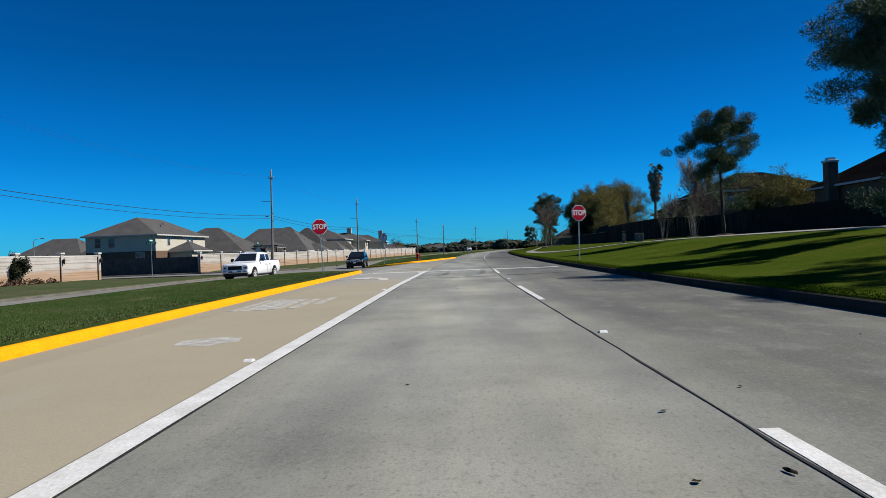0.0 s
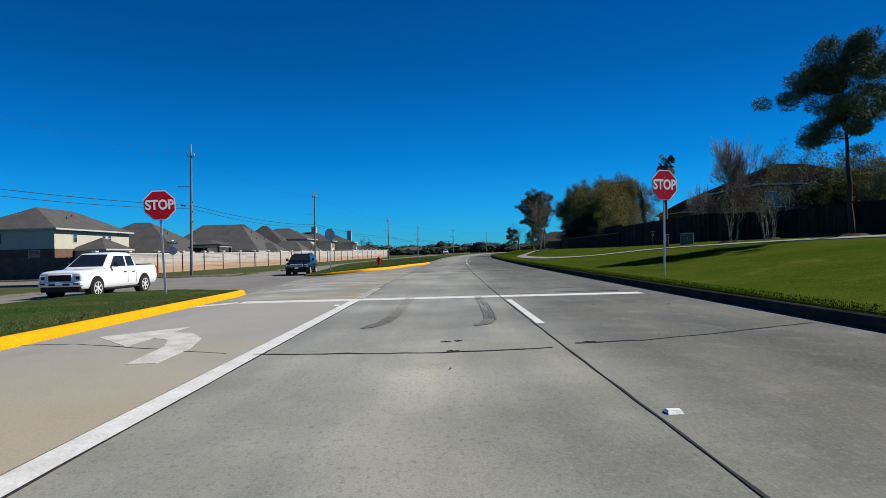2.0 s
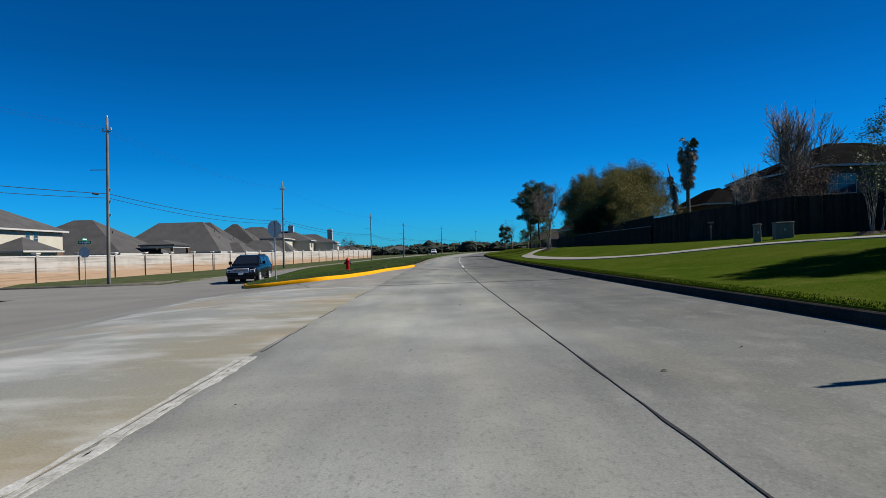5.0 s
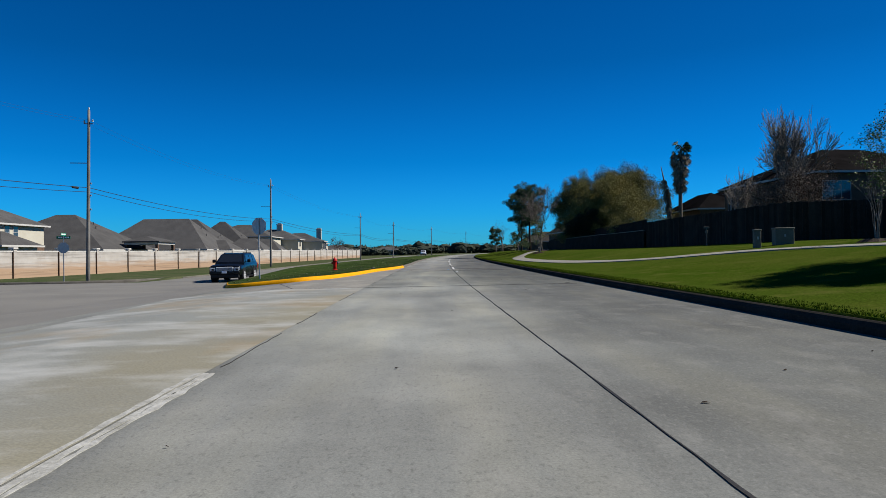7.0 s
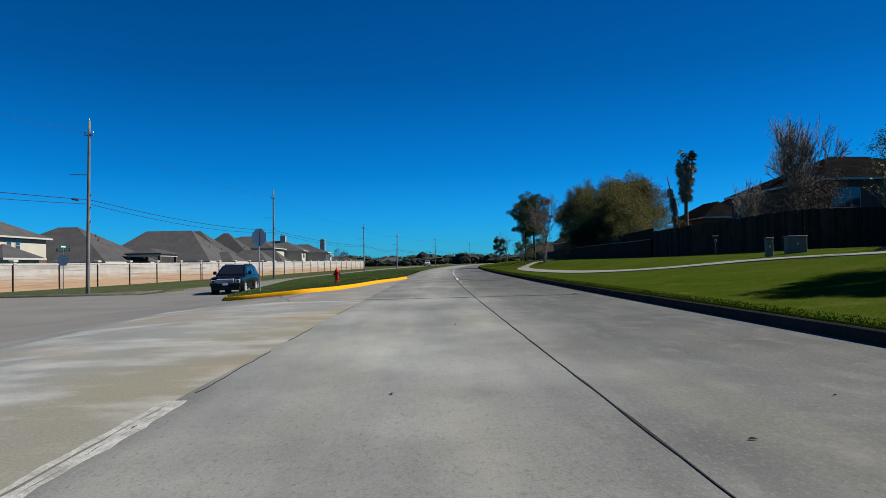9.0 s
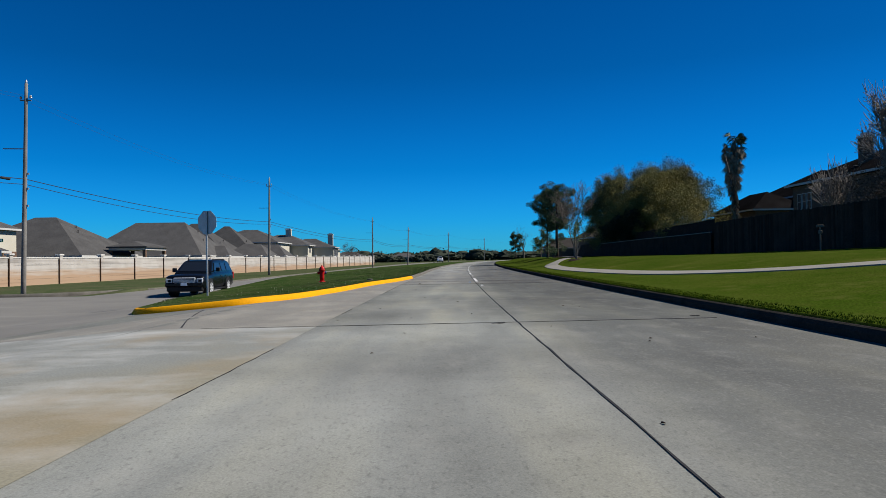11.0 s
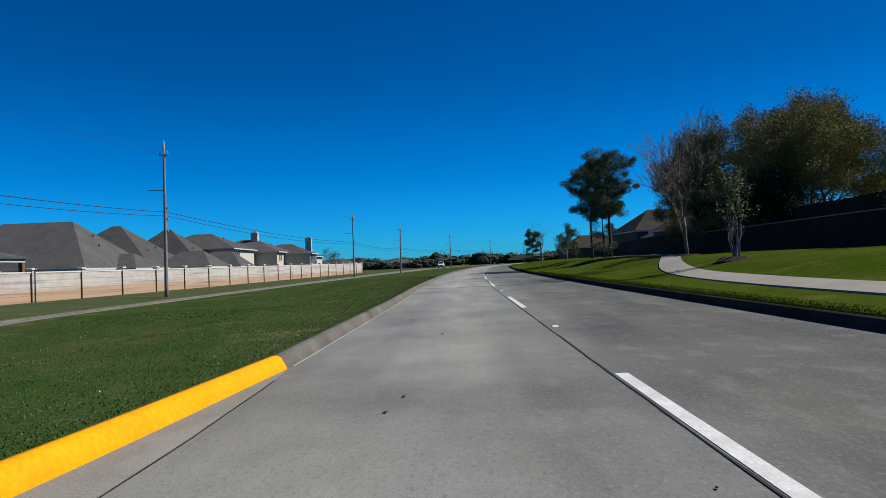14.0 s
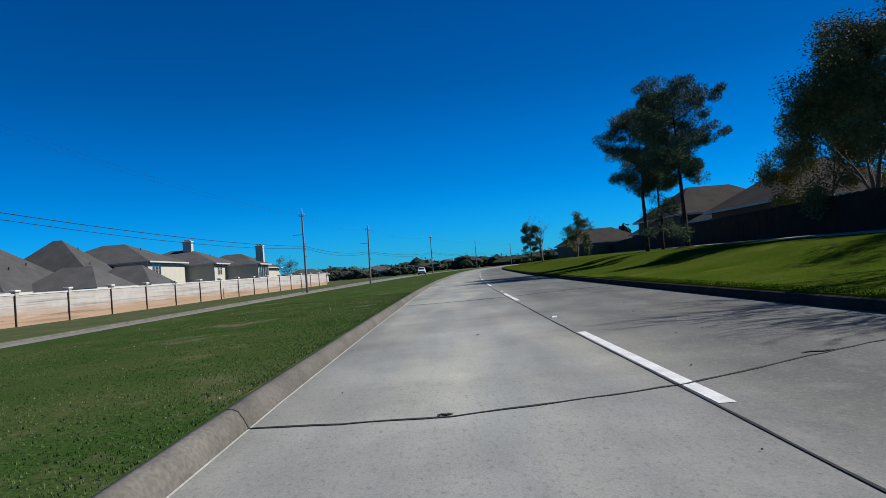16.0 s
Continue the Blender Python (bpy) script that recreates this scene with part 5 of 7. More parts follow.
# houses behind the dark fence
house(32.5, 48, 44, 58, 1.3, 4.0, 3.8, 5, "x", SHINGLE_DARK, BRICK_WALL, "brick house with a dark roof behind the fence")
chimney(31.95, 54.5, 4.6, 0.85, 0.8, 2.6, BRICK_WALL, "tall brick chimney on a dark roof")
house(33.2, 47.5, 80, 95, 1.4, 5.7, 2.9, 3.5, "x", SHINGLE_DARK, BRICK_WALL, "two-storey brick house with a dark hip roof",
      windows=[(34.8, 79.98, 4.8, 2.3, 1.5, 0, 3), (33.18, 92.6, 4.9, 0.45, 1.3, -90, 1), (33.18, 93.3, 4.9, 0.45, 1.3, -90, 1), (33.18, 94.0, 4.9, 0.45, 1.3, -90, 1)],
      wings=[(38, 49, 70, 80, 3.0, 2.6, 3, "x")])
house(42.5, 58, 107, 121, 1.4, 6.2, 3.4, 5, "x", SHINGLE_DARK, BRICK_WALL, "two-storey brick house with a dark hip roof and three tall windows",
      windows=[(43.9, 106.98, 5.6, 0.55, 1.6, 0, 1), (44.8, 106.98, 5.6, 0.55, 1.6, 0, 1), (45.7, 106.98, 5.6, 0.55, 1.6, 0, 1)], wings=[(36.6, 42.5, 108, 118, 4.6, 2.2, 4, "y")])
chimney(34.9, 88, 8.3, 0.75, 0.7, 1.7, BRICK_WALL, "brick chimney with a pale crown on a dark roof")
house(30.5, 43, 155, 167, 1.2, 3.4, 3.3, 5, "x", SHINGLE_DULL, BRICK_WALL, "brick house with a dull brown roof behind the fence", wings=[(31.5, 42, 150, 155, 2.5, 1.2, 6, "x")])
house(30, 41, 136, 147, 1.2, 2.9, 3.3, 5, "y", SHINGLE_DULL, BRICK_WALL, "brick house with a steep brown roof behind the fence")
house(40, 58, 180, 196, 1.0, 3.0, 4.2, 6, "x", SHINGLE_DULL, BRICK_WALL, "brick house with a dark roof behind the fence")
house(34, 48, 212, 226, 0.8, 2.8, 3.0, 6, "x", SHINGLE_DULL, BRICK_WALL, "brick house with a dark roof behind the fence")


# ---- wooden fences ----
def board_fence(name, line, height, label, mat=FENCE_WOOD, cap=False, pieces=None):
    """Upright boards on rails; within pieces (two y) every board is a part, elsewhere a run of boards is joined."""
    f = thing(name, Matrix.Identity(4), label, "fence", "fences")
    rnd = random.Random(int(line[0][1] * 10))
    kinds = [part("board", boxed(-0.070, 0.070, -0.011, 0.011, -0.3, height + d), mat, f) for d in (-0.02, 0.0, 0.015, 0.03)]
    verts, faces = [], []
    first = True
    cube = [(0, 1, 3, 2), (4, 6, 7, 5), (0, 4, 5, 1), (2, 3, 7, 6), (1, 5, 7, 3)]
    used = set()
    for (x0, y0), (x1, y1) in zip(line, line[1:]):
        length = math.hypot(x1 - x0, y1 - y0)
        n = int(length / 0.147)
        a = math.atan2(y1 - y0, x1 - x0)
        dx, dy = math.cos(a), math.sin(a)
        for k in range(n):
            t = (k + 0.5) / n
            x, y = x0 + (x1 - x0) * t, y0 + (y1 - y0) * t
            z = land_z(x - lane(y), y)
            off = rnd.uniform(-0.008, 0.008)
            if pieces and pieces[0] < y < pieces[1] and x > 0:
                i = rnd.randrange(4)
                ob = kinds[i] if i not in used else new("board", kinds[i].data)
                used.add(i)
                ob.parent = f
                ob.matrix_basis = pose(x - dy * off, y + dx * off, z, 0, rnd.uniform(-0.5, 0.5), math.degrees(a))
            else:
                q = len(verts)
                h = height + rnd.uniform(-0.03, 0.03)
                for ex in (-0.07, 0.07):
                    for ey in (-0.011, 0.011):
                        for ez in (-0.3, h):
                            verts.append((x + dx * ex - dy * (ey + off), y + dy * ex + dx * (ey + off), z + ez))
                faces += [tuple(q + v for v in one) for one in cube]
        steps = max(int(length / 2.4), 1)
        for k in range(steps):
            p0, p1 = k / steps, (k + 1) / steps
            xa, ya, xb, yb = x0 + (x1 - x0) * p0, y0 + (y1 - y0) * p0, x0 + (x1 - x0) * p1, y0 + (y1 - y0) * p1
            za, zb = land_z(xa - lane(ya), ya), land_z(xb - lane(yb), yb)
            rails = [("rail", h, 0.09, 0.02, 0.05) for h in (0.3, height - 0.35)]
            if cap:
                rails.append(("top_rail", height + 0.035, 0.045, -0.05, 0.06))
            for nm, h, tall, i0, i1 in rails:
                v = []
                for (x, y, z) in ((xa, ya, za), (xb, yb, zb)):
                    for o in (i0, i1):
                        for e in (h, h + tall):
                            v.append((x - dy * -o, y - dx * o, z + e) if x0 > 0 else (x - dy * o, y + dx * o, z + e))
                mesh_object(nm, v, [(0, 1, 3, 2), (4, 6, 7, 5), (0, 4, 5, 1), (2, 3, 7, 6), (1, 5, 7, 3), (0, 2, 6, 4)], WALKWAY if nm == "top_rail" else mat, f)
    for i, ob in enumerate(kinds):
        if i not in used:
            bpy.data.objects.remove(ob)
    if verts:
        tagged(mesh_object("boarding", verts, faces, mat, f), kind="stuff")
    return f


board_fence("board_fence", [(26.5, -20), (25.5, 15), (24.4, 60.5), (19.3, 61.5), (18.8, 72), (18.7, 79)], 1.95, "dark weathered wooden board fence behind the lawn", pieces=(54, 79))
board_fence("board_fence", [(18.9, 79.3), (20.2, 92), (22.0, 109)], 2.2, "tall dark wooden board fence under the trees")
board_fence("board_fence", [(18.6, 79.2), (18.6, 92), (19.8, 109)], 1.3, "low dark board fence with a pale top rail", cap=True)
board_fence("board_fence", [(22.0, 109.2), (23.8, 131), (27.5, 152), (33, 180), (42, 215), (56, 260)], 1.8, "dark weathered wooden board fence behind the lawn")
board_fence("board_fence", [(-80, 78.5), (-40, 78.5), (-31.6, 78.5)], 1.9, "dark grey wooden board fence beside the side street", GREY_FENCE)


# ---- trees ----
def grow(rnd, base, direction, length, radius, depth, spec, verts, faces, tips, level=0):
    """One limb and those that fork from it; tips gathers (place, direction)."""
    steps = 4
    pts, radii = [base], [radius]
    d = direction.normalized()
    p = base
    for k in range(steps):
        d = (d + Vector((rnd.gauss(0, 1), rnd.gauss(0, 1), rnd.gauss(0, 1))) * spec["wander"] + Vector((0, 0, spec["lift"]))).normalized()
        p = p + d * (length / steps)
        pts.append(p)
        radii.append(max(radius * (1 - (1 - spec["taper"]) * (k + 1) / steps), spec.get("slender", 0.004)))
    wood = spec["boughs"] if level >= 2 else (verts, faces)
    tube(*wood, pts, radii, 8 if level == 0 else (5 if level < 3 else 3))
    if depth == 0:
        tips.append((p, d))
        tips.append((pts[2], d))
        return
    if level >= spec.get("leaf_from", 99):
        tips.append((pts[3], d))
    forks = rnd.randint(*spec["forks"])
    turn = rnd.uniform(0, 6.28)
    for k in range(forks):
        where = rnd.uniform(0.45, 1.0) if k else 1.0
        i = min(int(where * steps), steps)
        q = pts[i]
        side = d.orthogonal().normalized()
        side.rotate(Matrix.Rotation(turn + k * 2.4 + rnd.uniform(-0.4, 0.4), 3, d))
        spread = rnd.uniform(*spec["angle"])
        nd = d * math.cos(spread) + side * math.sin(spread)
        grow(rnd, q, nd, length * rnd.uniform(*spec["shrink"]), radii[i] * (0.78 if k == 0 else 0.6), depth - 1, spec, verts, faces, tips, level + 1)


def in_ball(r, n):
    d = r.normal(size=(n, 3))
    d /= np.linalg.norm(d, axis=1, keepdims=True)
    return d * np.cbrt(r.rand(n, 1))


def leaf_cloud(rnd, tips, count, reach, size, squash=0.75):
    """Small leaves scattered in a clump round each tip."""
    r = np.random.RandomState(rnd.randrange(1 << 30))
    p = np.repeat(np.array([tuple(t[0]) for t in tips]), count, axis=0)
    n = len(p)
    q = p + in_ball(r, n) * reach * 1.5 * np.array([1, 1, squash]) * r.uniform(0.6, 1.15, (len(tips), 1)).repeat(count, axis=0)
    a = r.normal(size=(n, 3)) * (1, 1, 0.6)
    a /= np.linalg.norm(a, axis=1, keepdims=True)
    b = np.cross(a, r.normal(size=(n, 3)))
    b /= np.linalg.norm(b, axis=1, keepdims=True)
    s = size * r.uniform(0.6, 1.4, (n, 1))
    verts = np.stack([q - a * s, q + b * s * 0.5, q + a * s, q - b * s * 0.5], 1).reshape(-1, 3)
    return verts.tolist(), np.arange(4 * n).reshape(-1, 4).tolist()


def needle_cloud(rnd, tips, count, reach, size):
    """Rounded clumps of short stiff needles, one clump at each shoot end."""
    r = np.random.RandomState(rnd.randrange(1 << 30))
    p = np.repeat(np.array([tuple(t[0]) for t in tips]), count, axis=0)
    n = len(p)
    q = p + in_ball(r, n) * reach * np.array([1, 1, 0.7]) * r.uniform(0.6, 1.2, (len(tips), 1)).repeat(count, axis=0)
    a = r.normal(size=(n, 3)) + (q - p) / reach * 1.2 + (0, 0, 0.5)
    a /= np.linalg.norm(a, axis=1, keepdims=True)
    b = np.cross(a, r.normal(size=(n, 3)))
    b /= np.linalg.norm(b, axis=1, keepdims=True)
    s = size * r.uniform(0.6, 1.3, (n, 1))
    verts = np.stack([q - b * s * 0.10, q + b * s * 0.10, q + a * s], 1).reshape(-1, 3)
    return verts.tolist(), np.arange(3 * n).reshape(-1, 3).tolist()


def plant(name, x, y, z, label, category, bark, wood, boughs, leaf=None, leaf_mat=None, group="trees", leaf_name="crown"):
    t = thing(name, pose(x, y, z), label, category, group)
    mesh_object("trunk", *wood, bark, t, smooth=True)
    tagged(mesh_object("branchwork", *boughs, bark, t, smooth=True), kind="stuff")
    if leaf:
        mesh_object(leaf_name, *leaf, leaf_mat, t)
    return t


def broadleaf(seed, x, y, z, height, spread, label, bark=BARK_GREY, leaf_mat=OAK_LEAF, depth=5, stems=1, clear=0.22, leaves=10, leaf_size=0.13, reach=0.45, radius=None, forks=(2, 3), angle=(0.35, 0.75), lift=0.03, category="tree", name="tree", slender=0.004):
    rnd = random.Random(seed)
    verts, faces, tips = [], [], []
    spec = dict(wander=0.10, lift=lift, taper=0.62, forks=forks, angle=angle, shrink=(0.66, 0.86), leaf_from=3, slender=slender, boughs=([], []))
    r = radius or height * 0.022
    for k in range(stems):
        lean = Vector((rnd.gauss(0, 0.22), rnd.gauss(0, 0.22), 1)) if stems > 1 else Vector((rnd.gauss(0, 0.04), rnd.gauss(0, 0.04), 1))
        grow(rnd, Vector((rnd.gauss(0, 0.1) * (stems > 1), rnd.gauss(0, 0.1) * (stems > 1), -0.3)), lean, height * clear + 0.3, r / math.sqrt(stems), depth, spec, verts, faces, tips)
    # fit the crown to its height and spread
    bv, bf = spec["boughs"]
    top = max(v.z for v in verts + bv)
    wide = max(max(abs(v.x), abs(v.y)) for v in verts + bv)
    sz, sx = height / top, spread / wide
    def fitted(v):
        k = min(max(v.z / (height * clear * 0.8), 0), 1)
        f = 1 + (sx - 1) * k
        return Vector((v.x * f, v.y * f, v.z * sz if v.z > 0 else v.z))
    verts, bv = [fitted(v) for v in verts], [fitted(v) for v in bv]
    tips = [(fitted(p), d) for p, d in tips]
    leaf = leaf_cloud(rnd, tips, leaves, reach, leaf_size) if leaves else None
    return plant(name, x, y, z, label, category, bark, (verts, faces), (bv, bf), leaf, leaf_mat)


def pine(seed, x, y, z, height, spread, label, clear=0.5, tufts=11, limbs=16):
    rnd = random.Random(seed)
    verts, faces, tips = [], [], []
    n = 9
    bend = (rnd.gauss(0, 0.02), rnd.gauss(0, 0.02))
    trunk = [Vector((bend[0] * (k / n) ** 2 * height + rnd.gauss(0, 0.03), bend[1] * (k / n) ** 2 * height + rnd.gauss(0, 0.03), -0.3 + (height * 0.94 + 0.3) * k / n)) for k in range(n + 1)]
    tube(verts, faces, trunk, [0.165 * height / 10 * (1 - 0.85 * k / n) for k in range(n + 1)], 9)
    spec = dict(wander=0.13, lift=0.06, taper=0.6, forks=(2, 3), angle=(0.4, 0.85), shrink=(0.5, 0.75), leaf_from=1, boughs=([], []))
    for k in range(limbs):
        f = clear + (0.97 - clear) * (k + rnd.random()) / limbs
        i = f / 0.94 * n
        a = trunk[min(int(i), n - 1)]
        p = a.lerp(trunk[min(int(i) + 1, n)], i - int(i)) if i < n else trunk[n]
        az = k * 2.4 + rnd.uniform(-0.5, 0.5)
        shape = math.sin(math.pi * min(max((f - clear) / (1 - clear), 0.12), 0.85)) ** 0.6
        length = spread * 0.62 * shape * rnd.uniform(0.78, 1.08)
        grow(rnd, p, Vector((math.cos(az), math.sin(az), rnd.uniform(0.15, 0.6))), length, 0.036 * height / 10, 2, spec, verts, faces, tips, 2)
    for k in range(2):
        p = trunk[max(int(clear * n) - 1 - k, 1)]
        az = rnd.uniform(0, 6.28)
        grow(rnd, p, Vector((math.cos(az), math.sin(az), 0.35)), spread * 0.5, 0.045, 1, spec, verts, faces, tips, 2)
    bv, bf = spec["boughs"]
    k = height * 0.985 / max(v.z for v in verts + bv)
    verts = [Vector((v.x, v.y, v.z * k)) for v in verts]
    bv = [Vector((v.x, v.y, v.z * k)) for v in bv]
    tips = [(Vector((p.x, p.y, p.z * k)), d) for p, d in tips]
    return plant("pine_tree", x, y, z, label, "pine tree", BARK_PINE, (verts, faces), (bv, bf), needle_cloud(rnd, tips[::2], tufts * 34, 0.52, 0.15), NEEDLES)


def crape(seed, x, y, z, height, label="crape myrtle with several bare pale stems", buds=2):
    return broadleaf(seed, x, y, z, height, height * 0.33, label, BARK_PALE, GREEN_LEAF, depth=3, stems=5, clear=0.5, leaves=buds, leaf_size=0.05, reach=0.12, radius=0.11, angle=(0.15, 0.4), category="shrub", name="crape_myrtle")


def palm(seed, x, y, z, height, lean):
    rnd = random.Random(seed)
    t = thing("palm_tree", pose(x, y, z), "tall fan palm with a skirt of dead brown fronds", "palm tree")
    verts, faces = [], []
    tube(verts, faces, [Vector((lean * (k / 8) ** 2, 0, -0.3 + (height - 0.6) * k / 8)) for k in range(9)], [0.26 - 0.07 * k / 8 for k in range(9)], 10)
    mesh_object("trunk", verts, faces, BARK_GREY, t, smooth=True)
    for nm, mat, n, zr, droop in (("dead_skirt", PALM_DEAD, 210, (0.58, 0.95), True), ("crown", PALM_GREEN, 36, (0.92, 0.97), False)):
        verts, faces = [], []
        for k in range(n):
            az = rnd.uniform(0, 6.28)
            f = rnd.uniform(*zr)
            o = Vector((lean * f * f, 0, height * f))
            out = Vector((math.cos(az), math.sin(az), 0))
            size = rnd.uniform(0.7, 1.1)
            if droop:
                stalk = o + out * size * (0.25 + 0.65 * (f - 0.58) / 0.37) + Vector((0, 0, -0.3 * size))
                d = (out * 0.25 + Vector((0, 0, -1))).normalized()
            else:
                up = rnd.uniform(-0.5, 1.4)
                stalk = o + (out + Vector((0.35, 0, up))).normalized() * size * 0.7
                d = (out + Vector((0.5, 0, up * 0.3))).normalized()
            side = d.cross(Vector((0, 0, 1)) if not droop else out).normalized()
            side.rotate(Matrix.Rotation(rnd.uniform(-1.2, 1.2), 3, d))
            tube(verts, faces, [o, stalk], [0.02, 0.012], 3)
            for j in range(9):
                a = (j - 4) * 0.24
                e = d * math.cos(a) + side * math.sin(a)
                q = len(verts)
                w = side * math.cos(a) * 0.05 - d * math.sin(a) * 0.05
                tipp = stalk + e * size * 0.75 + Vector((0, 0, -0.1))
                verts += [stalk - w * 0.3, stalk + e * size * 0.4 - w, tipp, stalk + e * size * 0.4 + w]
                faces.append((q, q + 1, q + 2, q + 3))
        mesh_object(nm, verts, faces, mat, t, "drooping dead fronds" if droop else "wind-blown green fronds")
    return t


def on_land(x, y):
    return land_z(x - lane(y), y)


pine(11, 15.2, 21.0, on_land(15.2, 21.0), 8.4, 2.8, "pine with a dense dark crown on the lawn", 0.36, 16, 28)
pine(17, 20.6, 27.6, on_land(20.6, 27.6), 9.2, 2.6, "pine standing close to the board fence", 0.45, 11, 20)
pine(18, 17.2, 12.4, on_land(17.2, 12.4), 9.4, 2.8, "pine at the near end of the lawn", 0.4, 11, 20)
pine(12, 18.6, 44.5, 1.38, 8.6, 2.9, "pine with a bare trunk and flat dark crown", 0.55, 13, 22)
pine(13, 18.8, 127.6, 1.1, 10.6, 3.2, "pine with a bare trunk and rounded dark crown", 0.44, 12, 26)
pine(14, 18.4, 132.9, 1.1, 9.9, 3.0, "pine with a bare trunk and rounded dark crown", 0.44, 12, 24)
pine(15, 19.9, 134, 1.15, 7.6, 2.2, "slender pine with an open crown", 0.45, 10, 11)
pine(16, 22.5, 196, 0.8, 6.6, 2.4, "small pine at the road bend", 0.35, 12, 13)
broadleaf(21, 14.8, 99.9, 0.98, 7.3, 3.7, "leafless tree with one slender trunk and fine grey twigs", BARK_GREY, RED_LEAF, depth=6, stems=1, clear=0.24, leaves=0, radius=0.10, angle=(0.2, 0.55), lift=0.04, forks=(3, 3), slender=0.010)
broadleaf(22, 25.4, 106.5, 1.1, 9.7, 9.2, "large olive-leaved oak with a broad crown", BARK_GREY, OAK_LEAF, depth=6, stems=3, clear=0.18, leaves=66, leaf_size=0.055, reach=0.45, angle=(0.35, 0.85), lift=0.0)
broadleaf(34, 20.9, 103.5, 1.1, 4.6, 2.4, "dense dark evergreen bush before the fence", BARK_GREY, DARK_LEAF, depth=4, stems=5, clear=0.15, leaves=60, leaf_size=0.075, reach=0.38, category="bush", name="bush")
broadleaf(35, 23.5, 112, 1.1, 5.2, 3.0, "dense dark evergreen bush behind the fence", BARK_GREY, DARK_LEAF, depth=4, stems=5, clear=0.15, leaves=60, leaf_size=0.08, reach=0.42, category="bush", name="bush")
broadleaf(36, 30.5, 64, 1.4, 5.0, 2.4, "dark round evergreen behind the fence", BARK_GREY, DARK_LEAF, depth=4, stems=3, clear=0.2, leaves=50, leaf_size=0.08, reach=0.4)
broadleaf(23, 29.3, 77, 1.4, 10.2, 3.3, "leafless tree with a dense fan of pale twigs behind the fence", BARK_PALE, RED_LEAF, depth=6, stems=1, clear=0.22, leaves=0, angle=(0.2, 0.5), lift=0.03, forks=(3, 4), radius=0.16, slender=0.018)
broadleaf(38, 27.6, 80, 1.4, 6.1, 2.2, "small leafless tree with upright twigs behind the fence", BARK_PALE, RED_LEAF, depth=5, stems=3, clear=0.25, leaves=0, angle=(0.2, 0.5), lift=0.06, forks=(3, 3), radius=0.12, slender=0.018)
broadleaf(24, 28.2, 75, 1.4, 6.0, 4.2, "bare twiggy tree with reddish buds behind the fence", BARK_GREY, RED_LEAF, depth=5, stems=3, clear=0.25, leaves=6, leaf_size=0.05, reach=0.25, forks=(3, 3))
broadleaf(25, 26.3, 63, 1.4, 7.3, 2.6, "tree in fresh pale leaf behind the fence", BARK_GREY, GREEN_LEAF, depth=5, clear=0.3, leaves=26, leaf_size=0.05, reach=0.32)
broadleaf(26, 24.6, 123, 1.1, 8.3, 4.0, "olive-leaved tree behind the fence", BARK_GREY, OAK_LEAF, depth=6, stems=2, clear=0.25, leaves=80, leaf_size=0.055, reach=0.4)
broadleaf(37, 23.9, 118.7, 1.1, 10.8, 5.0, "tall dark-leaved tree just behind the fence", BARK_GREY, DARK_OAK, depth=6, stems=2, clear=0.22, leaves=52, leaf_size=0.06, reach=0.45)
broadleaf(27, 27.5, 113, 1.1, 11.2, 6.2, "tall dark-leaved tree behind the fence", BARK_GREY, DARK_OAK, depth=6, stems=3, clear=0.22, leaves=60, leaf_size=0.065, reach=0.5)
broadleaf(28, 25.5, 178, 0.9, 6.6, 3.2, "small tree in fresh green leaf", BARK_GREY, GREEN_LEAF, depth=5, clear=0.25, leaves=30, leaf_size=0.08, reach=0.35)
broadleaf(29, 25, 199, 0.8, 8.2, 2.8, "leafless tree at the road bend", BARK_GREY, RED_LEAF, depth=6, clear=0.25, leaves=1, leaf_size=0.06, angle=(0.2, 0.5), lift=0.05, radius=0.25)
broadleaf(30, 31, 61, 1.4, 6.3, 4.2, "olive-leaved tree behind the fence", BARK_GREY, OAK_LEAF, depth=5, stems=2, clear=0.25, leaves=36, leaf_size=0.06, reach=0.35)
broadleaf(31, 22, 90, 1.2, 6.0, 2.6, "thin olive-leaved tree behind the fence", BARK_GREY, OAK_LEAF, depth=5, stems=2, clear=0.3, leaves=20, leaf_size=0.055, reach=0.3)
broadleaf(32, -19.5, 202, -0.4, 6.0, 2.6, "leafless tree by the garden wall", BARK_GREY, RED_LEAF, depth=5, stems=2, clear=0.25, leaves=3, leaf_size=0.08, reach=0.2)
broadleaf(33, -33.6, 47.5, -0.55, 2.6, 1.2, "bushy grey-green shrub before the wall", BARK_GREY, DARK_LEAF, depth=4, stems=5, clear=0.2, leaves=16, leaf_size=0.07, reach=0.2, category="shrub", name="shrub")
crape(41, 12.6, 90.2, 0.93, 3.6, buds=9)
crape(42, 16.8, 52, on_land(16.8, 52), 3.4)
crape(43, 19.6, 53, on_land(19.6, 53), 3.6)
crape(44, 20.6, 55.5, on_land(20.6, 55.5), 3.4)
palm(51, 33.2, 106, 1.4, 12.3, 0.2)
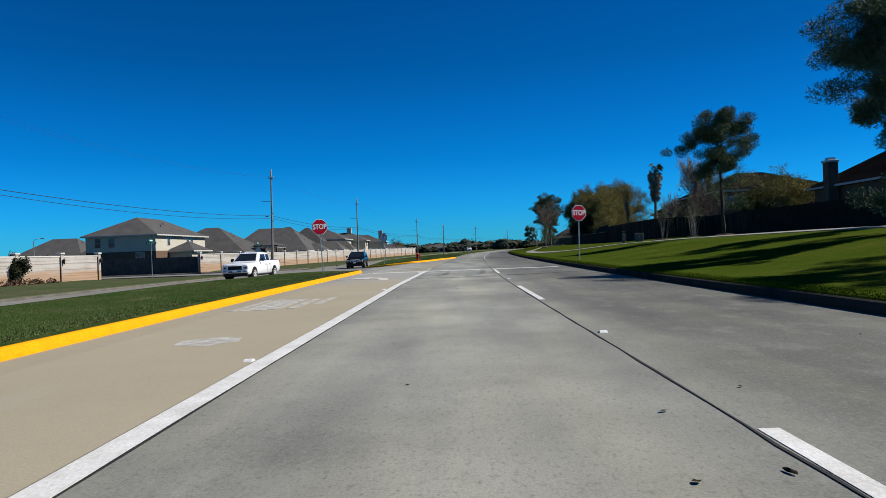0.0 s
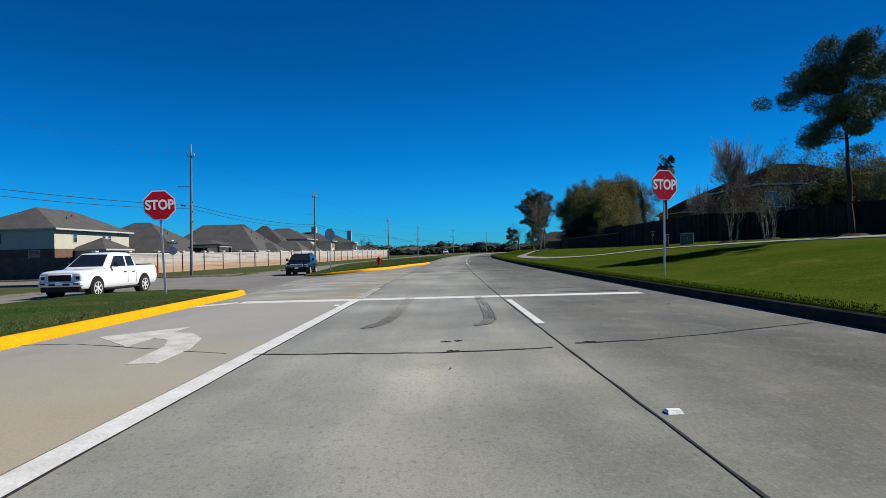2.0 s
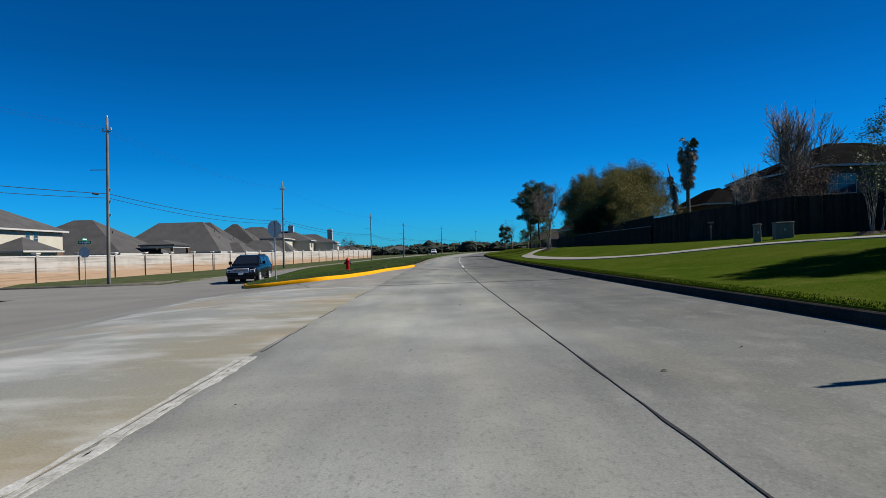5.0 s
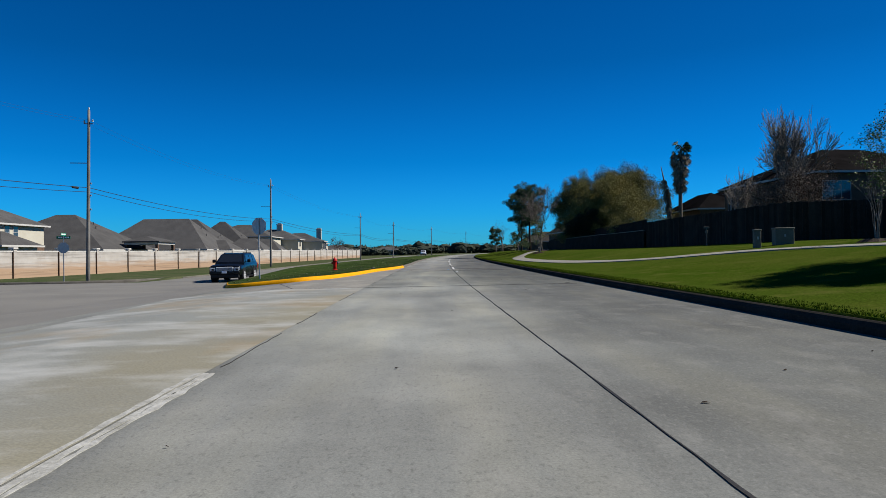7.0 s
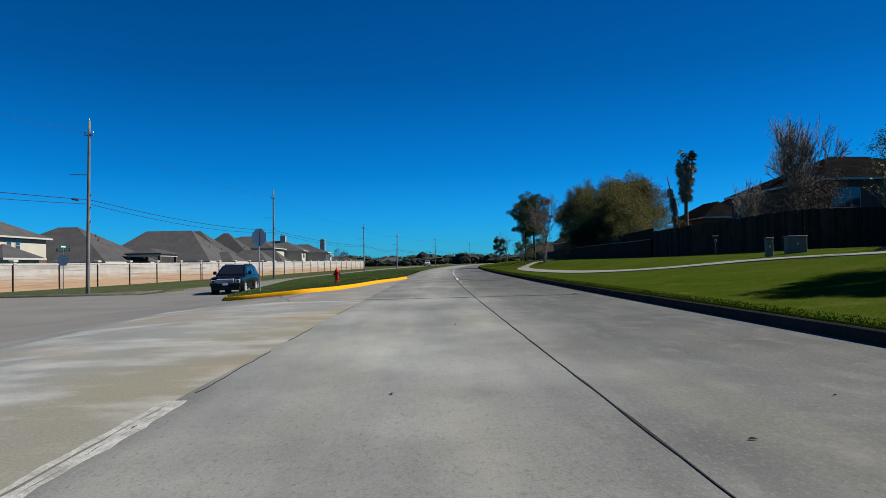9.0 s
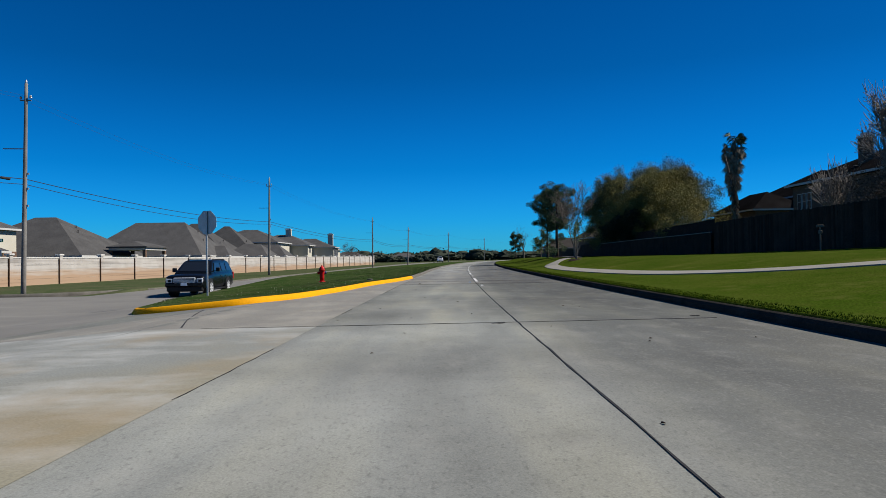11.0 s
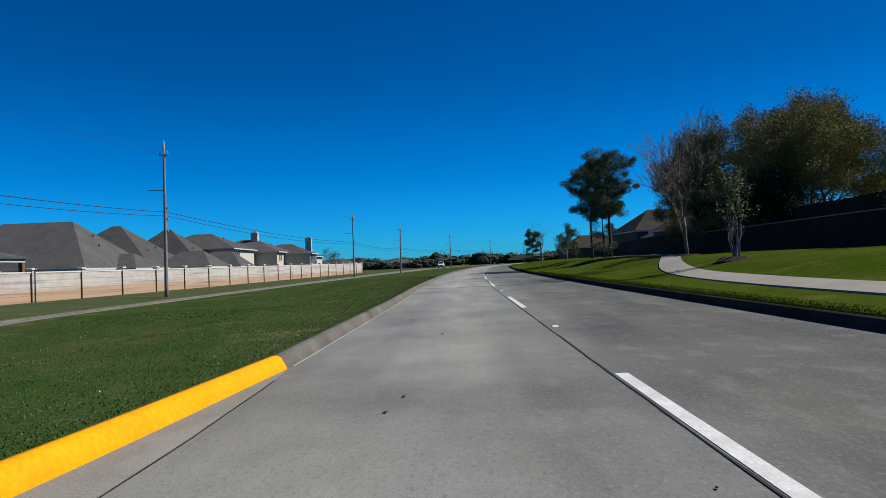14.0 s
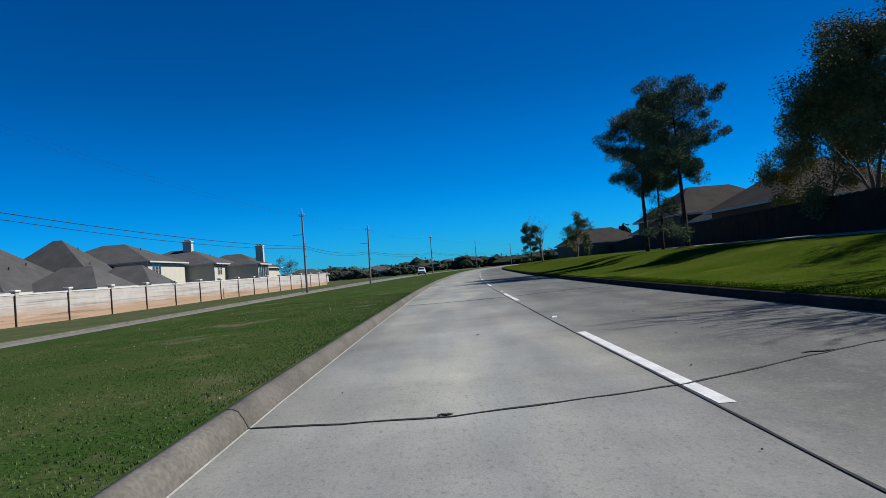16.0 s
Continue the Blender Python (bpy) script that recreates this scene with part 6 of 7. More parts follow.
# a dead palm: a thin trunk with a ragged sleeve of old leaf bases and a bare spike
rnd = random.Random(52)
t = thing("palm_tree", pose(23.4, 85, 1.2), "thin dead palm with a ragged sleeve of leaf bases", "palm tree")
verts, faces = [], []
line = [Vector((-0.06 * k - 0.012 * k * k, 0, -0.3 + 1.05 * k)) for k in range(8)]
tube(verts, faces, line, [0.15, 0.13, 0.12, 0.11, 0.10, 0.09, 0.06, 0.025], 9)
mesh_object("trunk", verts, faces, BARK_GREY, t, smooth=True)
verts, faces = [], []
for k in range(230):
    f = rnd.uniform(2.6, 5.9)
    i = int(f)
    o = line[i].lerp(line[i + 1], f - i)
    az = rnd.uniform(0, 6.28)
    out = Vector((math.cos(az), math.sin(az), 0))
    side = Vector((-out.y, out.x, 0)) * 0.05
    s = rnd.uniform(0.14, 0.34) * (1.2 - 0.15 * abs(f - 4.6))
    n = len(verts)
    verts += [o - side, o + side, o + out * s * 0.8 + Vector((0, 0, -0.12)) + side, o + out * s + Vector((0, 0, -0.5 * s - 0.2)), o + out * s * 0.8 + Vector((0, 0, -0.12)) - side]
    faces.append((n, n + 1, n + 2, n + 3, n + 4))
mesh_object("leaf_sleeve", verts, faces, PALM_DEAD, t, "ragged brown leaf bases")


# distant belt of trees round the bend and behind the houses
def far_belt(name, spots, label):
    """Uneven leafy crowns, each a few dented clumps under a skin of loose leaves."""
    r = np.random.RandomState(5)
    bm = bmesh.new()
    bmesh.ops.create_icosphere(bm, subdivisions=2, radius=1.0)
    ball = np.array([v.co[:] for v in bm.verts])
    tris = np.array([[v.index for v in f.verts] for f in bm.faces])
    bm.free()
    verts, faces, loose = [], [], []
    count = 0
    for x, y, h, w in spots:
        for _ in range(4):
            size = np.array([w * r.uniform(0.35, 0.7), w * r.uniform(0.3, 0.6), h * r.uniform(0.28, 0.45)])
            mid = np.array([x + r.uniform(-0.6, 0.6) * w, y + r.uniform(-0.6, 0.6) * w, h * r.uniform(0.3, 0.6)])
            clump = mid + ball * size * r.uniform(0.72, 1.22, (len(ball), 1))
            verts.append(clump)
            faces.append(tris + count)
            count += len(ball)
            loose.append(mid + ball[r.randint(0, len(ball), 90)] * size * r.uniform(0.95, 1.3, (90, 1)))
    q = np.concatenate(loose)
    n = len(q)
    a = r.normal(size=(n, 3)) * 0.22
    b = np.cross(a, r.normal(size=(n, 3))) * 1.5
    verts.append(np.stack([q - a, q + b, q + a], 1).reshape(-1, 3))
    faces.append(np.arange(3 * n).reshape(-1, 3) + count)
    return tagged(mesh_object(name, np.concatenate(verts).tolist(), np.concatenate(faces).tolist(), FAR_WOODS), label, "trees", kind="stuff")


rnd = random.Random(9)
spots = []
for k in range(230):
    spots.append((rnd.uniform(-260, 330), rnd.uniform(420, 640), rnd.uniform(4.5, 8), rnd.uniform(8, 15)))
for k in range(40):
    spots.append((rnd.uniform(-60, 5), rnd.uniform(300, 370), rnd.uniform(1.6, 3.2), rnd.uniform(2, 5)))
for k in range(40):
    spots.append((rnd.uniform(60, 130), rnd.uniform(200, 380), rnd.uniform(6, 10), rnd.uniform(4, 7)))
far_belt("far_woods", spots, "distant belt of trees beyond the road bend")


# ---- vehicles ----
def loft(bm, stations):
    """stations: (y, [(half width, z), ...] from sill to top centre); mirrored about x = 0 and closed at both ends."""
    rings = []
    for y, side in stations:
        ring = [bm.verts.new((w, y, z)) for w, z in side] + [bm.verts.new((-w, y, z)) for w, z in reversed(side)]
        rings.append(ring)
    n = len(rings[0])
    for a, b in zip(rings, rings[1:]):
        for k in range(n):
            bm.faces.new((a[k], a[(k + 1) % n], b[(k + 1) % n], b[k]))
    bm.faces.new(list(reversed(rings[0])))
    bm.faces.new(rings[-1])
    bmesh.ops.recalc_face_normals(bm, faces=bm.faces)
    return bm


def pane_between(name, a, b, c, d, parent, mat=CAR_GLASS, lift=0.012, label="dark tinted window"):
    """A thin window pane lying on the quad a, b, c, d, lifted along its normal."""
    pts = [Vector(p) for p in (a, b, c, d)]
    nrm = (pts[1] - pts[0]).cross(pts[3] - pts[0]).normalized()
    mid = sum(pts, Vector()) / 4
    outer = [p + (mid - p) * 0.03 + nrm * lift for p in pts]
    inner = [p + (mid - p) * 0.03 - nrm * 0.01 for p in pts]
    f = [(0, 1, 2, 3)] + [(i, i + 4, (i + 1) % 4 + 4, (i + 1) % 4) for i in range(4)]
    return mesh_object(name, outer + inner, f, mat, parent, label)


def wheel(parent, x, y, r, width, spokes):
    s = 1 if x > 0 else -1
    bm = lathe(bmesh.new(), [(r * 0.66, -width / 2), (r * 0.95, -width / 2), (r, -width * 0.32), (r, width * 0.32), (r * 0.95, width / 2), (r * 0.66, width / 2)], 24)
    w = part("wheel", bm, RUBBER, parent, "black tyre")
    w.matrix_basis = pose(x, y, r, 0, 90 * s, 0)
    bm = bmesh.new()
    lathe(bm, [(r * 0.56, width * 0.36), (r * 0.70, width * 0.36), (r * 0.70, width * 0.53), (r * 0.64, width * 0.54), (r * 0.60, width * 0.44)], 24)
    bm.faces.ensure_lookup_table()
    bmesh.ops.delete(bm, geom=[f for f in bm.faces if len(f.verts) > 4], context="FACES_ONLY")
    part("rim", bm, ALLOY, w, "bright alloy rim")
    part("brake_disc", lathe(bmesh.new(), [(r * 0.6, width * 0.36), (r * 0.6, width * 0.40)], 16), BLACK_PLASTIC, w)
    bm = bmesh.new()
    for k in range(spokes):
        m = pose(0, 0, 0, 0, 0, 360 / spokes * k)
        bmesh.ops.create_cube(bm, size=1.0, matrix=m @ Matrix.LocRotScale((r * 0.36, 0, width * 0.49), None, (r * 0.56, r * 0.17, 0.025)))
    bmesh.ops.create_cone(bm, cap_ends=True, segments=10, radius1=r * 0.2, radius2=r * 0.14, depth=0.05, matrix=Matrix.Translation((0, 0, width * 0.51)))
    part("spokes", bm, ALLOY, w)
    return w


def soft_part(name, bm, mat, parent, angle=38):
    """A mesh shaded smooth but for its sharp creases."""
    ob = part(name, bm, mat, parent, smooth=True)
    ob.data.set_sharp_from_angle(angle=radians(angle))
    return ob


def vehicle(name, m, label, category, paint, long, wide, tall, axle_f, axle_r, r, hood, belt, rail, cab, roof, pickup, spokes):
    """A car that faces -y. cab: y of windscreen base, roof front, roof rear, rear base; roof: half width at the roof."""
    v = thing(name, m, label, category, "vehicles")
    h, w = long / 2, wide / 2
    def side(top, k=1.0, sill=0.40):
        return [(w * 0.91 * k, sill), (w * 0.975 * k, sill + 0.1), (w * k, 0.80), (w * 0.995 * k, top - 0.26), (w * 0.975 * k, top - 0.12), (w * 0.935 * k, top - 0.045), (w * 0.84 * k, top - 0.005), (w * 0.5 * k, top + 0.02), (w * 0.15 * k, top + 0.025)]
    tops = [(-h, hood - 0.14, 0.90, 0.46), (-h + 0.03, hood - 0.07, 0.945, 0.45), (-h + 0.12, hood - 0.02, 0.98, 0.44), (-h + 0.4, hood + 0.02, 0.995, 0.42), (-h + 0.9, hood + 0.045, 1.0, 0.4), (cab[0] - 0.05, hood + 0.075, 1.0, 0.4), (cab[0] + 0.25, belt, 1.0, 0.4)]
    if pickup:
        tops += [(cab[3] - 0.01, belt, 1.0, 0.4), (cab[3] + 0.01, belt - 0.02, 0.995, 0.4), (cab[3] + 0.06, rail, 1.0, 0.4), (h - 0.1, rail, 1.0, 0.45), (h, rail - 0.03, 0.975, 0.5)]
    else:
        tops += [(cab[3] - 0.25, belt, 1.0, 0.4), (h - 0.1, belt - 0.02, 0.985, 0.45), (h, belt - 0.1, 0.93, 0.5)]
    soft_part("body", loft(bmesh.new(), [(y, side(t, k, s)) for y, t, k, s in tops]), paint, v)
    bw, rw = w * 0.945, roof
    z0, z1 = belt - 0.04, tall
    def pillar(y, top, lo, hi):
        return (y, [(bw, z0 - 0.12), (bw * 0.985, z0), (lo, top - 0.09 * (top > z0 + 0.2)), (hi * 0.94, top - 0.03 * (top > z0 + 0.2)), (hi * 0.86, top), (hi * 0.3, top + 0.015 * (top > z0 + 0.2))])
    mid = (cab[1] + cab[2]) / 2
    st = [pillar(cab[0], z0 + 0.008, bw * 0.97, bw * 1.02), pillar(cab[1], z1 - 0.03, rw + 0.035, rw), pillar(cab[1] + 0.3, z1, rw + 0.045, rw), pillar(mid, z1 + 0.015, rw + 0.05, rw), pillar(cab[2] - 0.2, z1, rw + 0.045, rw), pillar(cab[2], z1 - 0.03, rw + 0.035, rw), pillar(cab[3], z0 + 0.008, bw * 0.97, bw * 1.02)]
    soft_part("cab", loft(bmesh.new(), st), paint, v, 30)
    def on_line(y0, y1, t):
        return y0 + (y1 - y0) * t, z0 + 0.008 + (z1 - 0.03 - z0 - 0.008) * t, (bw * 1.02 * (1 - t) + rw * t) * 0.86
    def slanted(nm, y0, y1, lo, hi, s):
        (ya, za, xa), (yb, zb, xb) = on_line(y0, y1, lo), on_line(y0, y1, hi)
        pane_between(nm, (-xa * s, ya, za), (xa * s, ya, za), (xb * s, yb, zb), (-xb * s, yb, zb), v, lift=0.016)
    slanted("windscreen", cab[0], cab[1], 0.10, 0.92, 1)
    slanted("rear_window", cab[3], cab[2], 0.25, 0.85, -1)
    def skin(z):
        return bw * 0.985 + (rw + 0.045 - bw * 0.985) * (z - z0) / (z1 - 0.09 - z0) + 0.004
    split = mid + (0.12 if pickup else -0.42)
    spans = [(cab[0] + 0.42, split - 0.06), (split + 0.06, cab[2] + (0.0 if pickup else -0.98))]
    if not pickup:
        spans.append((cab[2] - 0.86, cab[2] + 0.02))
    for s in (1, -1):
        for k, (a, b) in enumerate(spans):
            ta, tb = max(a, cab[1] + 0.1), min(b, cab[2] - 0.06)
            zl, zh = z0 + 0.06, z1 - 0.15
            q = [(s * skin(zl), a, zl), (s * skin(zl), b, zl), (s * skin(zh), tb, zh), (s * skin(zh), ta, zh)]
            pane_between("side_window", *(q if s > 0 else q[::-1]), v, lift=0.02)
        for k, (a, b) in enumerate(spans[:2]):
            part("door_handle", boxed(s * w - 0.02, s * w + 0.02, b - 0.30, b - 0.1, belt - 0.27, belt - 0.22, bevel=0.01), BLACK_PLASTIC, v)
            part("door_seam", boxed(s * w - 0.006, s * w + 0.003, b + 0.05, b + 0.06, 0.55, belt - 0.27), BLACK_PLASTIC, v)
        mx = s * (w + 0.13)
        part("side_mirror", boxed(mx - 0.11, mx + 0.11, cab[0] + 0.46, cab[0] + 0.58, belt + 0.0, belt + 0.22, bevel=0.03), BLACK_PLASTIC, v)
        part("mirror_arm", boxed(min(s * w * 0.93, mx), max(s * w * 0.93, mx), cab[0] + 0.5, cab[0] + 0.55, belt + 0.01, belt + 0.06), BLACK_PLASTIC, v)
        lamp = part("headlight", boxed(s * w * 0.745 - 0.17, s * w * 0.745 + 0.17, -h - 0.02, -h + 0.3, hood - 0.40, hood - 0.15, bevel=0.035), LAMP_GLASS, v, "clear headlight")
        part("reflector", boxed(s * w * 0.745 - 0.06, s * w * 0.745 + 0.09, -h - 0.026, -h - 0.015, hood - 0.34, hood - 0.22), BLACK_PLASTIC, lamp)
        part("fog_lamp", boxed(s * w * 0.72 - 0.13, s * w * 0.72 + 0.13, -h - 0.085, -h + 0.05, 0.60, 0.70, bevel=0.02), BLACK_PLASTIC, v)
        part("tail_lamp", boxed(s * w * 0.93 - 0.09, s * w * 0.93 + 0.06, h - 0.12, h + 0.012, (rail if pickup else belt) - 0.47, (rail if pickup else belt) - 0.07, bevel=0.015), TAIL_RED, v, "red tail lamp")
        part("running_board", boxed(s * (w - 0.06) - 0.09, s * (w - 0.06) + 0.09, axle_f + 0.55, axle_r - 0.55, 0.32, 0.385, bevel=0.02), BLACK_PLASTIC, v)
        for y in (axle_f, axle_r):
            well = part("wheel_well", lathe(bmesh.new(), [(r * 1.16, -0.3), (r * 1.16, 0.008)], 28), BLACK_PLASTIC, v, "dark wheel well")
            well.matrix_basis = pose(s * w, y, r + 0.06, 0, 90 * s, 0)
            wheel(v, s * (w - 0.10), y, r, 0.27, spokes)
    front = part("grille_frame", boxed(-w * 0.54, w * 0.54, -h - 0.035, -h + 0.1, hood - 0.44, hood - 0.11, bevel=0.03), paint if pickup else ALLOY, v, "wide front grille")
    part("grille", boxed(-w * 0.49, w * 0.49, -h - 0.042, -h - 0.03, hood - 0.41, hood - 0.15), BLACK_PLASTIC, front)
    for k in range(4):
        z = hood - 0.385 + 0.06 * k
        part("grille_bar", boxed(-w * 0.48, w * 0.48, -h - 0.055, -h - 0.041, z, z + (0.012 if pickup else 0.026)), BLACK_PLASTIC if pickup else ALLOY, front)
    part("front_bumper", boxed(-w * 0.95, w * 0.95, -h - 0.08, -h + 0.3, 0.54, 0.75, bevel=0.05), paint, v)
    part("bumper_slot", boxed(-w * 0.45, w * 0.45, -h - 0.086, -h - 0.07, 0.58, 0.66), BLACK_PLASTIC, v)
    part("lower_valance", boxed(-w * 0.88, w * 0.88, -h - 0.02, -h + 0.3, 0.30, 0.545, bevel=0.04), BLACK_PLASTIC, v)
    part("number_plate", boxed(-0.16, 0.16, -h - 0.1, -h - 0.085, 0.60, 0.74), SIGN_WHITE, v, "plain white number plate")
    part("rear_bumper", boxed(-w * 0.93, w * 0.93, h - 0.2, h + 0.1, 0.5, 0.7, bevel=0.04), CHROME if pickup else paint, v)
    part("underbody", boxed(-w * 0.8, w * 0.8, -h + 0.4, h - 0.3, 0.27, 0.42), BLACK_PLASTIC, v)
    if pickup:
        part("bed_cover", boxed(-w * 0.8, w * 0.8, cab[3] + 0.12, h - 0.14, rail + 0.028, rail + 0.045), BLACK_PLASTIC, v, "black bed cover")
    else:
        for s in (1, -1):
            part("roof_rail", boxed(s * rw * 0.86 - 0.022, s * rw * 0.86 + 0.022, cab[1] + 0.35, cab[2] - 0.2, z1 - 0.005, z1 + 0.055, bevel=0.01), BLACK_PLASTIC, v)
    return v


truck = vehicle("pickup_truck", pose(-15.2, 46.6, far_z(46.6) + 0.003, 0, 0, -5), "white crew-cab pickup truck with a dark grille", "pickup truck", CAR_WHITE, 5.9, 2.03, 1.95, -2.0, 1.75, 0.41, 1.17, 1.30, 1.34, (-1.35, -0.52, 1.0, 1.2), 0.72, True, 6)
vehicle("suv", pose(-11.85, 75.0, far_z(75.0) + 0.003, 0, 0, 2), "black full-size sport utility vehicle with bright wheels", "car", CAR_BLACK, 5.5, 2.04, 1.90, -1.75, 1.45, 0.41, 1.12, 1.27, 1.2, (-1.4, -0.6, 2.3, 2.68), 0.74, False, 7)
far_car = copy_thing(truck, pose(lane(262) - 19, 262, far_z(262) + 0.003, 0, 0, 0))
tagged(far_car, "distant white pickup on the opposite carriageway")


# ---- street furniture ----
def name_sign(x, y, z, with_stop):
    s = thing("street_name_sign", pose(x, y, z, 0, 0, 8), "green street name blades on a steel post", "street sign", "street signs")
    part("post", boxed(-0.025, 0.025, -0.025, 0.025, -0.3, 3.2), GALVANISED, s)
    for h, turn in ((2.98, 0), (3.2, 90)):
        blade = part("blade", boxed(-0.45, 0.45, -0.006, 0.006, 0, 0.2, bevel=0.002), SIGN_GREEN, s, "green name blade")
        blade.matrix_basis = pose(0, 0, h, 0, 0, turn)
        for k in range(5):
            part("name_bar", boxed(-0.34 + 0.15 * k, -0.24 + 0.15 * k, -0.009, 0.009, 0.06, 0.15), SIGN_WHITE, blade)
    if with_stop:
        bm = octagon(bmesh.new(), 0.4, -0.03, 0.006)
        bmesh.ops.translate(bm, verts=bm.verts, vec=(0, 0, 2.35))
        part("sign_back", bm, GALVANISED, s, "bare octagonal sign back")
    return s


name_sign(-24.2, 76.6, land_z(-24.2 - lane(76.6), 76.6) - 0.05, True)
name_sign(-27.3, 56, land_z(-27.3 - lane(56), 56), False)


def utility_cabinet(x, y, w, d, h, label, mat=UTILITY_GREY):
    z = on_land(x, y)
    c = thing("utility_cabinet", pose(x, y, z, 0, 0, -12), label, "utility box", "utility boxes")
    part("body", boxed(-w / 2, w / 2, -d / 2, d / 2, -0.1, h * 0.9, bevel=0.02), mat, c)
    part("lid", boxed(-w / 2 - 0.02, w / 2 + 0.02, -d / 2 - 0.02, d / 2 + 0.02, h * 0.9, h, bevel=0.02), mat, c)
    part("latch", boxed(-0.03, 0.03, -d / 2 - 0.03, -d / 2, h * 0.45, h * 0.6), GALVANISED, c)


utility_cabinet(14.7, 56.1, 0.26, 0.26, 0.78, "slim beige utility pedestal on the lawn")
utility_cabinet(16.3, 56.9, 0.74, 0.5, 0.72, "low grey-green utility cabinet on the lawn")
v = thing("standpipe", pose(17.3, 66, on_land(17.3, 66)), "thin standpipe with a cross handle by the fence", "standpipe")
part("pipe", lathe(bmesh.new(), [(0.03, -0.2), (0.03, 1.0)], 8), UTILITY_GREY, v)
part("handle", boxed(-0.16, 0.16, -0.03, 0.03, 0.98, 1.08, bevel=0.01), UTILITY_GREY, v)
part("valve", boxed(-0.06, 0.06, -0.06, 0.06, 0.7, 0.86, bevel=0.02), UTILITY_GREY, v)

# low concrete valve collar in the bare patch by the kerb
v = thing("valve_collar", pose(-1.95, 68.3, max(0.145, land_z(-1.95 - lane(68.3), 68.3)) - 0.01), "low grey concrete valve collar in the grass", "valve box")
part("ring", lathe(bmesh.new(), [(0.13, -0.1), (0.13, 0.05), (0.115, 0.07), (0.08, 0.065)], 16), KERB, v)
part("lid", lathe(bmesh.new(), [(0.078, 0.02), (0.078, 0.055), (0.05, 0.06)], 14), BLACK_PLASTIC, v, "dark iron lid")

# street lamp behind the near wall
v = thing("street_lamp", pose(-61, 90, B), "grey street lamp with a curved arm behind the wall", "street lamp")
verts, faces = [], []
tube(verts, faces, [Vector((0, 0, -0.3)), Vector((0, 0, 2.5)), Vector((0, 0, 5.0)), Vector((0.3, 0, 5.4)), Vector((1.2, 0, 5.5))], [0.08, 0.07, 0.05, 0.04, 0.035], 8)
mesh_object("pole", verts, faces, GALVANISED, v, smooth=True)
part("lamp_head", boxed(1.1, 1.7, -0.12, 0.12, 5.42, 5.56, bevel=0.03), GALVANISED, v)

# mulch round the trees
for x, y, rr in ((12.6, 90.2, 0.8), (16.8, 52, 0.7), (19.6, 53, 0.7), (15.2, 21.0, 0.8), (18.6, 44.5, 0.9), (14.8, 99.9, 0.8), (18.8, 127.6, 0.8)):
    bm = bmesh.new()
    rnd = random.Random(int(x * 10))
    rim = [bm.verts.new((rr * rnd.uniform(0.8, 1.15) * math.cos(t), rr * rnd.uniform(0.8, 1.15) * math.sin(t), -0.08)) for t in np.linspace(0, 5.9, 14)]
    mid = [bm.verts.new((v.co.x * 0.6, v.co.y * 0.6, 0.06 + rnd.uniform(0, 0.04))) for v in rim]
    for i in range(14):
        bm.faces.new((rim[i], rim[(i + 1) % 14], mid[(i + 1) % 14], mid[i]))
    bm.faces.new(mid)
    ob = part("mulch_ring", bm, MULCH)
    ob.matrix_world = pose(x, y, on_land(x, y))
    tagged(ob, "low ring of dark mulch round a trunk", "mulch", "mulch rings")

# clipped reddish hedge before the near wall
rnd = random.Random(3)
verts, faces = leaf_cloud(rnd, [(Vector((rnd.uniform(-0.5, 0.5), rnd.uniform(-4, 4), rnd.uniform(0.0, 0.5))), None) for _ in range(260)], 12, 0.12, 0.06)
v = thing("hedge", pose(-32.3, 46, -0.55), "low clipped red-brown hedge before the wall", "hedge")
mesh_object("foliage", verts, faces, RED_LEAF, v)
verts, faces = [], []
for k in range(16):
    p = Vector((rnd.uniform(-0.3, 0.3), -3.8 + 0.5 * k, -0.1))
    tube(verts, faces, [p, p + Vector((0, 0, 0.5))], [0.02, 0.01], 4)
mesh_object("stems", verts, faces, BARK_GREY, v)


# ---- grass blades near the road ----
def blades(name, count, place, tall, mat, seed, label):
    """Tufts of three blades each, bent outward."""
    r = np.random.RandomState(seed)
    base = np.array([place(r) for _ in range(count)])
    base = np.repeat(base, 3, axis=0)
    n = len(base)
    az = r.uniform(0, 6.283, n)
    h = tall * r.uniform(0.5, 1.3, n)
    b = 0.004 + 0.005 * r.rand(n)
    lx, ly = np.cos(az), np.sin(az)
    root = base + np.stack([lx * 0.02, ly * 0.02, np.full(n, -0.01)], -1)
    wide = np.stack([-ly * b, lx * b, np.zeros(n)], -1)
    tip = base + np.stack([lx * h * 0.7, ly * h * 0.7, h], -1)
    verts = np.stack([root - wide, root + wide, tip], 1).reshape(-1, 3)
    faces = np.arange(3 * n).reshape(-1, 3).tolist()
    return tagged(mesh_object(name, verts.tolist(), faces, mat), label, "grass", kind="stuff")


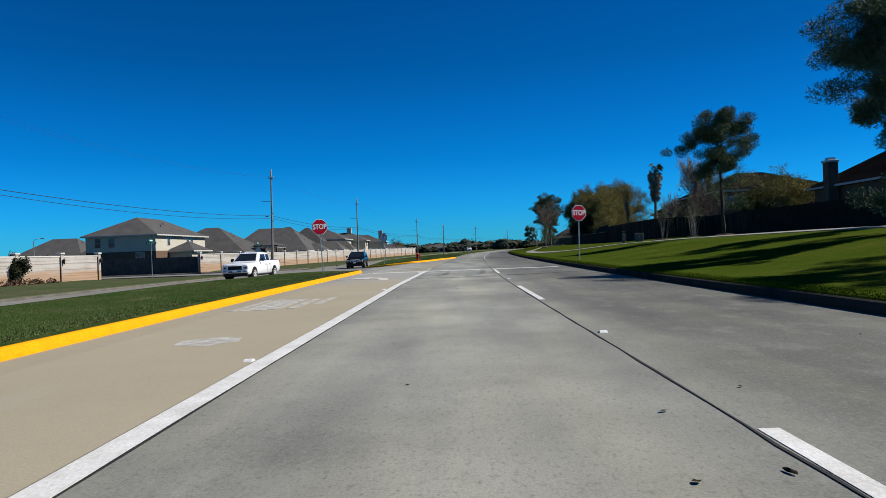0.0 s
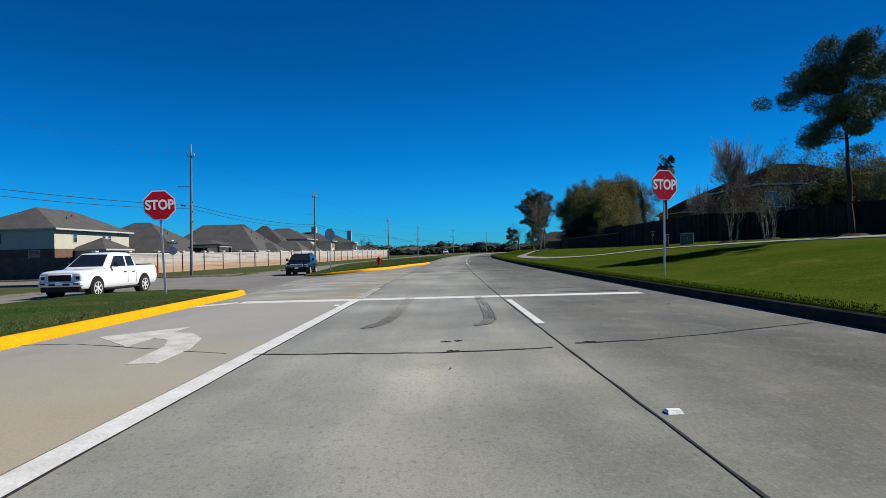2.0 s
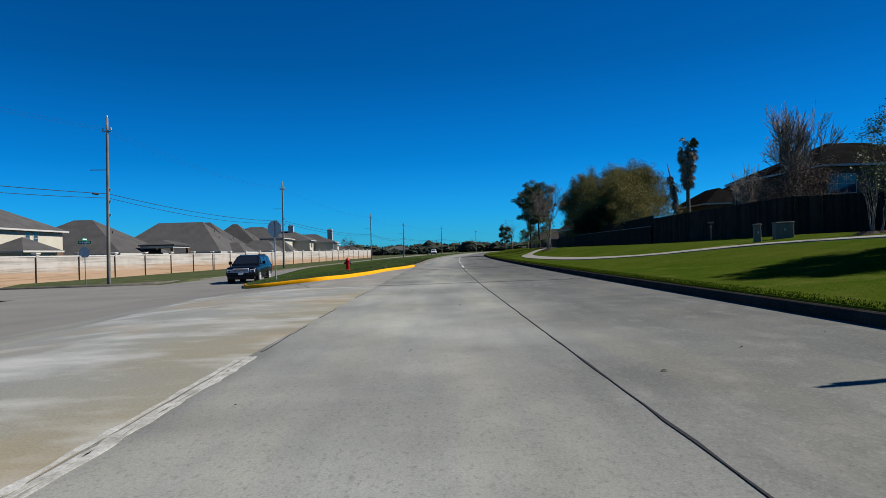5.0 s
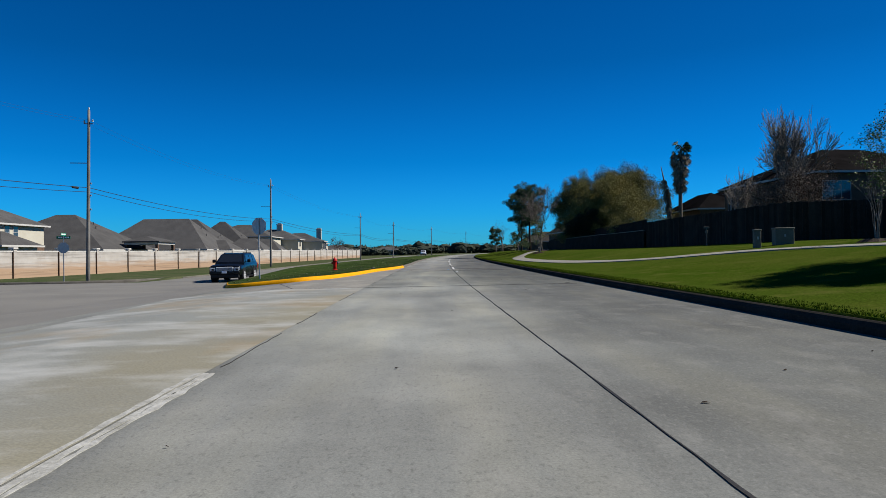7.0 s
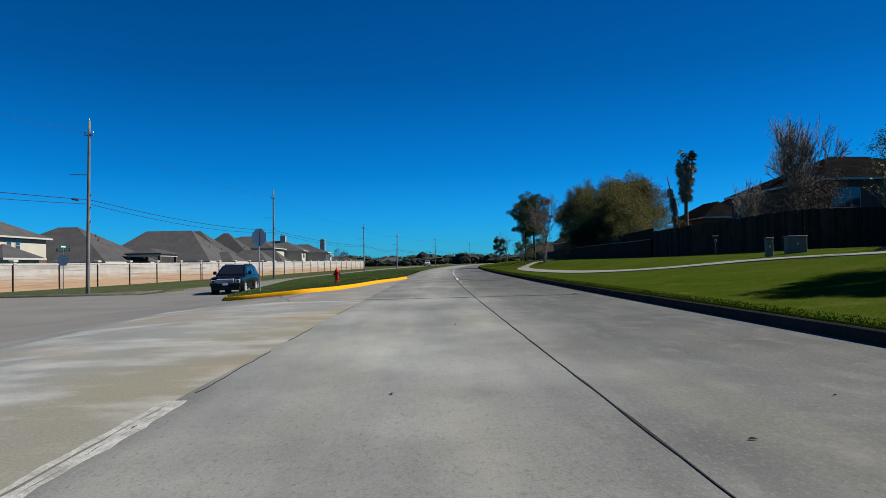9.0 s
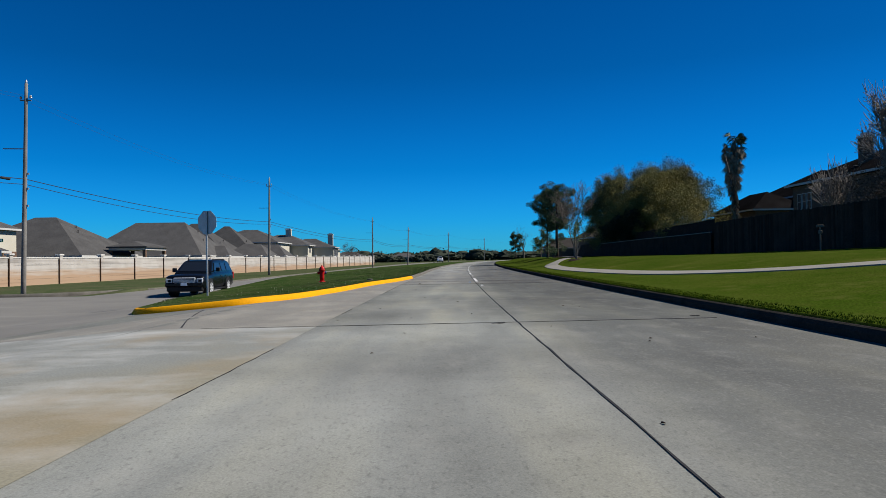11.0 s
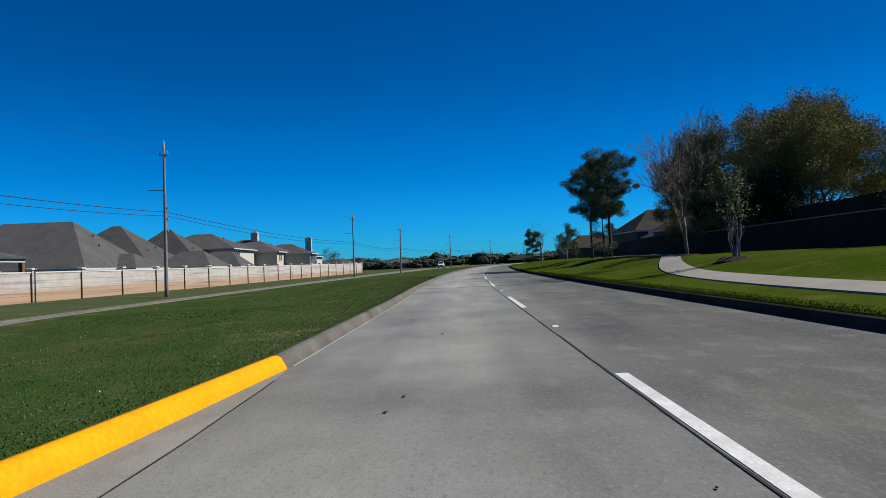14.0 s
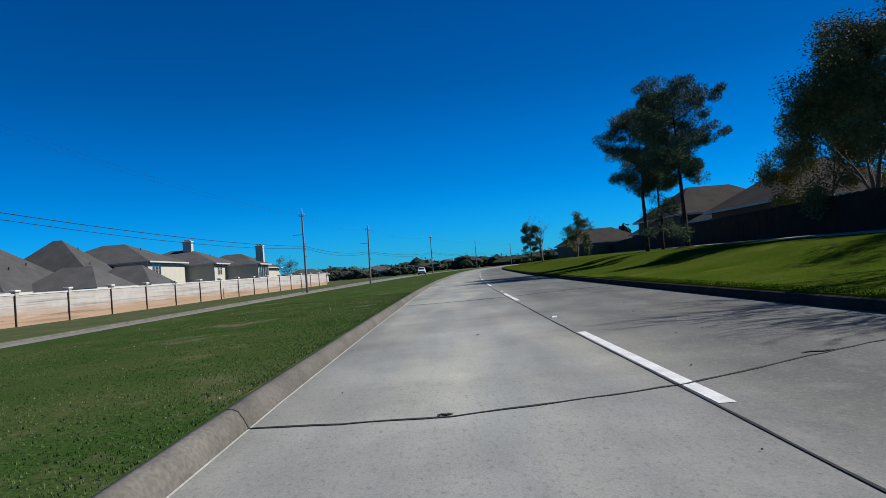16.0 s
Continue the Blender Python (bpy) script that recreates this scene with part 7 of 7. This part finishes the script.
ISLAND_BLADE = material("island_grass_blades", (0.044, 0.090, 0.022), 0.9, spread=0.3, size=0.45, fine=6, bump=0, tint=(0.100, 0.108, 0.050), island=0.35, spec=0.0)
BLADE = material("grass_blades", (0.055, 0.095, 0.004), 0.9, spread=0.3, size=0.35, fine=6, bump=0, tint=(0.085, 0.105, 0.008), island=0.3, spec=0.0)


def left_place(r):
    y = 57 + 60 * r.rand() ** 1.1
    edge = two(y, TWO_R) - 0.2
    u = -(r.rand() ** 1.7) * min(6.5, edge - two(y, TWO_L) - 0.35)
    x = edge + u
    uu = x - lane(y)
    low = road_z(uu, y) + 0.145
    return x, y, max(low, land_z(uu, y)) if u < -0.6 else low


def right_place(r):
    y = 2 + 112 * r.rand()
    u = 3.97 + (r.rand() ** 1.8) * 0.4
    return lane(y) + u, y, land_z(u, y)


def near_place(r):
    y = 2 + 33 * r.rand()
    x = -5.5 - (r.rand() ** 1.5) * 5
    uu = x - lane(y)
    return x, y, max(road_z(uu, y) + 0.145, land_z(uu, y))


blades("grass_blades", 62000, left_place, 0.016, ISLAND_BLADE, 1, "short grass blades on the island beside the kerb")
blades("grass_blades", 24000, right_place, 0.030, BLADE, 2, "short grass blades on the verge beside the kerb")
blades("grass_blades", 26000, near_place, 0.020, ISLAND_BLADE, 3, "short grass blades on the near island")


# clover heads and pale dry stalks in the island lawn
def clover(count, seed):
    r = np.random.RandomState(seed)
    verts, faces = [], []
    for k in range(count):
        x, y, z = left_place(r)
        s, h = 0.006 + 0.007 * r.rand(), 0.03 + 0.03 * r.rand()
        n = len(verts)
        verts += [(x - s, y, z + h), (x, y - s, z + h), (x + s, y, z + h), (x, y + s, z + h), (x, y, z + h + s), (x, y, z + h - s)]
        faces += [(n + a, n + (a + 1) % 4, n + 4) for a in range(4)] + [(n + (a + 1) % 4, n + a, n + 5) for a in range(4)]
        m = len(verts)
        verts += [(x - 0.002, y, z - 0.01), (x + 0.002, y, z - 0.01), (x, y, z + h)]
        faces.append((m, m + 1, m + 2))
    return tagged(mesh_object("clover_heads", verts, faces, CLOVER), "small white clover heads in the grass", "flowers", kind="stuff")


CLOVER = material("clover_white", (0.42, 0.42, 0.36), 0.8, spread=0.2, size=5, bump=0, tint=(0.28, 0.3, 0.16))
clover(260, 8)
